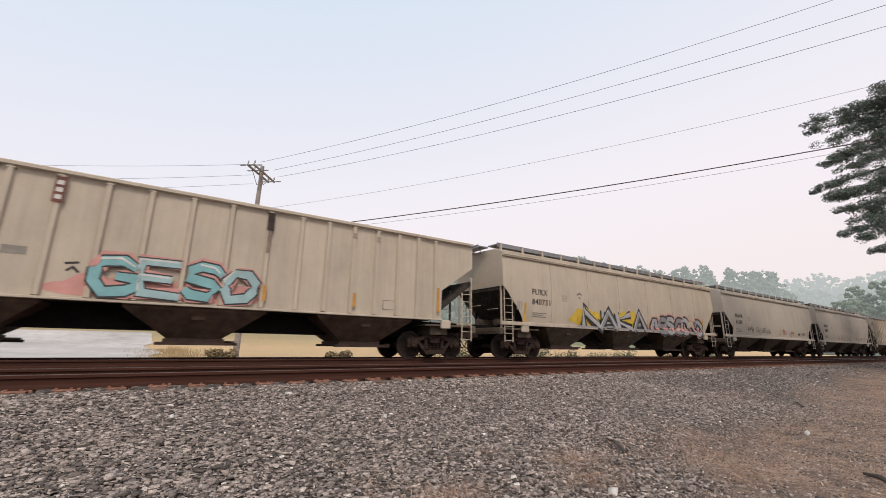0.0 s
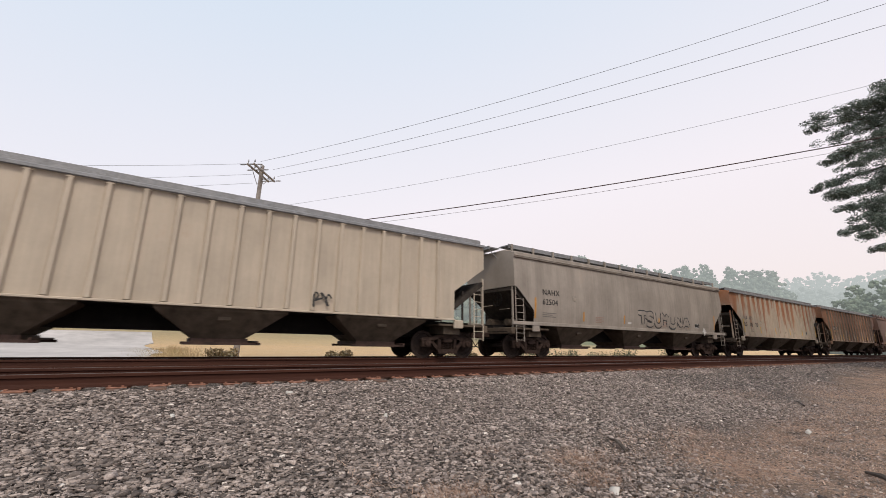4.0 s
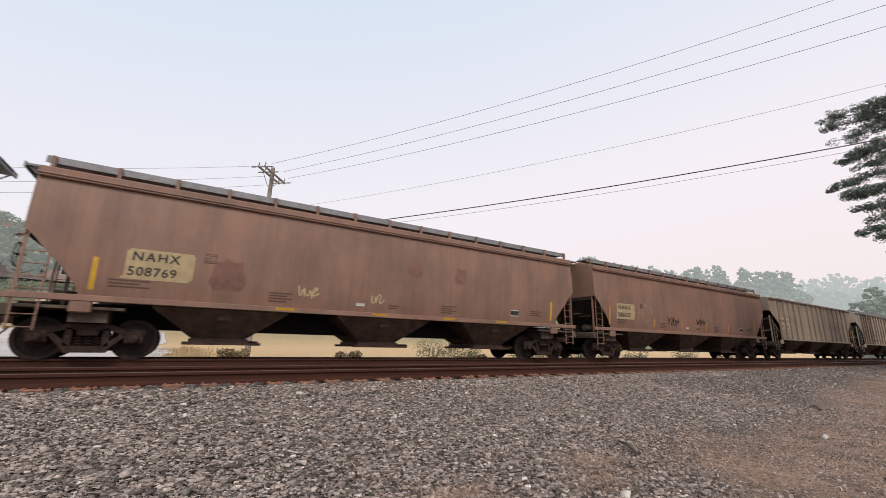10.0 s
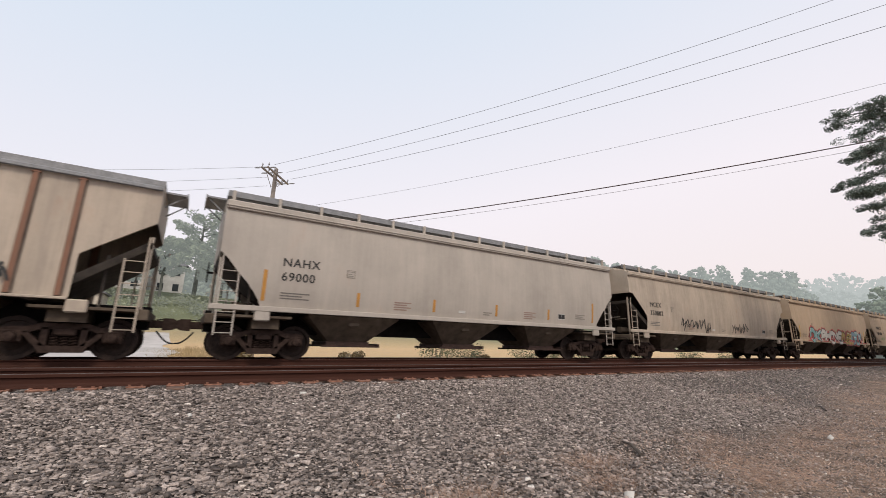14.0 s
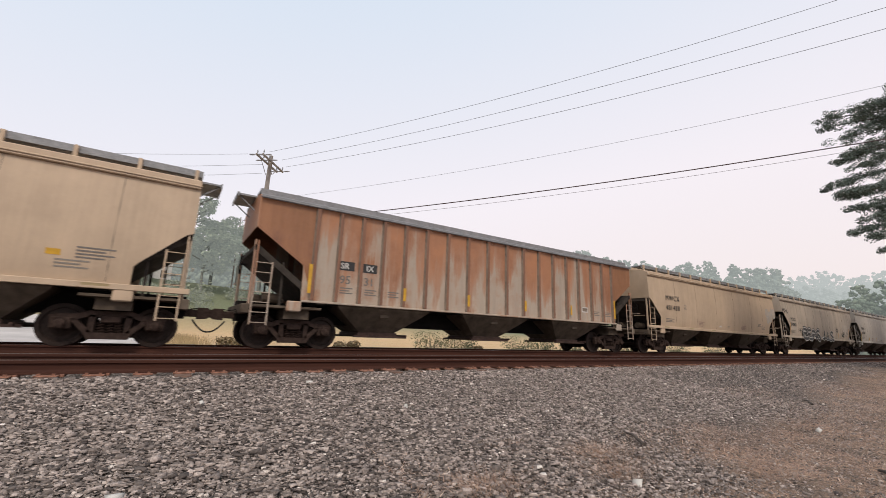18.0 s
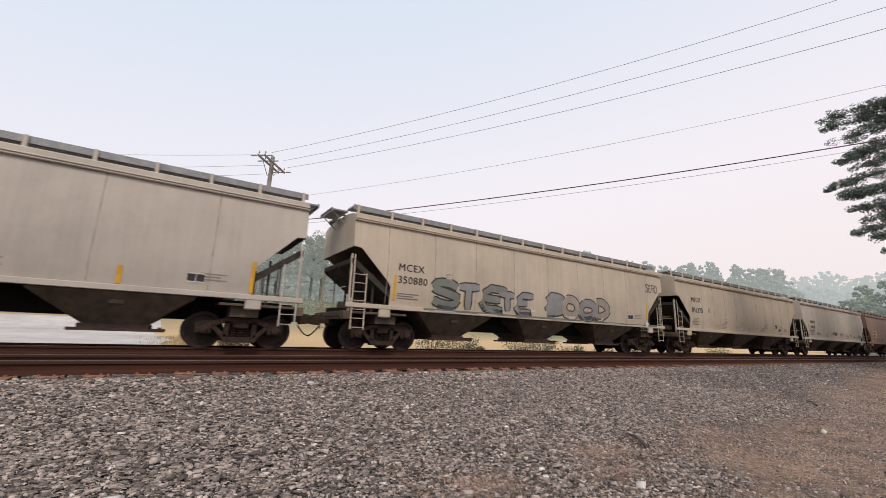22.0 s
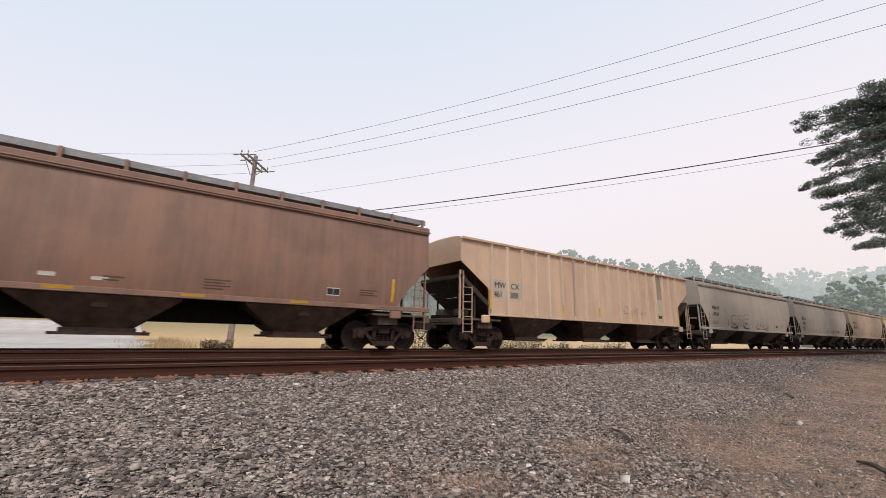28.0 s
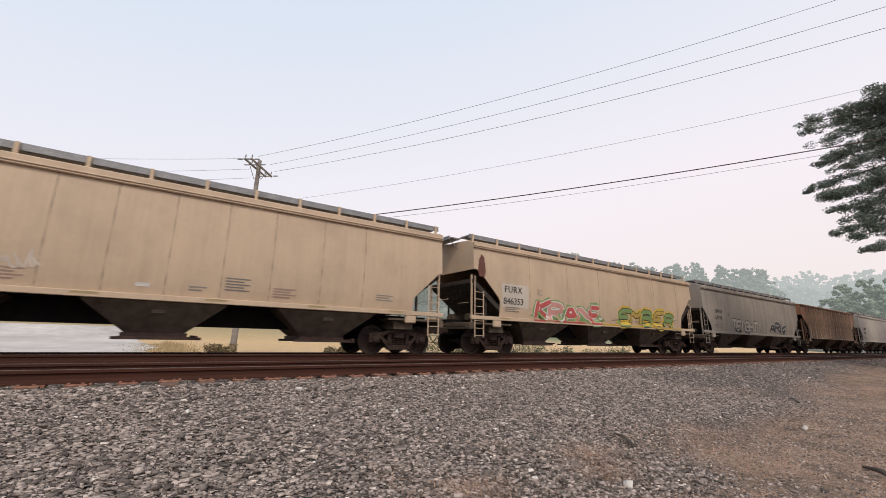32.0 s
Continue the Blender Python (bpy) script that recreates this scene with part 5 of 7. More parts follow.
    c, BL = ribbed_car(213.57, 18.78, "olive", "drab grey-tan wide-ribbed covered hopper car", board=None, roof=0.1, bay="brown", posts=[1.46, 2.34, 3.25, 4.26, 5.3, 6.9, 7.87, 8.94, 9.9, 11.5, 12.55, 13.58, 14.59, 15.6])
    for k, (a, b) in enumerate((("MW", "461"), ("CX", "507"))):
        plate(c, "ribbed", 1.56 + 0.88 * k, 2.24 + 0.9 * k, 2.1, 2.85, PAINT["cream"], "number_patch")
        mark(c, "ribbed", a, 1.6 + 0.9 * k, 2.52, 0.26, M_BLACK, 1.0)
        mark(c, "ribbed", b, 1.58 + 0.9 * k, 2.16, 0.26, M_BLACK, 1.0)
    reflectors(c, "ribbed", BL, M_ORANGE, count=2)
    g = Geo().lathe([(0.0, -0.004), (0.3, -0.004), (0.3, 0.002), (0.0, 0.002)], 28)
    part("emblem", g, PAINT["cream"], c, at=pose(BL - 2.7, -1.475, 3.5))
    g = Geo().lathe([(0.2, -0.004), (0.24, -0.004), (0.24, 0.002), (0.2, 0.002)], 28)
    part("emblem", g, M_STEN, c, at=pose(BL - 2.7, -1.48, 3.5))

    c, BL = ribbed_car(232.34, 18.87, "dirtywhite", "dirty white ribbed covered hopper car with brown stained posts", board=4.42, roof=0.2, bay="brown", post_paint="rustpost", posts=[1.55, 2.28, 2.98, 3.81, 4.5, 5.54, 6.32, 7.22, 8.12, 9.1, 10.03, 10.95, 11.78, 12.7, 13.48, 14.31, 15.05, 15.86])
    for x0, x1, z0, z1, m in ((2.38, 2.88, 2.42, 2.63, "peach"), (2.38, 2.88, 2.0, 2.2, "peach"), (3.12, 3.68, 2.46, 2.63, "peach"), (3.12, 3.68, 1.95, 2.15, "peach")):
        plate(c, "ribbed", x0, x1, z0, z1, SPRAY[m], "number_patch")
    for x0, x1 in ((3.9, 4.4), (4.66, 5.38)):
        plate(c, "ribbed", x0, x1, 2.12, 2.38, SPRAY["camo"], "number_patch")
    plate(c, "ribbed", 1.48, 1.63, 1.5, 2.4, M_ORANGE, "reflector", 0.1)
    for k, x in enumerate((4.42, 6.4, 8.2, 9.4, 14.3)):
        tag(c, "ribbed", ("SELR", "TBU", "TVE", "AC", "ERT")[k], x, 1.6, (0.34, 0.36, 0.46, 0.4, 0.4)[k], M_BLACK, 0.2)
    for x in (2.5, 3.2, 5.7, 7.4, 8.3, 9.5):
        plate(c, "ribbed", x, x + 0.4, 1.5, 1.68, SPRAY["palepaint"], "stencil", 0.003)
    plate(c, "ribbed", 11.95, 12.5, 1.6, 1.82, M_SLOPE)
    plate(c, "ribbed", 12.9, 13.35, 1.6, 1.82, M_GRIME)
    plate(c, "ribbed", 3.95, 4.1, 3.25, 3.42, M_GRIME)

    c, BL = smooth_car(251.21, 17.6, "grey", NAH_GREY, ("NAHX", "69000"))
    reflectors(c, "smooth", BL, M_ORANGE)

    c, BL = smooth_car(268.75, 18.95, "dirtywhite", "dirty white smooth-sided covered hopper car with black scrawled graffiti", ("MCEX", "350802"), cut="panel")
    tag(c, "smooth", "WREKSER", 4.3, 1.5, 0.75, M_BLACK, 0.25)
    tag(c, "smooth", "CASENS", 9.8, 1.5, 0.6, M_BLACK, 0.2)

    c, BL = smooth_car(287.7, 18.25, "tan", "tan smooth-sided covered hopper car with a long colourful graffiti piece", cut="tan")
    cloud(c, "smooth", 2.6, 15.4, 1.45, 2.3, SPRAY["maroon"], 20)
    sill_paint(c, 2.4, 16.0, SPRAY["red"])
    piece(c, "smooth", "OK", 3.0, 1.24, 0.92, 2.0, [SPRAY["teal"]], SPRAY["black"], 2, 0.17, halo=SPRAY["red"], shine=SPRAY["white"])
    piece(c, "smooth", "PHONE", 5.2, 1.24, 0.95, 4.4, [SPRAY["white"]], SPRAY["black"], 12, 0.17, halo=SPRAY["red"])
    piece(c, "smooth", "PLEE", 9.7, 1.24, 0.92, 2.5, [SPRAY["gold"]], SPRAY["black"], 13, 0.17, halo=SPRAY["red"], shine=SPRAY["white"])
    piece(c, "smooth", "BEX", 12.0, 1.24, 0.98, 2.7, [SPRAY["blue"], SPRAY["teal"]], SPRAY["black"], 14, 0.19, halo=SPRAY["red"], shine=SPRAY["white"])
    reflectors(c, "smooth", BL, M_YELLOW)
    fine_print(c, "smooth", 14.6, 1.95, 4, 0.6, M_BLACK)

    c, BL = smooth_car(305.96, 17.72, "tan", TAN + " and tags", ("MWCX", "481480"), cut="tan")
    seams(c, BL, 10, M_STEN, [1.4, 3.75, 5.75, 8.1, 10.4, 12.6, 14.7])
    tag(c, "smooth", "WESTY", 2.6, 1.76, 0.36, SPRAY["green"], 0.2)
    tag(c, "smooth", "WAKU", 4.3, 1.74, 0.36, M_BLACK, 0.2)
    tag(c, "smooth", "NERT", 6.8, 1.7, 0.36, M_BLACK, 0.1)
    tag(c, "smooth", "SLEDS", 9.0, 1.66, 0.22, SPRAY["white"], 0.1)
    tag(c, "smooth", "OLB", 11.6, 1.66, 0.36, M_BLACK, 0.1)
    plate(c, "smooth", 13.6, 13.85, 1.95, 2.08, M_YELLOW)
    fine_print(c, "smooth", 14.1, 2.15, 4, 0.7, M_STEN)

    c, BL = ribbed_car(323.68, 18.98, "ruststripe", "rust-streaked ribbed covered hopper car", bay="grey", board=4.42, roof=0.2, posts=[1.66, 2.38, 3.12, 3.85, 4.66, 5.5, 6.39, 7.3, 8.25, 9.2, 10.1, 11.0, 11.85, 12.7, 13.5, 14.4, 15.2, 15.95], post_paint="rustpost")
    for k, (a, b) in enumerate((("SR", "95"), ("IX", "31"))):
        plate(c, "ribbed", 2.44 + 0.76 * k, 2.92 + 0.76 * k, 2.36, 2.64, M_BLACK, "number_patch")
        mark(c, "ribbed", a, (2.46 if k == 0 else 3.3), 2.41, 0.19, M_WHITE, 1.05)
        mark(c, "ribbed", b, 2.46 + 0.78 * k, 1.95, 0.26, M_STEN, 1.0)
    reflectors(c, "ribbed", BL, M_YELLOW, at=[1.56, 4.68, 7.31, 10.16, 12.9, 16.0])
    plate(c, "ribbed", 13.72, 14.12, 1.75, 1.98, M_WHITE)
    plate(c, "ribbed", 13.76, 14.08, 1.79, 1.94, M_GRIME, "stencil", 0.008)
    for x in (2.5, 3.3, 4.1, 14.55, 15.4):
        fine_print(c, "ribbed", x, 1.8, 3, 0.4, M_STEN)
    part("rusted_panel", Geo().slab([(16.03, 4.11), (17.5, 4.11), (17.5, 3.28), (17.3, 3.15), (16.17, 2.36), (16.03, 1.7)], -1.474, -1.466), PAINT["rustpanel"], c, "end panel rusted orange all over")
    part("rusted_panel", Geo().slab([(0.03, 4.11), (1.58, 4.11), (1.58, 1.7), (1.36, 2.36), (0.22, 3.15), (0.03, 3.28)], -1.474, -1.466), PAINT["rustpanel"], c, "end panel rusted orange all over")

    c, BL = smooth_car(342.67, 17.7, "tan", TAN, ("MWCX", "481488"), cut="tan")
    seams(c, BL, 8, M_STEN, [2.6, 4.9, 7.3, 9.7, 12.2, 14.0])
    bubbles(c, "smooth", [(14.85, 2.85, 0.24), (14.95, 2.4, 0.2), (15.35, 2.62, 0.3), (15.62, 3.0, 0.16), (16.0, 2.86, 0.28)], SPRAY["silver"], SPRAY["palepaint"])
    fine_print(c, "smooth", 13.2, 2.0, 3, 0.5, M_STEN)

    c, BL = smooth_car(360.36, 18.85, "dirtywhite", "stained dirty white smooth-sided covered hopper car with black and white graffiti", ("MCEX", "350831"), cut="panel")
    seams(c, BL, 10, M_STEN, [1.3, 3.1, 5.0, 6.8, 8.65, 10.5, 12.4, 14.3, 16.2])
    tag(c, "smooth", "BERG", 0.15, 3.05, 0.45, M_BLACK, -0.3)
    piece(c, "smooth", "BERG", 3.85, 1.2, 0.86, 3.95, [SPRAY["black"]], SPRAY["white"], 22, 0.13, edge=0.05, halo=SPRAY["black"], glow=0.04, turns=1)
    piece(c, "smooth", "JULS", 8.2, 1.24, 0.78, 3.2, [SPRAY["black"]], SPRAY["white"], 23, 0.12, edge=0.045, turns=1)
    plate(c, "smooth", 1.55, 2.7, 1.9, 2.24, SPRAY["palepaint"], "number_patch", 0.003)
    tag(c, "smooth", "IPE", 3.0, 1.75, 0.28, M_BLACK, 0.2)
    tag(c, "smooth", "TAX", 12.1, 2.0, 0.4, M_BLACK, 0.2)
    tag(c, "smooth", "OKSI", 13.75, 1.8, 0.4, M_BLACK, 0.1)
    tag(c, "smooth", "SLT", 15.1, 1.85, 0.3, M_FAINT, 0.1)
    plate(c, "smooth", 14.05, 15.5, 1.75, 2.75, SPRAY["palepaint"], "stencil", 0.002)
    for k in range(4):
        plate(c, "smooth", 14.2, 14.6, 1.55 + 0.07 * k, 1.59 + 0.07 * k, M_BLACK, "stencil", 0.006)
    reflectors(c, "smooth", BL, M_ORANGE, at=[1.45, 4.4, 7.2, 10.0, 12.82, 15.99])
    for size, m, lift in ((0.2, M_WHITE, 0.07), (0.16, M_STEN, 0.074), (0.14, M_WHITE, 0.078)):
        part("placard", Geo().slab([(-size, 0), (0, -size), (size, 0), (0, size)], -0.003, 0.003), m, c, "white diamond placard", at=pose(15.9, -1.5 - lift, 1.46))

    c, BL = smooth_car(379.22, 18.84, "grey", "grey smooth-sided covered hopper car with black lettering", ("NAHX", "61390"), cut="panel", bw=2.8)
    seams(c, BL, 8, M_STEN, [3.0, 5.4, 7.8, 10.3, 12.68, 15.08])
    reflectors(c, "smooth", BL, M_YELLOW, low=1.45, at=[1.36, 4.18, 6.78, 10.0, 13.26, 16.09])

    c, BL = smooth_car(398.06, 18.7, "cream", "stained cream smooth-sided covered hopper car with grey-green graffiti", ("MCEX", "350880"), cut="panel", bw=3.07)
    seams(c, BL, 10, M_STEN, [1.2, 3.0, 4.8, 6.7, 8.6, 10.5, 12.3, 14.1, 15.9])
    sill_paint(c, 2.6, 16.6, SPRAY["camo"])
    for k, m in enumerate(("silver", "palepaint", "camo", "darksilver", "palepaint", "silver", "palepaint")):
        part("graffiti", sprayed("smooth", [[(3.0 + 1.9 * k, 1.34), (3.9 + 1.9 * k, 1.37)]], 0.055, 0.004, SPRAY[m]), None, c)
    piece(c, "smooth", "STE", 2.9, 1.42, 0.9, 3.1, [SPRAY["camo"], SPRAY["darksilver"]], SPRAY["black"], 24, 0.15, edge=0.05)
    piece(c, "smooth", "TE", 5.9, 1.42, 0.8, 1.6, [SPRAY["darksilver"]], SPRAY["black"], 26, 0.15, edge=0.05)
    piece(c, "smooth", "BOOD", 8.4, 1.46, 0.85, 4.2, [SPRAY["darksilver"], PAINT["darkgrey"]], SPRAY["black"], 25, 0.2, turns=1, edge=0.05)
    reflectors(c, "smooth", BL, M_YELLOW, at=[1.49, 4.3, 7.2, 9.8, 12.35, 15.76])
    tag(c, "smooth", "SERO", 15.7, 3.1, 0.38, M_BLACK, 0.2)
    for size, m, lift in ((0.2, M_WHITE, 0.07), (0.16, M_STEN, 0.074), (0.14, M_WHITE, 0.078)):
        part("placard", Geo().slab([(-size, 0), (0, -size), (size, 0), (0, size)], -0.003, 0.003), m, c, "white diamond placard", at=pose(15.68, -1.5 - lift, 1.46))

    c, BL = smooth_car(416.76, 18.67, "cream", "cream smooth-sided covered hopper car with panel seams", cut="panel")
    mark(c, "smooth", "MFCX", 1.56, 2.94, 0.27, M_BLACK, 1.08)
    mark(c, "smooth", "851370", 1.55, 2.33, 0.3, M_BLACK, 0.98)
    seams(c, BL, 12, M_STEN, [2.8, 4.22, 5.65, 7.1, 8.6, 10.15, 11.5, 12.94, 14.3, 15.8])
    for x in (1.93, 4.52, 7.21, 9.85, 12.52, 15.03):
        plate(c, "smooth", x - 0.27, x + 0.27, 1.66, 1.74, M_YELLOW, "reflector")
    fine_print(c, "smooth", 5.4, 2.08, 4, 0.5, M_FAINTRED)
    fine_print(c, "smooth", 11.3, 2.08, 5, 0.55, M_FAINTRED)
    plate(c, "smooth", 13.1, 13.45, 1.85, 2.08, M_BLACK)
    plate(c, "smooth", 13.14, 13.26, 1.88, 1.96, M_WHITE, "stencil", 0.008)
    fine_print(c, "smooth", 13.9, 2.0, 4, 0.5, M_FAINT)
    fine_print(c, "smooth", 1.7, 2.0, 3, 0.7, M_FAINT)

    c, BL = smooth_car(435.43, 17.77, "lightgrey", NAH_GREY + " and tags", ("NAHX", "69018"))
    reflectors(c, "smooth", BL, M_YELLOW)
    tag(c, "smooth", "HOTERS", 1.3, 1.8, 0.34, M_STEN, 0.2)
    tag(c, "smooth", "WABEST", 2.9, 1.66, 0.26, M_FAINT, 0.1)
    tag(c, "smooth", "CLDEM", 6.9, 1.7, 0.4, M_BLACK, 0.3)
    tag(c, "smooth", "NOVER", 8.7, 1.72, 0.36, M_STEN, 0.1)
    part("graffiti", sprayed("smooth", [[(10.1, 1.7), (10.4, 1.95), (10.7, 1.72), (11.0, 1.98), (11.3, 1.75), (10.6, 1.86), (10.1, 1.7)]], 0.018, 0.006, M_RED), None, c)
    fine_print(c, "smooth", 10.9, 1.8, 4, 0.5, M_FAINTRED)
    tag(c, "smooth", "XIXW", 11.65, 1.76, 0.24, M_STEN, 0.1)
    tag(c, "smooth", "JUSTE", 14.1, 1.66, 0.34, M_BLACK, 0.2)

    c, BL = smooth_car(453.2, 18.95, "brown", BROWN, bay="brown")
    patch(c, "NAHX", "508714", 1.9)
    yellow_dashes(c, BL, M_YELLOW, [3.66, 5.25, 8.0, 10.6, 13.2])
    plate(c, "smooth", 1.68, 1.84, 1.5, 1.95, M_YELLOW, "reflector")

    c, BL = smooth_car(472.2, 19.1, "dirtywhite", "grimy white smooth-sided covered hopper car with dark runs of dirt", ("MCEX", "350914"), cut="panel")
    for k in range(16):
        x = 3.2 + k * 0.72
        plate(c, "smooth", x, x + 0.12 + 0.1 * (k % 3), 1.5, 1.9 + 0.13 * (k * 7 % 4), M_SLOPE)

    c, BL = smooth_car(491.32, 18.9, "brown", BROWN, bay="brown")
    patch(c, "NAHX", "508718", 1.9)
    yellow_dashes(c, BL, M_YELLOW, [2.6, 5.3, 7.99, 10.5, 13.12])
    for x in (1.3, 16.1):
        plate(c, "smooth", x - 0.05, x + 0.05, 1.55, 2.3, M_YELLOW, "reflector")
    plate(c, "smooth", 8.5, 8.8, 1.58, 1.66, M_WHITE)
    seams(c, BL, 7, M_BROWNSEAM)

    c, BL = ribbed_car(510.26, 18.85, "orange", "sun-faded orange-cream ribbed covered hopper car", board=None, roof=0.16, posts=[1.5, 2.35, 3.2, 4.02, 4.85, 5.7, 6.51, 7.41, 8.34, 9.25, 10.16, 11.05, 11.92, 12.8, 13.68, 14.47, 15.21, 15.94], bay="brown", post_paint="peach")
    for k, (a, b) in enumerate((("MW", "461"), ("CX", "389"))):
        plate(c, "ribbed", 1.62 + 0.9 * k, 2.3 + 0.85 * k, 2.0, 2.75, PAINT["cream"], "number_patch")
        mark(c, "ribbed", a, 1.68 + 0.88 * k, 2.42, 0.24, M_BLACK, 1.0)
        mark(c, "ribbed", b, 1.64 + 0.87 * k, 2.06, 0.24, M_BLACK, 0.92)
    reflectors(c, "ribbed", BL, M_YELLOW, low=1.54, at=[1.4, 5.7, 8.34, 11.1, 13.68, 15.94])
    part("graffiti", sprayed("ribbed", [[(10.9, 2.1), (10.7, 2.2), (10.52, 2.0), (10.6, 1.8), (10.9, 1.84)], [(11.33, 1.78), (11.38, 2.1), (11.55, 1.92), (11.75, 2.14), (11.82, 1.8)],
        [(12.2, 1.98), (12.12, 1.88), (12.22, 1.8), (12.3, 1.9), (12.2, 1.98)], [(12.5, 1.98), (12.42, 1.88), (12.52, 1.8), (12.6, 1.9), (12.5, 1.98)]], 0.02, 0.006, M_STEN), None, c)
    plate(c, "ribbed", 13.77, 14.38, 2.75, 4.1, PAINT["olive"])
    plate(c, "ribbed", 13.77, 14.38, 1.5, 2.72, PAINT["cream"])
    plate(c, "ribbed", 6.44, 6.58, 1.5, 4.05, PAINT["olive"], "stain", 0.094)
    framed_stencil(c, "ribbed", 13.85, 1.66, 0.42, 0.24, 0.008)

    c, BL = smooth_car(529.12, 17.67, "grey", NAH_GREY + " and outlined graffiti", ("NAHX", "69037"))
    piece(c, "smooth", "STE", 4.3, 1.46, 0.85, 3.1, [PAINT["grey"]], SPRAY["black"], 31, 0.17, edge=0.032, turns=1)
    piece(c, "smooth", "ANVAL", 8.75, 1.42, 0.5, 2.15, [PAINT["grey"]], SPRAY["black"], 32, 0.17, edge=0.03, turns=1)
    reflectors(c, "smooth", BL, M_ORANGE, at=[1.16, 3.9, 9.6, 12.35, 15.1])

    c, BL = smooth_car(546.79, 17.74, "grey", NAH_GREY, ("NAHX", "69271"))
    tag(c, "smooth", "ESUBE", 1.5, 1.78, 0.3, M_FAINT, 0.1)
    seams(c, BL, 12, M_SEAM, [6.15, 7.57, 8.9, 10.2, 11.6, 13.08, 14.7])
    reflectors(c, "smooth", BL, M_ORANGE)

    c, BL = smooth_car(564.53, 17.77, "tan", TAN + " and a white scrawl", ("MWCX", "481493"), cut="tan")
    seams(c, BL, 10, M_STEN, [2.4, 3.6, 4.75, 5.9, 7.0, 8.2, 9.4, 10.6, 12.0, 13.35])
    tag(c, "smooth", "JOOPEFEO", 3.9, 1.76, 0.42, SPRAY["palepaint"], 0.2)
    fine_print(c, "smooth", 9.5, 1.95, 5, 0.6, M_STEN)

    c, BL = smooth_car(582.3, 18.2, "tan", "tan smooth-sided covered hopper car with red, green and yellow graffiti", cut="panel")
    plate(c, "smooth", 1.42, 2.9, 1.82, 2.75, PAINT["lightgrey"], "number_patch")
    mark(c, "smooth", "FURX", 1.55, 2.4, 0.27, M_BLACK, 1.1)
    mark(c, "smooth", "846353", 1.5, 1.94, 0.27, M_BLACK, 1.0)
    cloud(c, "smooth", 3.0, 8.2, 1.45, 1.9, SPRAY["green"], 30)
    sill_paint(c, 3.2, 7.6, SPRAY["red"])
    sill_paint(c, 7.7, 15.2, SPRAY["yellow"])
    piece(c, "smooth", "KRANE", 3.2, 1.36, 0.88, 4.6, [SPRAY["red"], SPRAY["pink"]], SPRAY["white"], 33, 0.13, halo=SPRAY["green"], edge=0.045)
    piece(c, "smooth", "EMBER", 9.0, 1.36, 0.82, 5.4, [SPRAY["green"], SPRAY["gold"]], SPRAY["black"], 34, 0.13, halo=SPRAY["yellow"], edge=0.04)
    cloud(c, "smooth", 0.2, 0.6, 2.9, 3.9, M_RUSTRED, 31)
    seams(c, BL, 9, M_STEN, [3.0, 5.4, 7.7, 10.2, 12.6, 15.0])

    c, BL = smooth_car(600.5, 18.44, "darkgrey", "sooty grey smooth-sided covered hopper car with black graffiti", ("NAHX", "62391"))
    piece(c, "smooth", "TEIGHT", 3.8, 1.45, 0.75, 4.4, [PAINT["grey"]], SPRAY["black"], 35)
    piece(c, "smooth", "ARK", 10.4, 1.45, 0.8, 3.2, [SPRAY["black"]], SPRAY["silver"], 36)

    c, BL = ribbed_car(618.94, 18.5, "rustbrown", "rust-brown ribbed covered hopper car", bay="brown", board=None, roof=0.16)
    c, BL = smooth_car(637.5, 17.7, "grey", NAH_GREY, ("NAHX", "69110"))
    c, BL = smooth_car(655.2, 17.7, "tan", TAN, ("MWCX", "481452"), cut="tan")


build_train()


# ---- poles and wires ----
M_POLE = speckled("weathered_pole_timber", (0.22, 0.19, 0.17), (0.36, 0.32, 0.285), 4.0, 0.9, relief=0.4)
M_WIRE = speckled("dark_wire", (0.03, 0.028, 0.028), (0.05, 0.046, 0.045), 8.0, 0.6)
M_CABLE = speckled("rust_brown_cable_sheath", (0.05, 0.03, 0.028), (0.09, 0.05, 0.045), 8.0, 0.6)
M_PORC = speckled("grey_porcelain", (0.25, 0.25, 0.26), (0.36, 0.36, 0.37), 8.0, 0.3)


def insulator():
    return cached("insulator", lambda: Geo().tube([(0, 0, 0), (0, 0, 0.07), (0, 0, 0.09), (0, 0, 0.17), (0, 0, 0.18), (0, 0, 0.25)], [0.015, 0.015, 0.045, 0.045, 0.03, 0.02], 8).mesh("insulator", M_PORC))


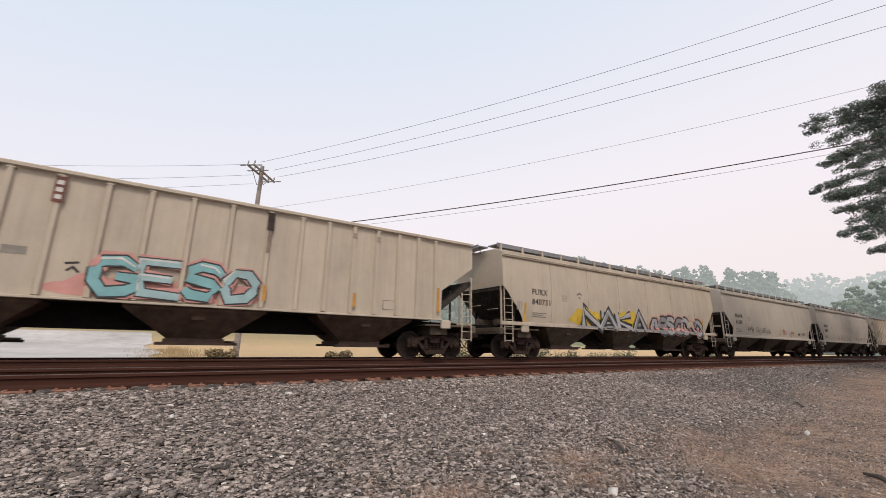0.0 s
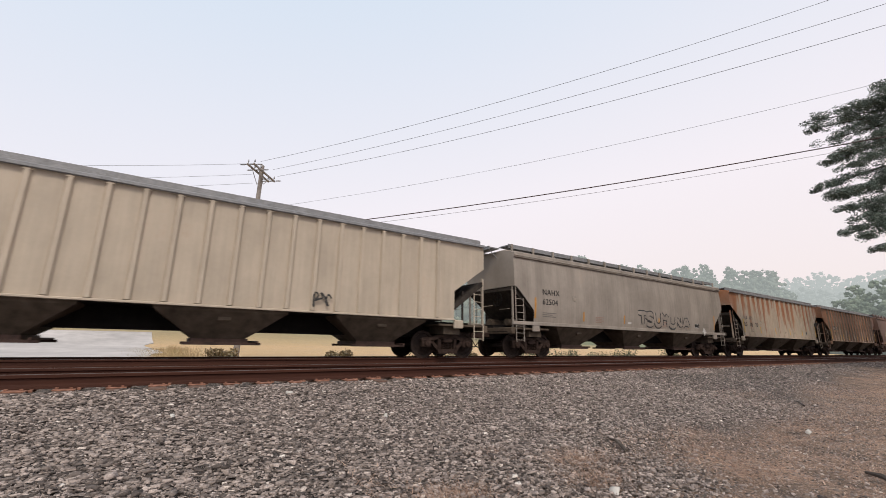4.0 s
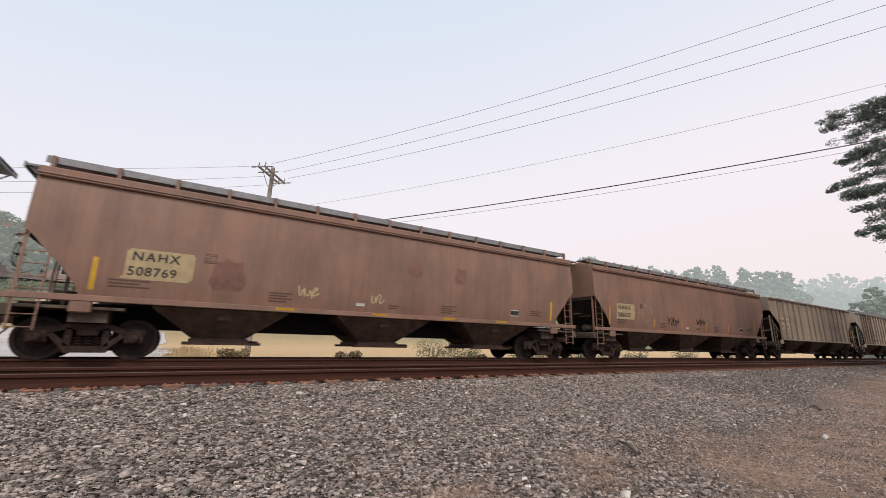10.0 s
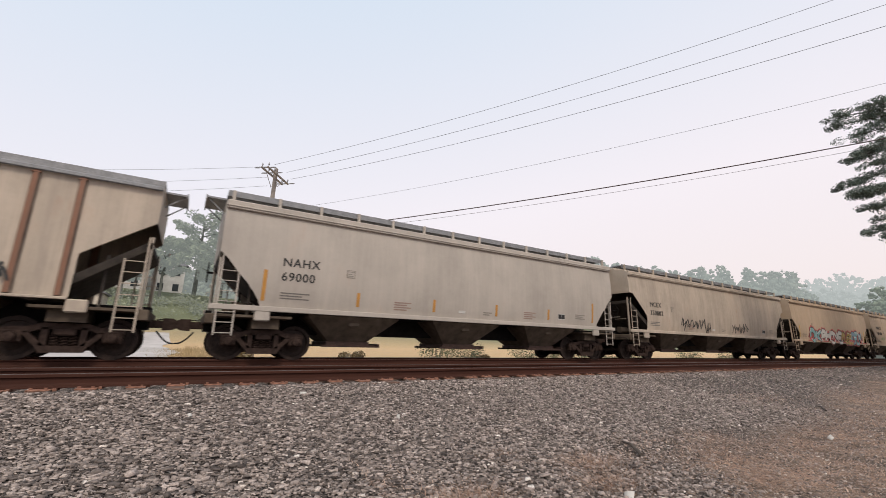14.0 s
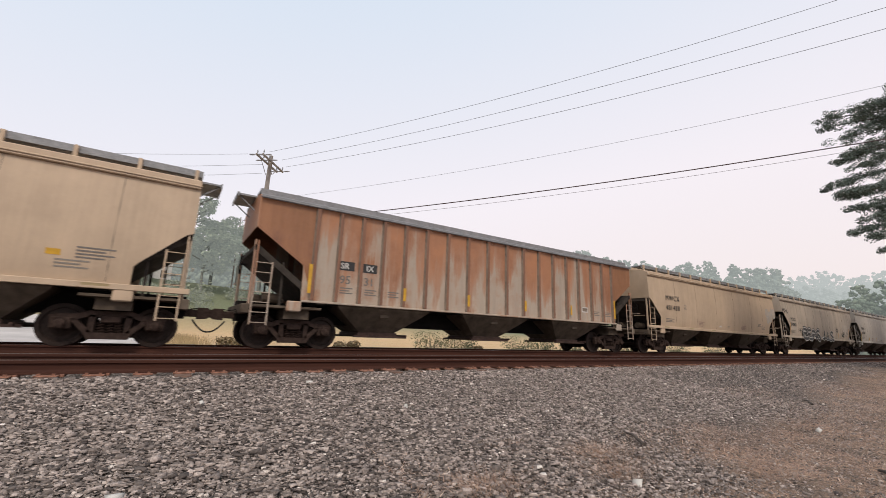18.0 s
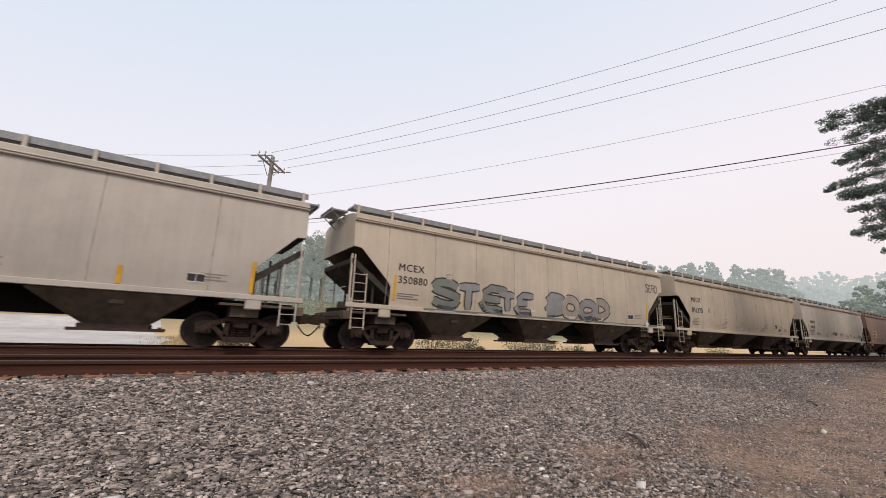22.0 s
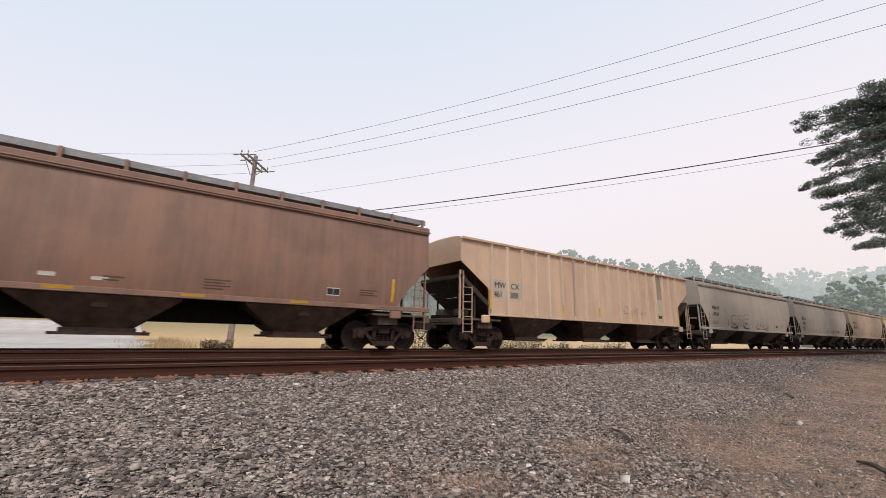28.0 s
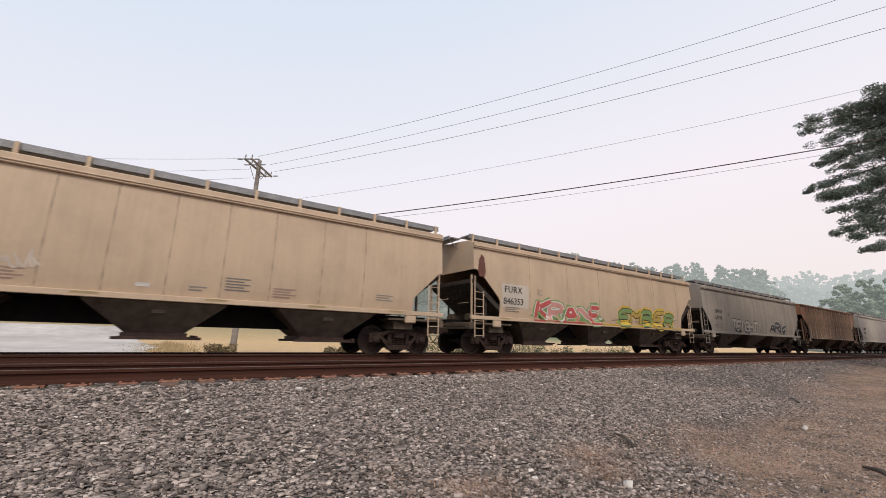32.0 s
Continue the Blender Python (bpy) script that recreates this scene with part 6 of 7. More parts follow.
def utility_pole(x, y, h, base, turn, label, arms, lean=0.0):
    p = thing("utility_pole", pose(x, y, base, 0, lean, turn), label, "utility pole", "utility poles")
    part("pole", Geo().tube([(0, 0, -0.3), (0, 0, h * 0.5), (0, 0, h)], [0.17, 0.15, 0.115], 12), M_POLE, p)
    for z, half, off in arms:
        a = part("crossarm", Geo().box(-half, half, off - 0.045, off + 0.045, z - 0.055, z + 0.055, 0.01), M_POLE, p)
        part("arm_brace", Geo().beam((-half * 0.55, off, z - 0.06), (0, off, z - 0.75), 0.03, 0.02), M_POLE, a)
        part("arm_brace", Geo().beam((half * 0.55, off, z - 0.06), (0, off, z - 0.75), 0.03, 0.02), M_POLE, a)
        for k in (-0.92, -0.35, 0.92):
            part("insulator", insulator(), None, a, at=pose(half * k, off, z + 0.07))
            part("strain_insulator", cached("strain", lambda: Geo().tube([(0, 0.1, 0), (0, 0.2, 0), (0, 0.4, 0), (0, 0.5, 0)], [0.015, 0.04, 0.04, 0.015], 7).mesh("strain_insulator", M_PORC)), None, a, at=pose(half * k, off, z, 0, 0, 0))
            part("strain_insulator", CACHE["strain"], None, a, at=pose(half * k, off, z, 0, 0, 180))
    return p


utility_pole(3.37, 26.15, 11.75, -0.62, 52, "weathered wooden utility pole with a double crossarm", [(11.25, 1.3, -0.2), (11.25, 1.3, 0.2)], 1.6)
utility_pole(9.6, 98.0, 20.5, 4.0, 10, "distant wooden utility pole with one crossarm", [(20.0, 1.6, 0.16)])


def wire(name, p, q, sag, r, mat, label):
    p, q = Vector(p), Vector(q)
    pts = [p.lerp(q, t) - Vector((0, 0, sag * 4 * t * (1 - t))) for t in np.linspace(0, 1, 25)]
    lone(name, Geo().tube(pts, r, 5), mat, label, "cable")


SPANS = [((3.3, 25.4, 10.95), (26.0, -1.91, 16.54), 0.72), ((4.17, 26.2, 10.95), (26.0, -4.7, 14.8), 0.72), ((4.6, 26.9, 10.84), (26.0, -6.69, 13.46), 0.83)]
for a, b, sag in SPANS:
    wire("power_line", a, b, sag, 0.009, M_WIRE, "thin dark power line sagging between poles")
for a, b in (((2.9, 25.5, 10.75), (-40, 46, 11.2)), ((3.1, 26.0, 10.3), (-40, 47.5, 10.4)), ((3.2, 26.6, 9.95), (-40, 49, 9.9))):
    wire("power_line", a, b, 1.5, 0.008, M_WIRE, "thin dark power line sagging between poles")
wire("service_line", (3.45, 26.3, 8.21), (26.0, -4.57, 11.47), 0.76, 0.006, M_WIRE, "thin slack service line")
wire("telephone_cable", (3.45, 26.3, 6.74), (30.5, -1.8, 10.87), 0.50, 0.026, M_CABLE, "thick reddish-brown telephone cable")
wire("telephone_cable", (3.45, 26.3, 6.55), (30.5, -2.0, 10.6), 0.60, 0.008, M_CABLE, "thin wire below the telephone cable")
utility_pole(27.2, -4.6, 17.8, -1.0, 78, "weathered wooden utility pole beside the track", [(15.6, 1.25, -0.16), (14.6, 2.2, 0.16)])


# ---- foliage ----
def leaf_mat(name, c1, c2, c3, haze_glow=0.0):
    m, n, l, b = node_mat(name, 0.65)
    g = n.new("ShaderNodeNewGeometry")
    big = tex_noise(n, l, 0.35, 3.0)
    c = ramp(n, l, g.outputs["Random Per Island"], [(0.0, c1), (0.55, c2), (1.0, c3)])
    l.new(mix(n, l, 1.0, c, ramp(n, l, big, [(0.3, grey(0.72)), (0.7, grey(1.12))]), "MULTIPLY"), b.inputs["Base Color"])
    if haze_glow:
        # backdrop haze put into the material: a pale glow mixed over the leaves
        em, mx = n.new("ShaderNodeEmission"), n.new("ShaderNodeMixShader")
        em.inputs[0].default_value, mx.inputs[0].default_value = (0.525, 0.56, 0.55, 1), haze_glow
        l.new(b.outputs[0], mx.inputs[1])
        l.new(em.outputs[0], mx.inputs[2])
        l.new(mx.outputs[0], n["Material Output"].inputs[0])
    return m


M_LEAF = leaf_mat("dark_green_leaves", (0.085, 0.115, 0.10), (0.13, 0.17, 0.14), (0.185, 0.225, 0.18))
M_BUSH = leaf_mat("roadside_green_leaves", (0.085, 0.115, 0.055), (0.125, 0.16, 0.075), (0.17, 0.205, 0.10))
# last value is the share of painted haze; farther leaf colours are paler too
M_WOOD1 = leaf_mat("haze_glow_tree_line_leaves", (0.10, 0.135, 0.085), (0.17, 0.215, 0.13), (0.26, 0.30, 0.19), 0.28)
M_WOOD2 = leaf_mat("haze_glow_ridge_leaves", (0.10, 0.14, 0.11), (0.16, 0.21, 0.17), (0.23, 0.28, 0.22), 0.5)
M_WOOD3 = leaf_mat("haze_paled_far_leaves", (0.30, 0.33, 0.32), (0.40, 0.43, 0.42), (0.50, 0.53, 0.52), 0.9)
M_WOOD4 = leaf_mat("grey_green_haze_glow_leaves", (0.09, 0.13, 0.09), (0.14, 0.19, 0.13), (0.20, 0.25, 0.17), 0.2)
M_WOOD5 = leaf_mat("haze_glow_middle_hill_leaves", (0.20, 0.25, 0.23), (0.27, 0.32, 0.30), (0.33, 0.38, 0.36), 0.76)
M_STRAW = leaf_mat("dry_straw", (0.22, 0.13, 0.09), (0.42, 0.27, 0.19), (0.66, 0.50, 0.39))
M_WEED = leaf_mat("dry_roadside_weeds", (0.26, 0.185, 0.10), (0.46, 0.345, 0.19), (0.34, 0.29, 0.15))
# bark paled to stand for the haze in front of far trunks
M_FARBARK = speckled("haze_paled_far_bark", (0.20, 0.21, 0.19), (0.28, 0.29, 0.26), 6.0, 0.9)
M_BARK = speckled("grey_brown_bark", (0.05, 0.04, 0.033), (0.11, 0.09, 0.075), 6.0, 0.9, relief=0.6)


def leaf_cloud(name, centres, radii, per, size, mat, seed, flat=0.7, droop=0.0):
    """Many small folded leaves strewn through round clumps, as one mesh."""
    r = np.random.default_rng(seed)
    centres, radii = np.repeat(np.asarray(centres, float), per, 0), np.repeat(np.asarray(radii, float), per)
    k = len(centres)
    d = r.normal(0, 1, (k, 3))
    d /= np.linalg.norm(d, axis=1)[:, None]
    rad = radii * r.uniform(0.25, 1.0, k) ** 0.6
    p = centres + d * rad[:, None] * np.array([1, 1, flat])
    u = r.normal(0, 1, (k, 3))
    u[:, 2] = u[:, 2] * 0.5 - droop
    u /= np.linalg.norm(u, axis=1)[:, None]
    w = np.cross(u, r.normal(0, 1, (k, 3)))
    w /= np.linalg.norm(w, axis=1)[:, None]
    s = size * r.uniform(0.6, 1.4, k)[:, None]
    v = np.stack([p - u * s, p + w * s * 0.42, p + u * s, p - w * s * 0.42], 1).reshape(-1, 3)
    f = np.arange(4 * k).reshape(-1, 4)
    return quick_mesh(name, v, f, mat)


def broad_tree(x, y, base, h, spread, label, mat, size, seed, per=70, first=0.35, limbs=14):
    """A tapered trunk, limbs, and a crown of leaf clumps with gaps."""
    r = random.Random(seed)
    t = thing("tree", pose(x, y, base), label, "tree", "trees behind the road")
    part("trunk", Geo().tube([(0, 0, -0.4), (r.uniform(-0.2, 0.2), 0.1, h * 0.35), (r.uniform(-0.4, 0.4), 0.2, h * 0.7), (0, 0, h * 0.93)], [h * 0.024, h * 0.018, h * 0.011, 0.03], 8), M_FARBARK, t)
    cs, rs = [], []
    for i in range(limbs):
        z0 = h * (first + (0.92 - first) * i / limbs)
        a = i * 2.4 + r.uniform(-0.5, 0.5)
        far = spread * (0.55 + 0.45 * math.sin(math.pi * (0.2 + 0.75 * i / limbs))) * r.uniform(0.65, 1.1)
        tip = (far * math.cos(a), far * math.sin(a), z0 + far * r.uniform(0.15, 0.5))
        mid = (tip[0] * 0.5, tip[1] * 0.5, z0 + far * 0.22)
        part("limb", Geo().tube([(0, 0, z0), mid, tip], [h * 0.009, h * 0.006, 0.02], 5), M_FARBARK, t)
        for k in range(5):
            q = 0.35 + 0.18 * k
            cs.append((tip[0] * q + r.uniform(-0.4, 0.4), tip[1] * q + r.uniform(-0.4, 0.4), z0 + (tip[2] - z0) * q + r.uniform(-0.2, 0.6)))
            rs.append(spread * r.uniform(0.16, 0.3))
    part("crown", leaf_cloud("crown", cs, rs, per, size, mat, seed), None, t)
    return t


def bough_tree(x, y, tips, label, seed, h=13.2, per=120, leaf=0.045):
    """A tall tree with level, feathery boughs: each bough carries side twigs with small sprays of leaves."""
    r = random.Random(seed)
    z0 = float(ground_z(x, y))
    t = thing("tree", pose(x, y, z0), label, "tree", "trees beside the track")
    part("trunk", Geo().tube([(0, 0, -0.5), (0.1, 0.1, 4), (0.0, 0.25, 9), (0.1, 0.1, h)], [0.42, 0.33, 0.22, 0.04], 12), M_BARK, t)
    cs, rs = [], []
    for tx, ty, tz in tips:
        tip = Vector((tx - x, ty - y, tz - z0))
        root = Vector((0, 0.15, min(h - 0.3, tip.z * 1.14 + r.uniform(-0.3, 0.3))))
        pts = [root.lerp(tip, q) + Vector((r.uniform(-0.15, 0.15), r.uniform(-0.15, 0.15), 0.5 * math.sin(math.pi * q))) for q in (0, 0.3, 0.6)] + [tip]
        part("limb", Geo().tube(pts, [0.11, 0.075, 0.045, 0.010], 6), M_BARK, t)
        out = (tip - root).normalized()
        side = out.cross(Vector((0, 0, 1))).normalized()
        for k in range(46):
            q = r.uniform(0.22, 1.0) ** 0.8
            p = root.lerp(tip, q) + Vector((0, 0, 0.5 * math.sin(math.pi * q)))
            reach = (1.25 - q) * 1.65 * r.uniform(-1, 1)
            c = p + side * reach + out * abs(reach) * 0.5 + Vector((0, 0, r.uniform(-0.7, 0.5) * (1.15 - q) - 0.08 * abs(reach)))
            cs.append(c[:])
            rs.append(0.13 + 0.5 * (1 - q) + r.uniform(0, 0.2))
    part("crown", leaf_cloud("crown", cs, rs, per, leaf, M_LEAF, seed, flat=0.6, droop=0.25), None, t)


TIPS = [(26.6, 5.88, 12.21), (26.6, 5.85, 11.73), (26.6, 5.62, 10.86), (26.6, 4.65, 12.2), (26.6, 3.6, 12.45), (26.6, 3.23, 12.8), (26.6, 5.72, 9.75), (26.6, 5.4, 9.95), (26.6, 4.9, 9.34), (26.6, 6.34, 8.49), (26.6, 5.95, 7.98),
        (26.6, 5.45, 7.95), (26.6, 5.05, 7.92), (26.6, 5.6, 7.17), (26.6, 5.36, 6.49), (26.6, 5.55, 6.07), (26.6, 5.05, 5.7), (26.6, 4.5, 5.0)]
TIPS += [(27.2, 4.2, 11.5), (27.2, 4.0, 10.6), (27.2, 3.9, 8.7), (27.2, 4.3, 7.2), (27.2, 4.1, 6.2), (27.6, 3.3, 12.2), (27.6, 3.2, 10.0), (28.0, 3.4, 8.0), (28.4, 3.4, 6.0), (28.4, 3.0, 11.0), (29.0, 3.2, 9.0), (29.0, 3.0, 7.0), (29.6, 2.6, 5.4)]
TIPS += [(33.0 + (6.2 - 0.2 * i) * math.cos(2.4 * i), 0.2 + (5.6 - 0.18 * i) * math.sin(2.4 * i), 4.2 + 0.4 * i) for i in range(20) if math.cos(2.4 * i) > -0.35 or math.sin(2.4 * i) < 0.2]
bough_tree(33.0, 0.2, TIPS, "dark green tree with level feathery boughs beside the track", 9)
for bx, by, h, sd in ((41.5, -0.6, 18.5, 12), (50.5, -0.4, 19.0, 13), (60.0, 0.0, 18.5, 14), (71.0, 0.5, 19.0, 15)):
    # unseen trees added beside the track, tall enough to shade the far cars
    bough_tree(bx, by, [(bx + (6.4 - 0.15 * i) * math.cos(2.4 * i), by + (6.2 - 0.15 * i) * math.sin(2.4 * i), 3.4 + 0.5 * i) for i in range(30)], "dark green tree, unseen, added beside the track to shade far cars", sd, h, 20, 0.19)

# tree line and houses beyond the road
rt = random.Random(5)
for x, y, h, w in ((0.6, 84, 15.5, 4.6), (5.2, 92, 14.0, 4.8), (8.6, 80, 11.5, 4.2), (13.5, 88, 15.0, 5.0), (17.5, 95, 13.5, 5.0), (-4.0, 78, 9.5, 4.2), (-8.5, 74, 8.0, 3.8), (-13.0, 76, 7.5, 4.0), (-18.5, 73, 7.0, 4.0),
                   (-25, 78, 9, 4.5), (3.0, 74, 9.5, 4.2), (11, 72, 10.0, 4.4), (21, 80, 12, 4.6), (26, 90, 15, 5.2), (32, 84, 13, 5), (40, 92, 15, 5.5), (48, 86, 14, 5.2), (57, 96, 16, 5.5)):
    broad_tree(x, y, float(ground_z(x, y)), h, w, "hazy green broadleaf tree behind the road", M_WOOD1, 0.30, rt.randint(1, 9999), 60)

M_WALLS = [flat_paint("pale_pink_render", (0.62, 0.47, 0.44), 0.8), flat_paint("white_clapboard", (0.66, 0.65, 0.64), 0.7), flat_paint("cream_siding", (0.60, 0.54, 0.45), 0.8)]
M_ROOFS = [speckled("grey_shingles", (0.14, 0.14, 0.15), (0.22, 0.22, 0.23), 3.0, 0.9), speckled("red_brown_shingles", (0.20, 0.10, 0.08), (0.28, 0.15, 0.12), 3.0, 0.9)]
M_PANE = node_mat("window_glass", 0.08)[0]
M_PANE.node_tree.nodes["Principled BSDF"].inputs["Base Color"].default_value = (0.03, 0.035, 0.04, 1)


def house(x, y, w, d, h, rise, wall, roof, label, turn=0, wins=4, rows=2):
    z = float(ground_z(x, y)) - 0.2
    o = thing("house", pose(x, y, z, 0, 0, turn), label, "house", "houses on the slope")
    part("wall", Geo().slab([(-w / 2, 0), (w / 2, 0), (w / 2, h), (-w / 2, h)], -d / 2, d / 2), M_WALLS[wall], o)
    e = 0.5
    roof_g = Geo().add([(-w / 2 - e, -d / 2 - e, h + 0.01), (w / 2 + e, -d / 2 - e, h + 0.01), (w / 2 + e, d / 2 + e, h + 0.01), (-w / 2 - e, d / 2 + e, h + 0.01), (-w / 2 + 1, 0, h + rise), (w / 2 - 1, 0, h + rise)],
                       [(0, 1, 5, 4), (2, 3, 4, 5), (1, 2, 5), (3, 0, 4), (3, 2, 1, 0)])
    rf = part("roof", roof_g, M_ROOFS[roof], o)
    part("chimney", Geo().box(w * 0.2 - 0.4, w * 0.2 + 0.4, 0.2, 1.0, h + 0.3, h + rise + 1.0), M_ROOFS[1], rf)
    for r in range(rows):
        for k in range(wins):
            cx, cz = -w / 2 + w * (k + 0.5) / wins, h * (r + 0.55) / rows
            wf = part("window", Geo().box(cx - 0.62, cx + 0.62, -d / 2 - 0.06, -d / 2 + 0.02, cz - 0.82, cz + 0.82), M_WALLS[1], o)
            part("pane", Geo().box(cx - 0.5, cx + 0.5, -d / 2 - 0.075, -d / 2 - 0.05, cz - 0.7, cz + 0.7), M_PANE, wf)
    return o


house(-21.5, 88, 13, 9, 6.5, 2.6, 0, 1, "pale pink two-storey house with a red-brown roof", 4, 5)
house(-12.5, 96, 11, 8, 5.8, 2.2, 1, 1, "white clapboard house with a red-brown roof", -5, 4)
house(-6.5, 99, 10, 8, 6.0, 2.2, 1, 0, "white clapboard house with a grey roof", 3, 4)
house(-31, 90, 12, 9, 6.5, 2.4, 2, 0, "cream house with a grey roof among trees", 8, 4)

# low shed and parked cars along the road's far side
shed = thing("shed", pose(-11.5, 66.0, float(ground_z(-11.5, 66)) - 0.1), "long low beige shed with a flat roof", "shed")
part("wall", Geo().box(-2.6, 2.6, -2.5, 2.5, 0, 2.3), M_WALLS[2], shed)
part("roof", Geo().box(-2.9, 2.9, -2.8, 2.8, 2.3, 2.5), M_ROOFS[0], shed)
part("door", Geo().box(-0.5, 0.6, -2.56, -2.5, 0.02, 2.0), M_WALLS[1], shed)
M_CARS = [flat_paint("dark_red_car_lacquer", (0.18, 0.02, 0.02), 0.25), flat_paint("silver_car_lacquer", (0.45, 0.45, 0.46), 0.25), flat_paint("dark_blue_car_lacquer", (0.03, 0.04, 0.09), 0.25), flat_paint("white_car_lacquer", (0.7, 0.7, 0.7), 0.25)]


def parked_car(x, y, col, turn, label):
    z = float(ground_z(x, y))
    o = thing("parked_car", pose(x, y, z, 0, 0, turn), label, "car", "parked cars")
    part("body", Geo().slab([(-2.2, 0.3), (2.2, 0.3), (2.25, 0.7), (1.9, 0.88), (1.0, 0.95), (0.35, 1.42), (-1.2, 1.45), (-1.9, 0.98), (-2.25, 0.9)], -0.85, 0.85), M_CARS[col], o)
    for s in (-1, 1):
        part("side_window", Geo().slab([(0.8, 0.97), (0.3, 1.34), (-1.1, 1.36), (-1.6, 0.99)], s * 0.855 - 0.006, s * 0.855 + 0.006), M_PANE, o)
        for wx in (-1.35, 1.35):
            part("wheel", Geo().lathe([(0.0, -0.1), (0.2, -0.1), (0.31, -0.09), (0.32, 0.0), (0.31, 0.09), (0.0, 0.1)], 18), M_HOSE, o, at=pose(wx, s * 0.78, 0.32))
    return o


parked_car(-17.5, 62, 1, 3, "silver parked car beside the road")
parked_car(-23.2, 63, 0, -2, "dark red parked car beside the road")
parked_car(-29, 62, 2, 4, "dark blue parked car beside the road")
parked_car(-6.2, 64, 3, 0, "white parked car beside the road")

# weeds and bushes along the far shoulder
for i, (x, w, h, dry) in enumerate(((1.9, 0.7, 0.8, 1), (6.5, 0.8, 0.75, 1), (11.4, 1.5, 1.35, 0), (13.0, 1.3, 1.2, 0), (14.0, 0.7, 0.6, 1), (17.6, 1.4, 1.2, 0), (19.6, 1.2, 1.3, 0), (22.0, 1.3, 0.9, 0), (25.0, 1.0, 0.7, 0),
                                    (28.4, 1.3, 0.95, 0), (35.3, 1.4, 1.0, 0), (42, 1.4, 1.0, 0))):
    r = random.Random(i)
    y = 18.9 + r.uniform(-0.3, 0.4)
    o = thing("bush", pose(x, y, -0.62), "dry straw-coloured roadside weeds" if dry else "leafy green bush on the far shoulder", "bush", "bushes beyond the track")
    g = Geo()
    cs = []
    for k in range(9):
        a = k * 2.4
        tip = (w * 0.75 * math.cos(a) * r.uniform(0.4, 1), w * 0.5 * math.sin(a), h * r.uniform(0.55, 1.0))
        part("stem", Geo().tube([(0, 0, -0.05), (tip[0] * 0.4, tip[1] * 0.4, tip[2] * 0.6), tip], [0.015, 0.01, 0.004], 4), M_BARK, o)
        cs.append((tip[0], tip[1], tip[2] * 0.85))
        cs.append((tip[0] * 0.8, tip[1] * 0.8, tip[2] * 0.5))
    part("foliage", leaf_cloud("foliage", cs, [w * 0.32] * len(cs), 60, 0.05 if not dry else 0.07, M_WEED if dry else M_BUSH, i + 50, flat=0.8, droop=-0.6 if dry else 0.0), None, o)

# tall dry grass strip between track and road
r = np.random.default_rng(21)
k = 9000
tx, ty = r.uniform(-6, 45, k), 17.6 + np.abs(r.normal(0, 1.0, k))
tx[:2500], ty[:2500] = r.normal(0.2, 0.9, 2500), r.uniform(19, 40, 2500)
hh = r.uniform(0.12, 0.42, k) * (0.6 + 0.6 * (np.sin(tx * 0.9) > 0.2))
dx, dy = r.normal(0, 0.12, k), r.normal(0, 0.12, k)
tz = ground_z(tx, ty) - 0.02
gv = np.stack([np.stack([tx - 0.012, ty, tz], 1), np.stack([tx + 0.012, ty, tz], 1), np.stack([tx + dx, ty + dy, tz + hh], 1)], 1).reshape(-1, 3)
verge = new("verge_grass", quick_mesh("verge_grass", gv, np.arange(3 * k).reshape(-1, 3), M_WEED))
tagged(verge, "dry yellow-green verge grass between track and road", "grass", kind="stuff")


# shrubs carry a fifth of the same painted haze glow
M_SHRUB = leaf_mat("yellow_green_haze_glow_shrubs", (0.12, 0.14, 0.075), (0.19, 0.215, 0.11), (0.28, 0.30, 0.16), 0.2)
r = np.random.default_rng(77)
k = 150
shx, shy = r.uniform(-40, 70, k), r.uniform(62, 74, k)
shr = r.uniform(0.9, 2.4, k)
shz = ground_z(shx, shy) + shr * 0.6
shrubs = new("shrub_belt", leaf_cloud("shrub_belt", np.stack([shx, shy, shz], 1), shr, 170, 0.16, M_SHRUB, 78, flat=0.8))
tagged(shrubs, "yellow-green shrubs and weeds below the tree line", "shrubs", kind="stuff")


# ---- wooded hills ----
ICO = bmesh.new()
bmesh.ops.create_icosphere(ICO, subdivisions=1, radius=1.0)
ICO_V = np.array([v.co[:] for v in ICO.verts])
ICO_F = np.array([[v.index for v in f.verts] for f in ICO.faces])
ICO.free()


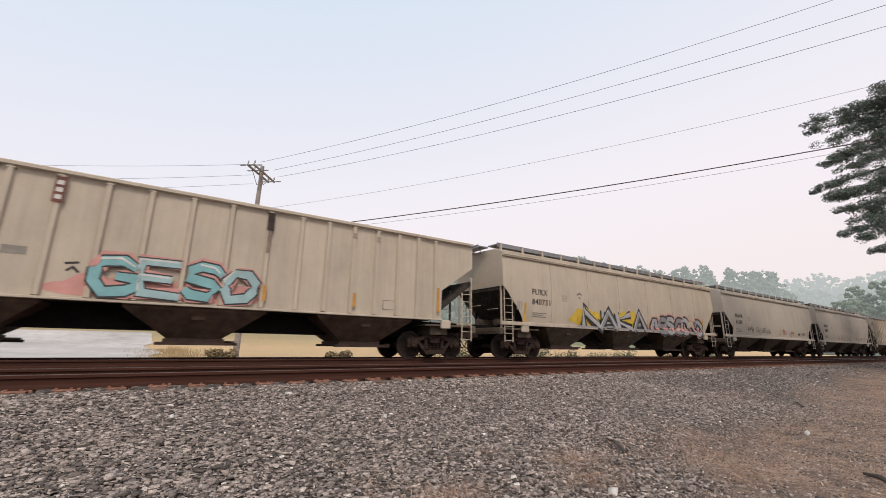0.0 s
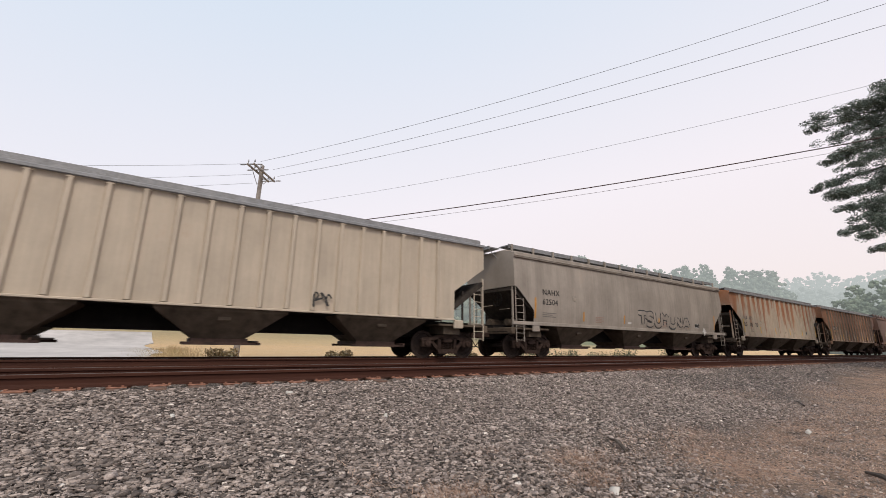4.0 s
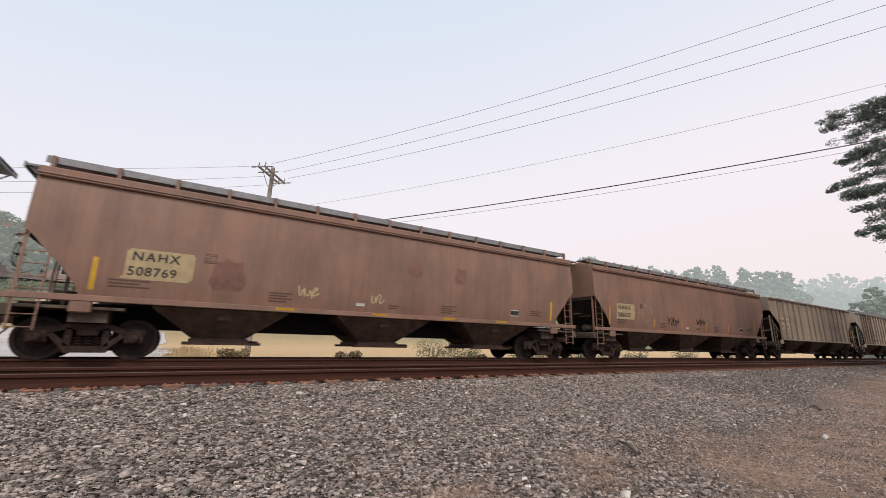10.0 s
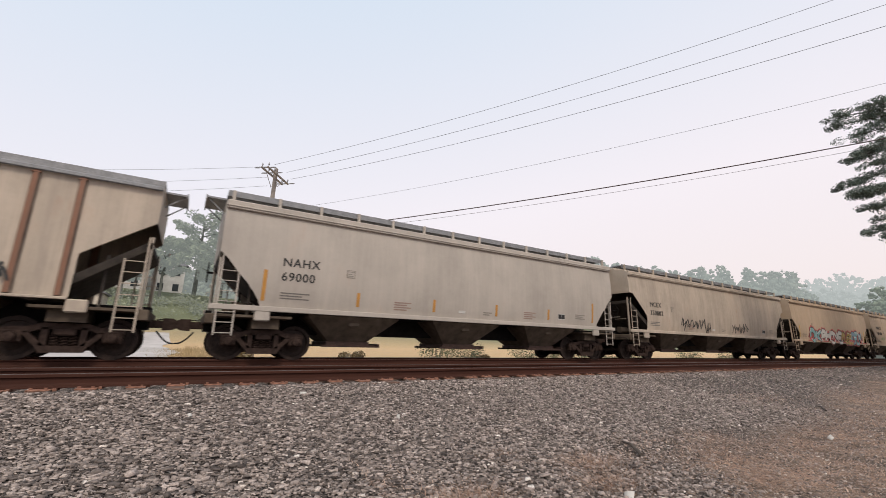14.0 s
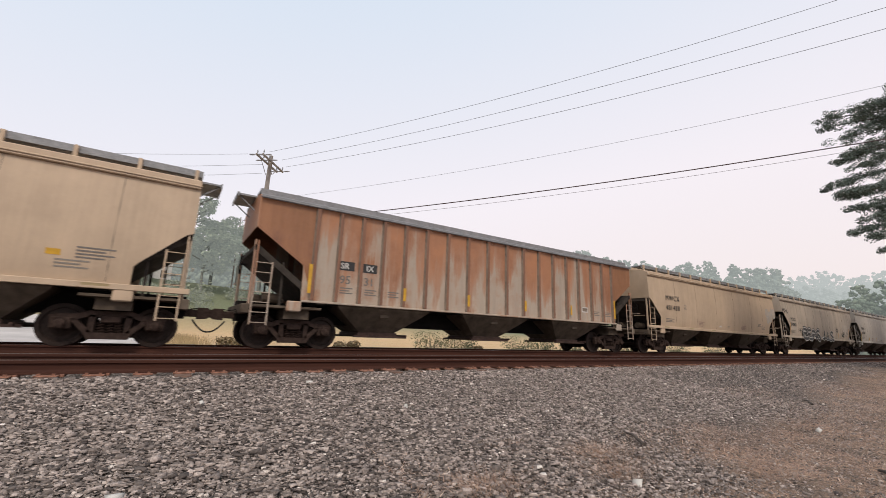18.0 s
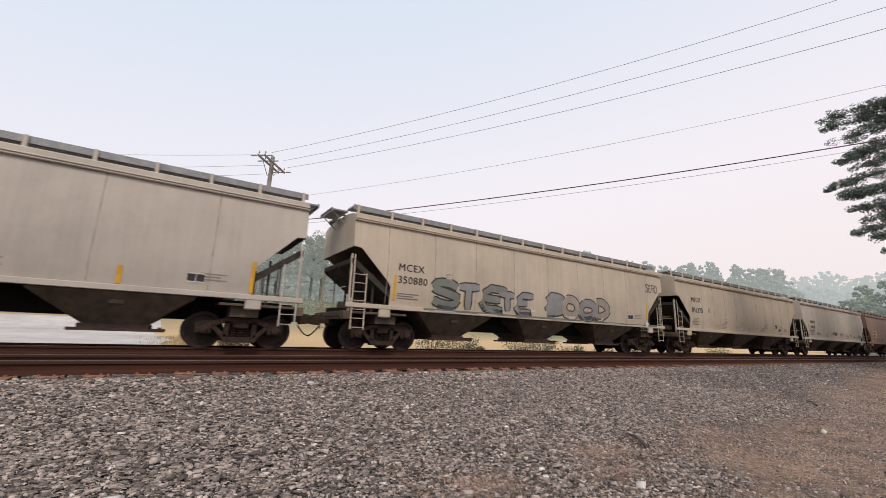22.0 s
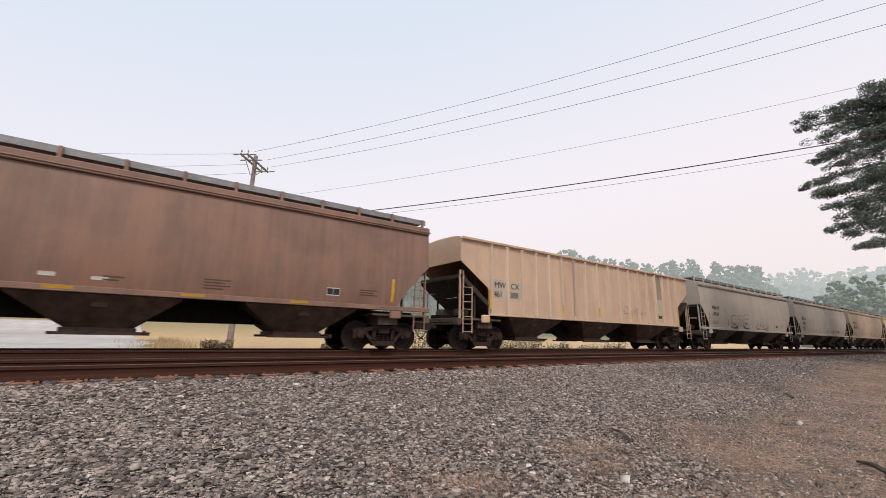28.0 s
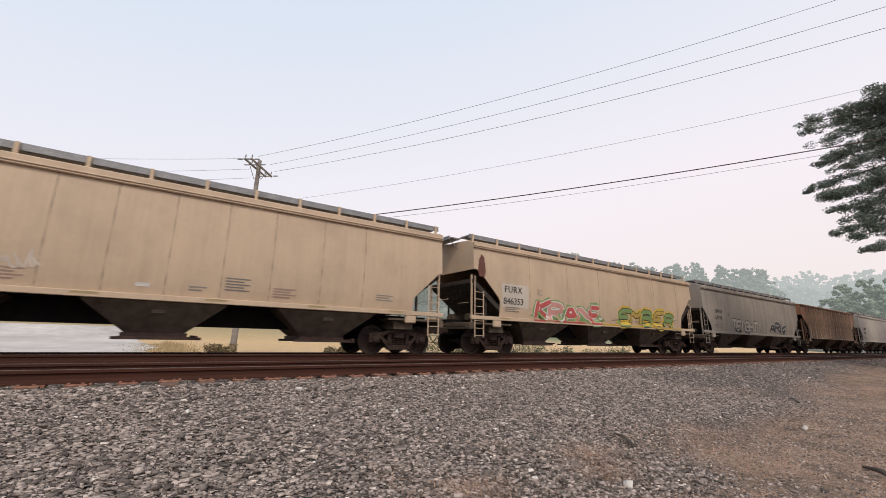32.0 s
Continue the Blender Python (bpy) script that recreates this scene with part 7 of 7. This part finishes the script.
def skyline_woods(name, table, d0, w, mat, leaf, seed, label, deep=0.35):
    """Tree crowns, row before row, up to a skyline given as (bearing in degrees, rise per metre), each of many leafy clumps."""
    r = np.random.default_rng(seed)
    az, top = [t[0] for t in table], [t[1] for t in table]
    cs, rs = [], []
    for row in range(4):
        d = d0 * (1 - 0.035 * row)
        step = math.degrees(w * 0.42 / d)
        for a in np.arange(az[0], az[-1], step):
            a = a + r.normal(0, step * 0.25)
            dd = d * r.uniform(0.985, 1.015)
            x, y = dd * math.sin(radians(a)), dd * math.cos(radians(a))
            high = np.interp(a, az, top) * dd
            z1 = 0.5 - 0.05 * w + high * (1 - 0.13 * row) - (r.uniform(0, 0.12) * w if row else 0)
            half, tall = w * r.uniform(0.5, 0.75), max(high * deep, w * 1.2)
            for j in range(48):
                b, q = r.uniform(0, 6.28), r.uniform(0, 1) ** 0.8
                s = half * math.sqrt(max(0.0, 1 - q * q)) * r.uniform(0.3, 1.0)
                cs.append((x + s * math.cos(b), y + s * math.sin(b), z1 - tall + (tall - 0.05 * w) * q))
                rs.append(w * r.uniform(0.06, 0.125))
            for j in range(9):
                # the dense heart of the crown
                b, q = r.uniform(0, 6.28), r.uniform(0.0, 0.8)
                s = half * 0.7 * math.sqrt(max(0.0, 1 - q * q)) * r.uniform(0.0, 1.0)
                cs.append((x + s * math.cos(b), y + s * math.sin(b), z1 - tall + (tall - 0.2 * w) * q))
                rs.append(w * r.uniform(0.2, 0.3))
    cs, rs = np.array(cs), np.array(rs)
    k = len(cs)
    v = ICO_V[None] * (1 + r.normal(0, 0.2, (k, len(ICO_V), 1)))
    v = v * (0.8 * rs)[:, None, None] + cs[:, None, :]
    f = ICO_F[None] + len(ICO_V) * np.arange(k)[:, None, None]
    ob = new(name, quick_mesh(name, v.reshape(-1, 3), f.reshape(-1, 3), mat))
    tagged(ob, label, "woods", kind="stuff")
    rim = new(name + "_leaves", leaf_cloud(name + "_leaves", cs, rs * 1.22, 10, leaf * 0.9, mat, seed + 1, flat=0.9))
    tagged(rim, "outer leaves of " + label, "leaves", kind="stuff")


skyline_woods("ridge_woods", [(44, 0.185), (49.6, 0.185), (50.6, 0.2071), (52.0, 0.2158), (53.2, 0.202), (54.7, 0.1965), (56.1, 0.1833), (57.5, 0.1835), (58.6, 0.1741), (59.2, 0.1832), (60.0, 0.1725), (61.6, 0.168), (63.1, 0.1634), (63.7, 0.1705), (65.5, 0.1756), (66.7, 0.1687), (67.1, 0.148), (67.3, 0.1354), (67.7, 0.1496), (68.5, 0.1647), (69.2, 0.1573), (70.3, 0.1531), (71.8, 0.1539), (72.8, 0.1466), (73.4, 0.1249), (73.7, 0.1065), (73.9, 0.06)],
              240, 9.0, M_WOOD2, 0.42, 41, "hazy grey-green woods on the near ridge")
# slope leaves take about a third of the painted haze glow
M_WOOD6 = leaf_mat("haze_glow_slope_leaves", (0.08, 0.11, 0.08), (0.13, 0.17, 0.12), (0.20, 0.24, 0.16), 0.34)
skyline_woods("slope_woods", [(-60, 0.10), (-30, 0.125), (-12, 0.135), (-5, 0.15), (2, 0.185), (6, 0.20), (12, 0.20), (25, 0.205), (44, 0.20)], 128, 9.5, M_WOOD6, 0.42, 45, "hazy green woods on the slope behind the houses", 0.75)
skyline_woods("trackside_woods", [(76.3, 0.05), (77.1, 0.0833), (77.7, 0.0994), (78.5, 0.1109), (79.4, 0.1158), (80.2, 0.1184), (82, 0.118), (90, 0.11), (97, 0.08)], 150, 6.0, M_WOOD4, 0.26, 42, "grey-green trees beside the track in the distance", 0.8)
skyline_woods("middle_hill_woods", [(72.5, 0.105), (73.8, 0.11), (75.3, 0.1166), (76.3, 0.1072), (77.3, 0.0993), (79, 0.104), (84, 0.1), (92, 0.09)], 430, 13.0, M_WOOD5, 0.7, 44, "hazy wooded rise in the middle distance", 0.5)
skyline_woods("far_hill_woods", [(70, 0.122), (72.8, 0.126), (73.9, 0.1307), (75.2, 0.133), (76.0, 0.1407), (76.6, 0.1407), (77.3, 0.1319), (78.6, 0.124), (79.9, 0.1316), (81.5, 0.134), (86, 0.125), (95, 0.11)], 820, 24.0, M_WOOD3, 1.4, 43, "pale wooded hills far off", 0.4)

# ---- litter, straw and stones on the near verge ----
r = np.random.default_rng(31)
k = 130000
u = r.uniform(0, 1, k) ** 1.4
lx, ly = 1.5 + u * 26, r.uniform(-2.5, 5.4, k)
patchy = np.sin(lx * 1.3 + 0.8 * np.sin(ly * 2.1)) + np.sin(ly * 1.9 + lx * 0.4) + 0.9 * np.clip(2.6 + 0.145 * lx - ly, -4, 1.6) + 0.4
ok = r.uniform(-0.6, 2.6, k) < 1.6 * patchy - 0.8
lx, ly = lx[ok], ly[ok]
k = len(lx)
a, ln = r.uniform(0, 6.28, k), r.gamma(3.0, 0.0058, k) + 0.008
lz = ground_z(lx, ly) + 0.014 + r.uniform(0, 0.02, k)
c, s = np.cos(a) * ln, np.sin(a) * ln
lv = np.stack([np.stack([lx - c + s * 0.10, ly - s - c * 0.10, lz - 0.006], 1), np.stack([lx - c - s * 0.10, ly - s + c * 0.10, lz - 0.006], 1), np.stack([lx + c, ly + s, lz + r.uniform(0, 0.03, k)], 1)], 1).reshape(-1, 3)
litter = new("straw_litter", quick_mesh("straw_litter", lv, np.arange(3 * k).reshape(-1, 3), M_STRAW))
tagged(litter, "dry grass straw scattered over dirt and gravel", "straw", kind="stuff")


def tuft(x, y, w, n, hgt, seed):
    r = np.random.default_rng(seed)
    z = float(ground_z(x, y))
    bx, by = r.normal(0, w * 0.35, n), r.normal(0, w * 0.25, n)
    hx, hy, hz = bx * 1.5 + r.normal(0, w * 0.3, n), by * 1.5 + r.normal(0, w * 0.3, n), np.abs(r.normal(hgt * 0.6, hgt * 0.3, n))
    v = np.stack([np.stack([bx - 0.002, by, 0 * bx - 0.02], 1), np.stack([bx + 0.002, by, 0 * bx - 0.02], 1), np.stack([hx, hy, hz], 1)], 1).reshape(-1, 3)
    o = new("dry_grass_tuft", quick_mesh("dry_grass_tuft", v, np.arange(3 * n).reshape(-1, 3), M_STRAW))
    o.location = (x, y, z)
    tagged(o, "withered reddish-brown grass tuft in the gravel", "grass", "dry grass tufts")


for i, (x, y, w, n, h) in enumerate(((2.15, 3.25, 0.32, 420, 0.16), (3.75, 3.35, 0.38, 480, 0.18), (3.45, 2.95, 0.3, 420, 0.16), (5.6, 3.2, 0.4, 300, 0.09), (7.4, 3.0, 0.5, 420, 0.10), (9.2, 3.4, 0.6, 420, 0.10),
                                     (11.5, 2.4, 0.7, 460, 0.11), (6.6, 2.0, 0.5, 360, 0.09), (14.5, 3.0, 0.8, 420, 0.12), (4.9, 2.4, 0.35, 260, 0.10), (8.4, 1.8, 0.6, 360, 0.09), (18, 2.2, 0.9, 460, 0.13), (6.3, 3.7, 0.6, 700, 0.09), (5.2, 2.6, 0.55, 700, 0.09), (8.6, 3.3, 0.7, 800, 0.09), (12.5, 3.2, 1.0, 900, 0.11), (17, 3.7, 1.3, 1000, 0.12), (23, 4.2, 1.8, 1200, 0.14), (3.0, 4.0, 0.3, 200, 0.08), (4.7, 4.3, 0.35, 200, 0.07))):
    tuft(x, y, w * 1.3, n * 2, h * 0.6, 60 + i)


def pebble(x, y, s, label, mat):
    z = float(ground_z(x, y))
    o = new("stone", stones("stone", np.array([0.0]), np.array([0.0]), np.array([0.0]), np.array([s]), mat, int(x * 100) % 91 + 1, 0.7))
    o.location = (x, y, z + 0.03)
    tagged(o, label, "stone", "pale stones")


for x, y, s in ((1.72, 7.17, 0.06), (3.34, 2.69, 0.085), (-0.4, 4.0, 0.07), (8.3, 2.8, 0.07), (2.6, 5.6, 0.06), (0.2, 6.4, 0.05)):
    pebble(x, y, s, "chalk-white stone lying on the ballast", M_WHITE)


def stick(x0, y0, x1, y1, r0, label):
    z0, z1 = float(ground_z(x0, y0)) + 0.035, float(ground_z(x1, y1)) + 0.03
    g = Geo().tube([(x0, y0, z0), ((x0 + x1) / 2 + 0.03, (y0 + y1) / 2 + 0.02, (z0 + z1) / 2 + 0.03), (x1, y1, z1)], [r0, r0 * 0.85, r0 * 0.5], 7)
    lone("stick", g, M_BARK, label, "stick")


stick(4.45, 3.3, 4.75, 3.75, 0.02, "dark dry stick lying on the gravel")
stick(6.0, 1.45, 6.4, 1.8, 0.03, "dark broken branch lying on the dirt")
stick(11.0, 3.6, 11.6, 3.9, 0.02, "thin dark twig lying on the gravel")


# ---- what moves ----
def motions():
    # every wheelset turns once in 2.87 m; those that lie alike on their truck share one path
    shared = {}
    step = math.degrees(SPEED / FPS / WHEEL_R)
    for ob in WHEELSETS:
        k = round(ob.location.x, 3)
        if k not in shared:
            x, z = ob.location.x, ob.location.z
            walk(ob, [(i / FPS, pose(x, 0, z, 0, -((i * step) % 360), 0)) for i in range(0, 32 * FPS + 1)])
            shared[k] = ob.animation_data
        else:
            ob.rotation_mode = "QUATERNION"
            ob.animation_data_create()
            ob.animation_data.action = shared[k].action
            ob.animation_data.action_slot = shared[k].action_slot
    for car, start in TRAIN:
        walk(car, [(t, pose(start - SPEED * t, TRAIN_MID, 0)) for t in (0, 16, 32)])


motions()
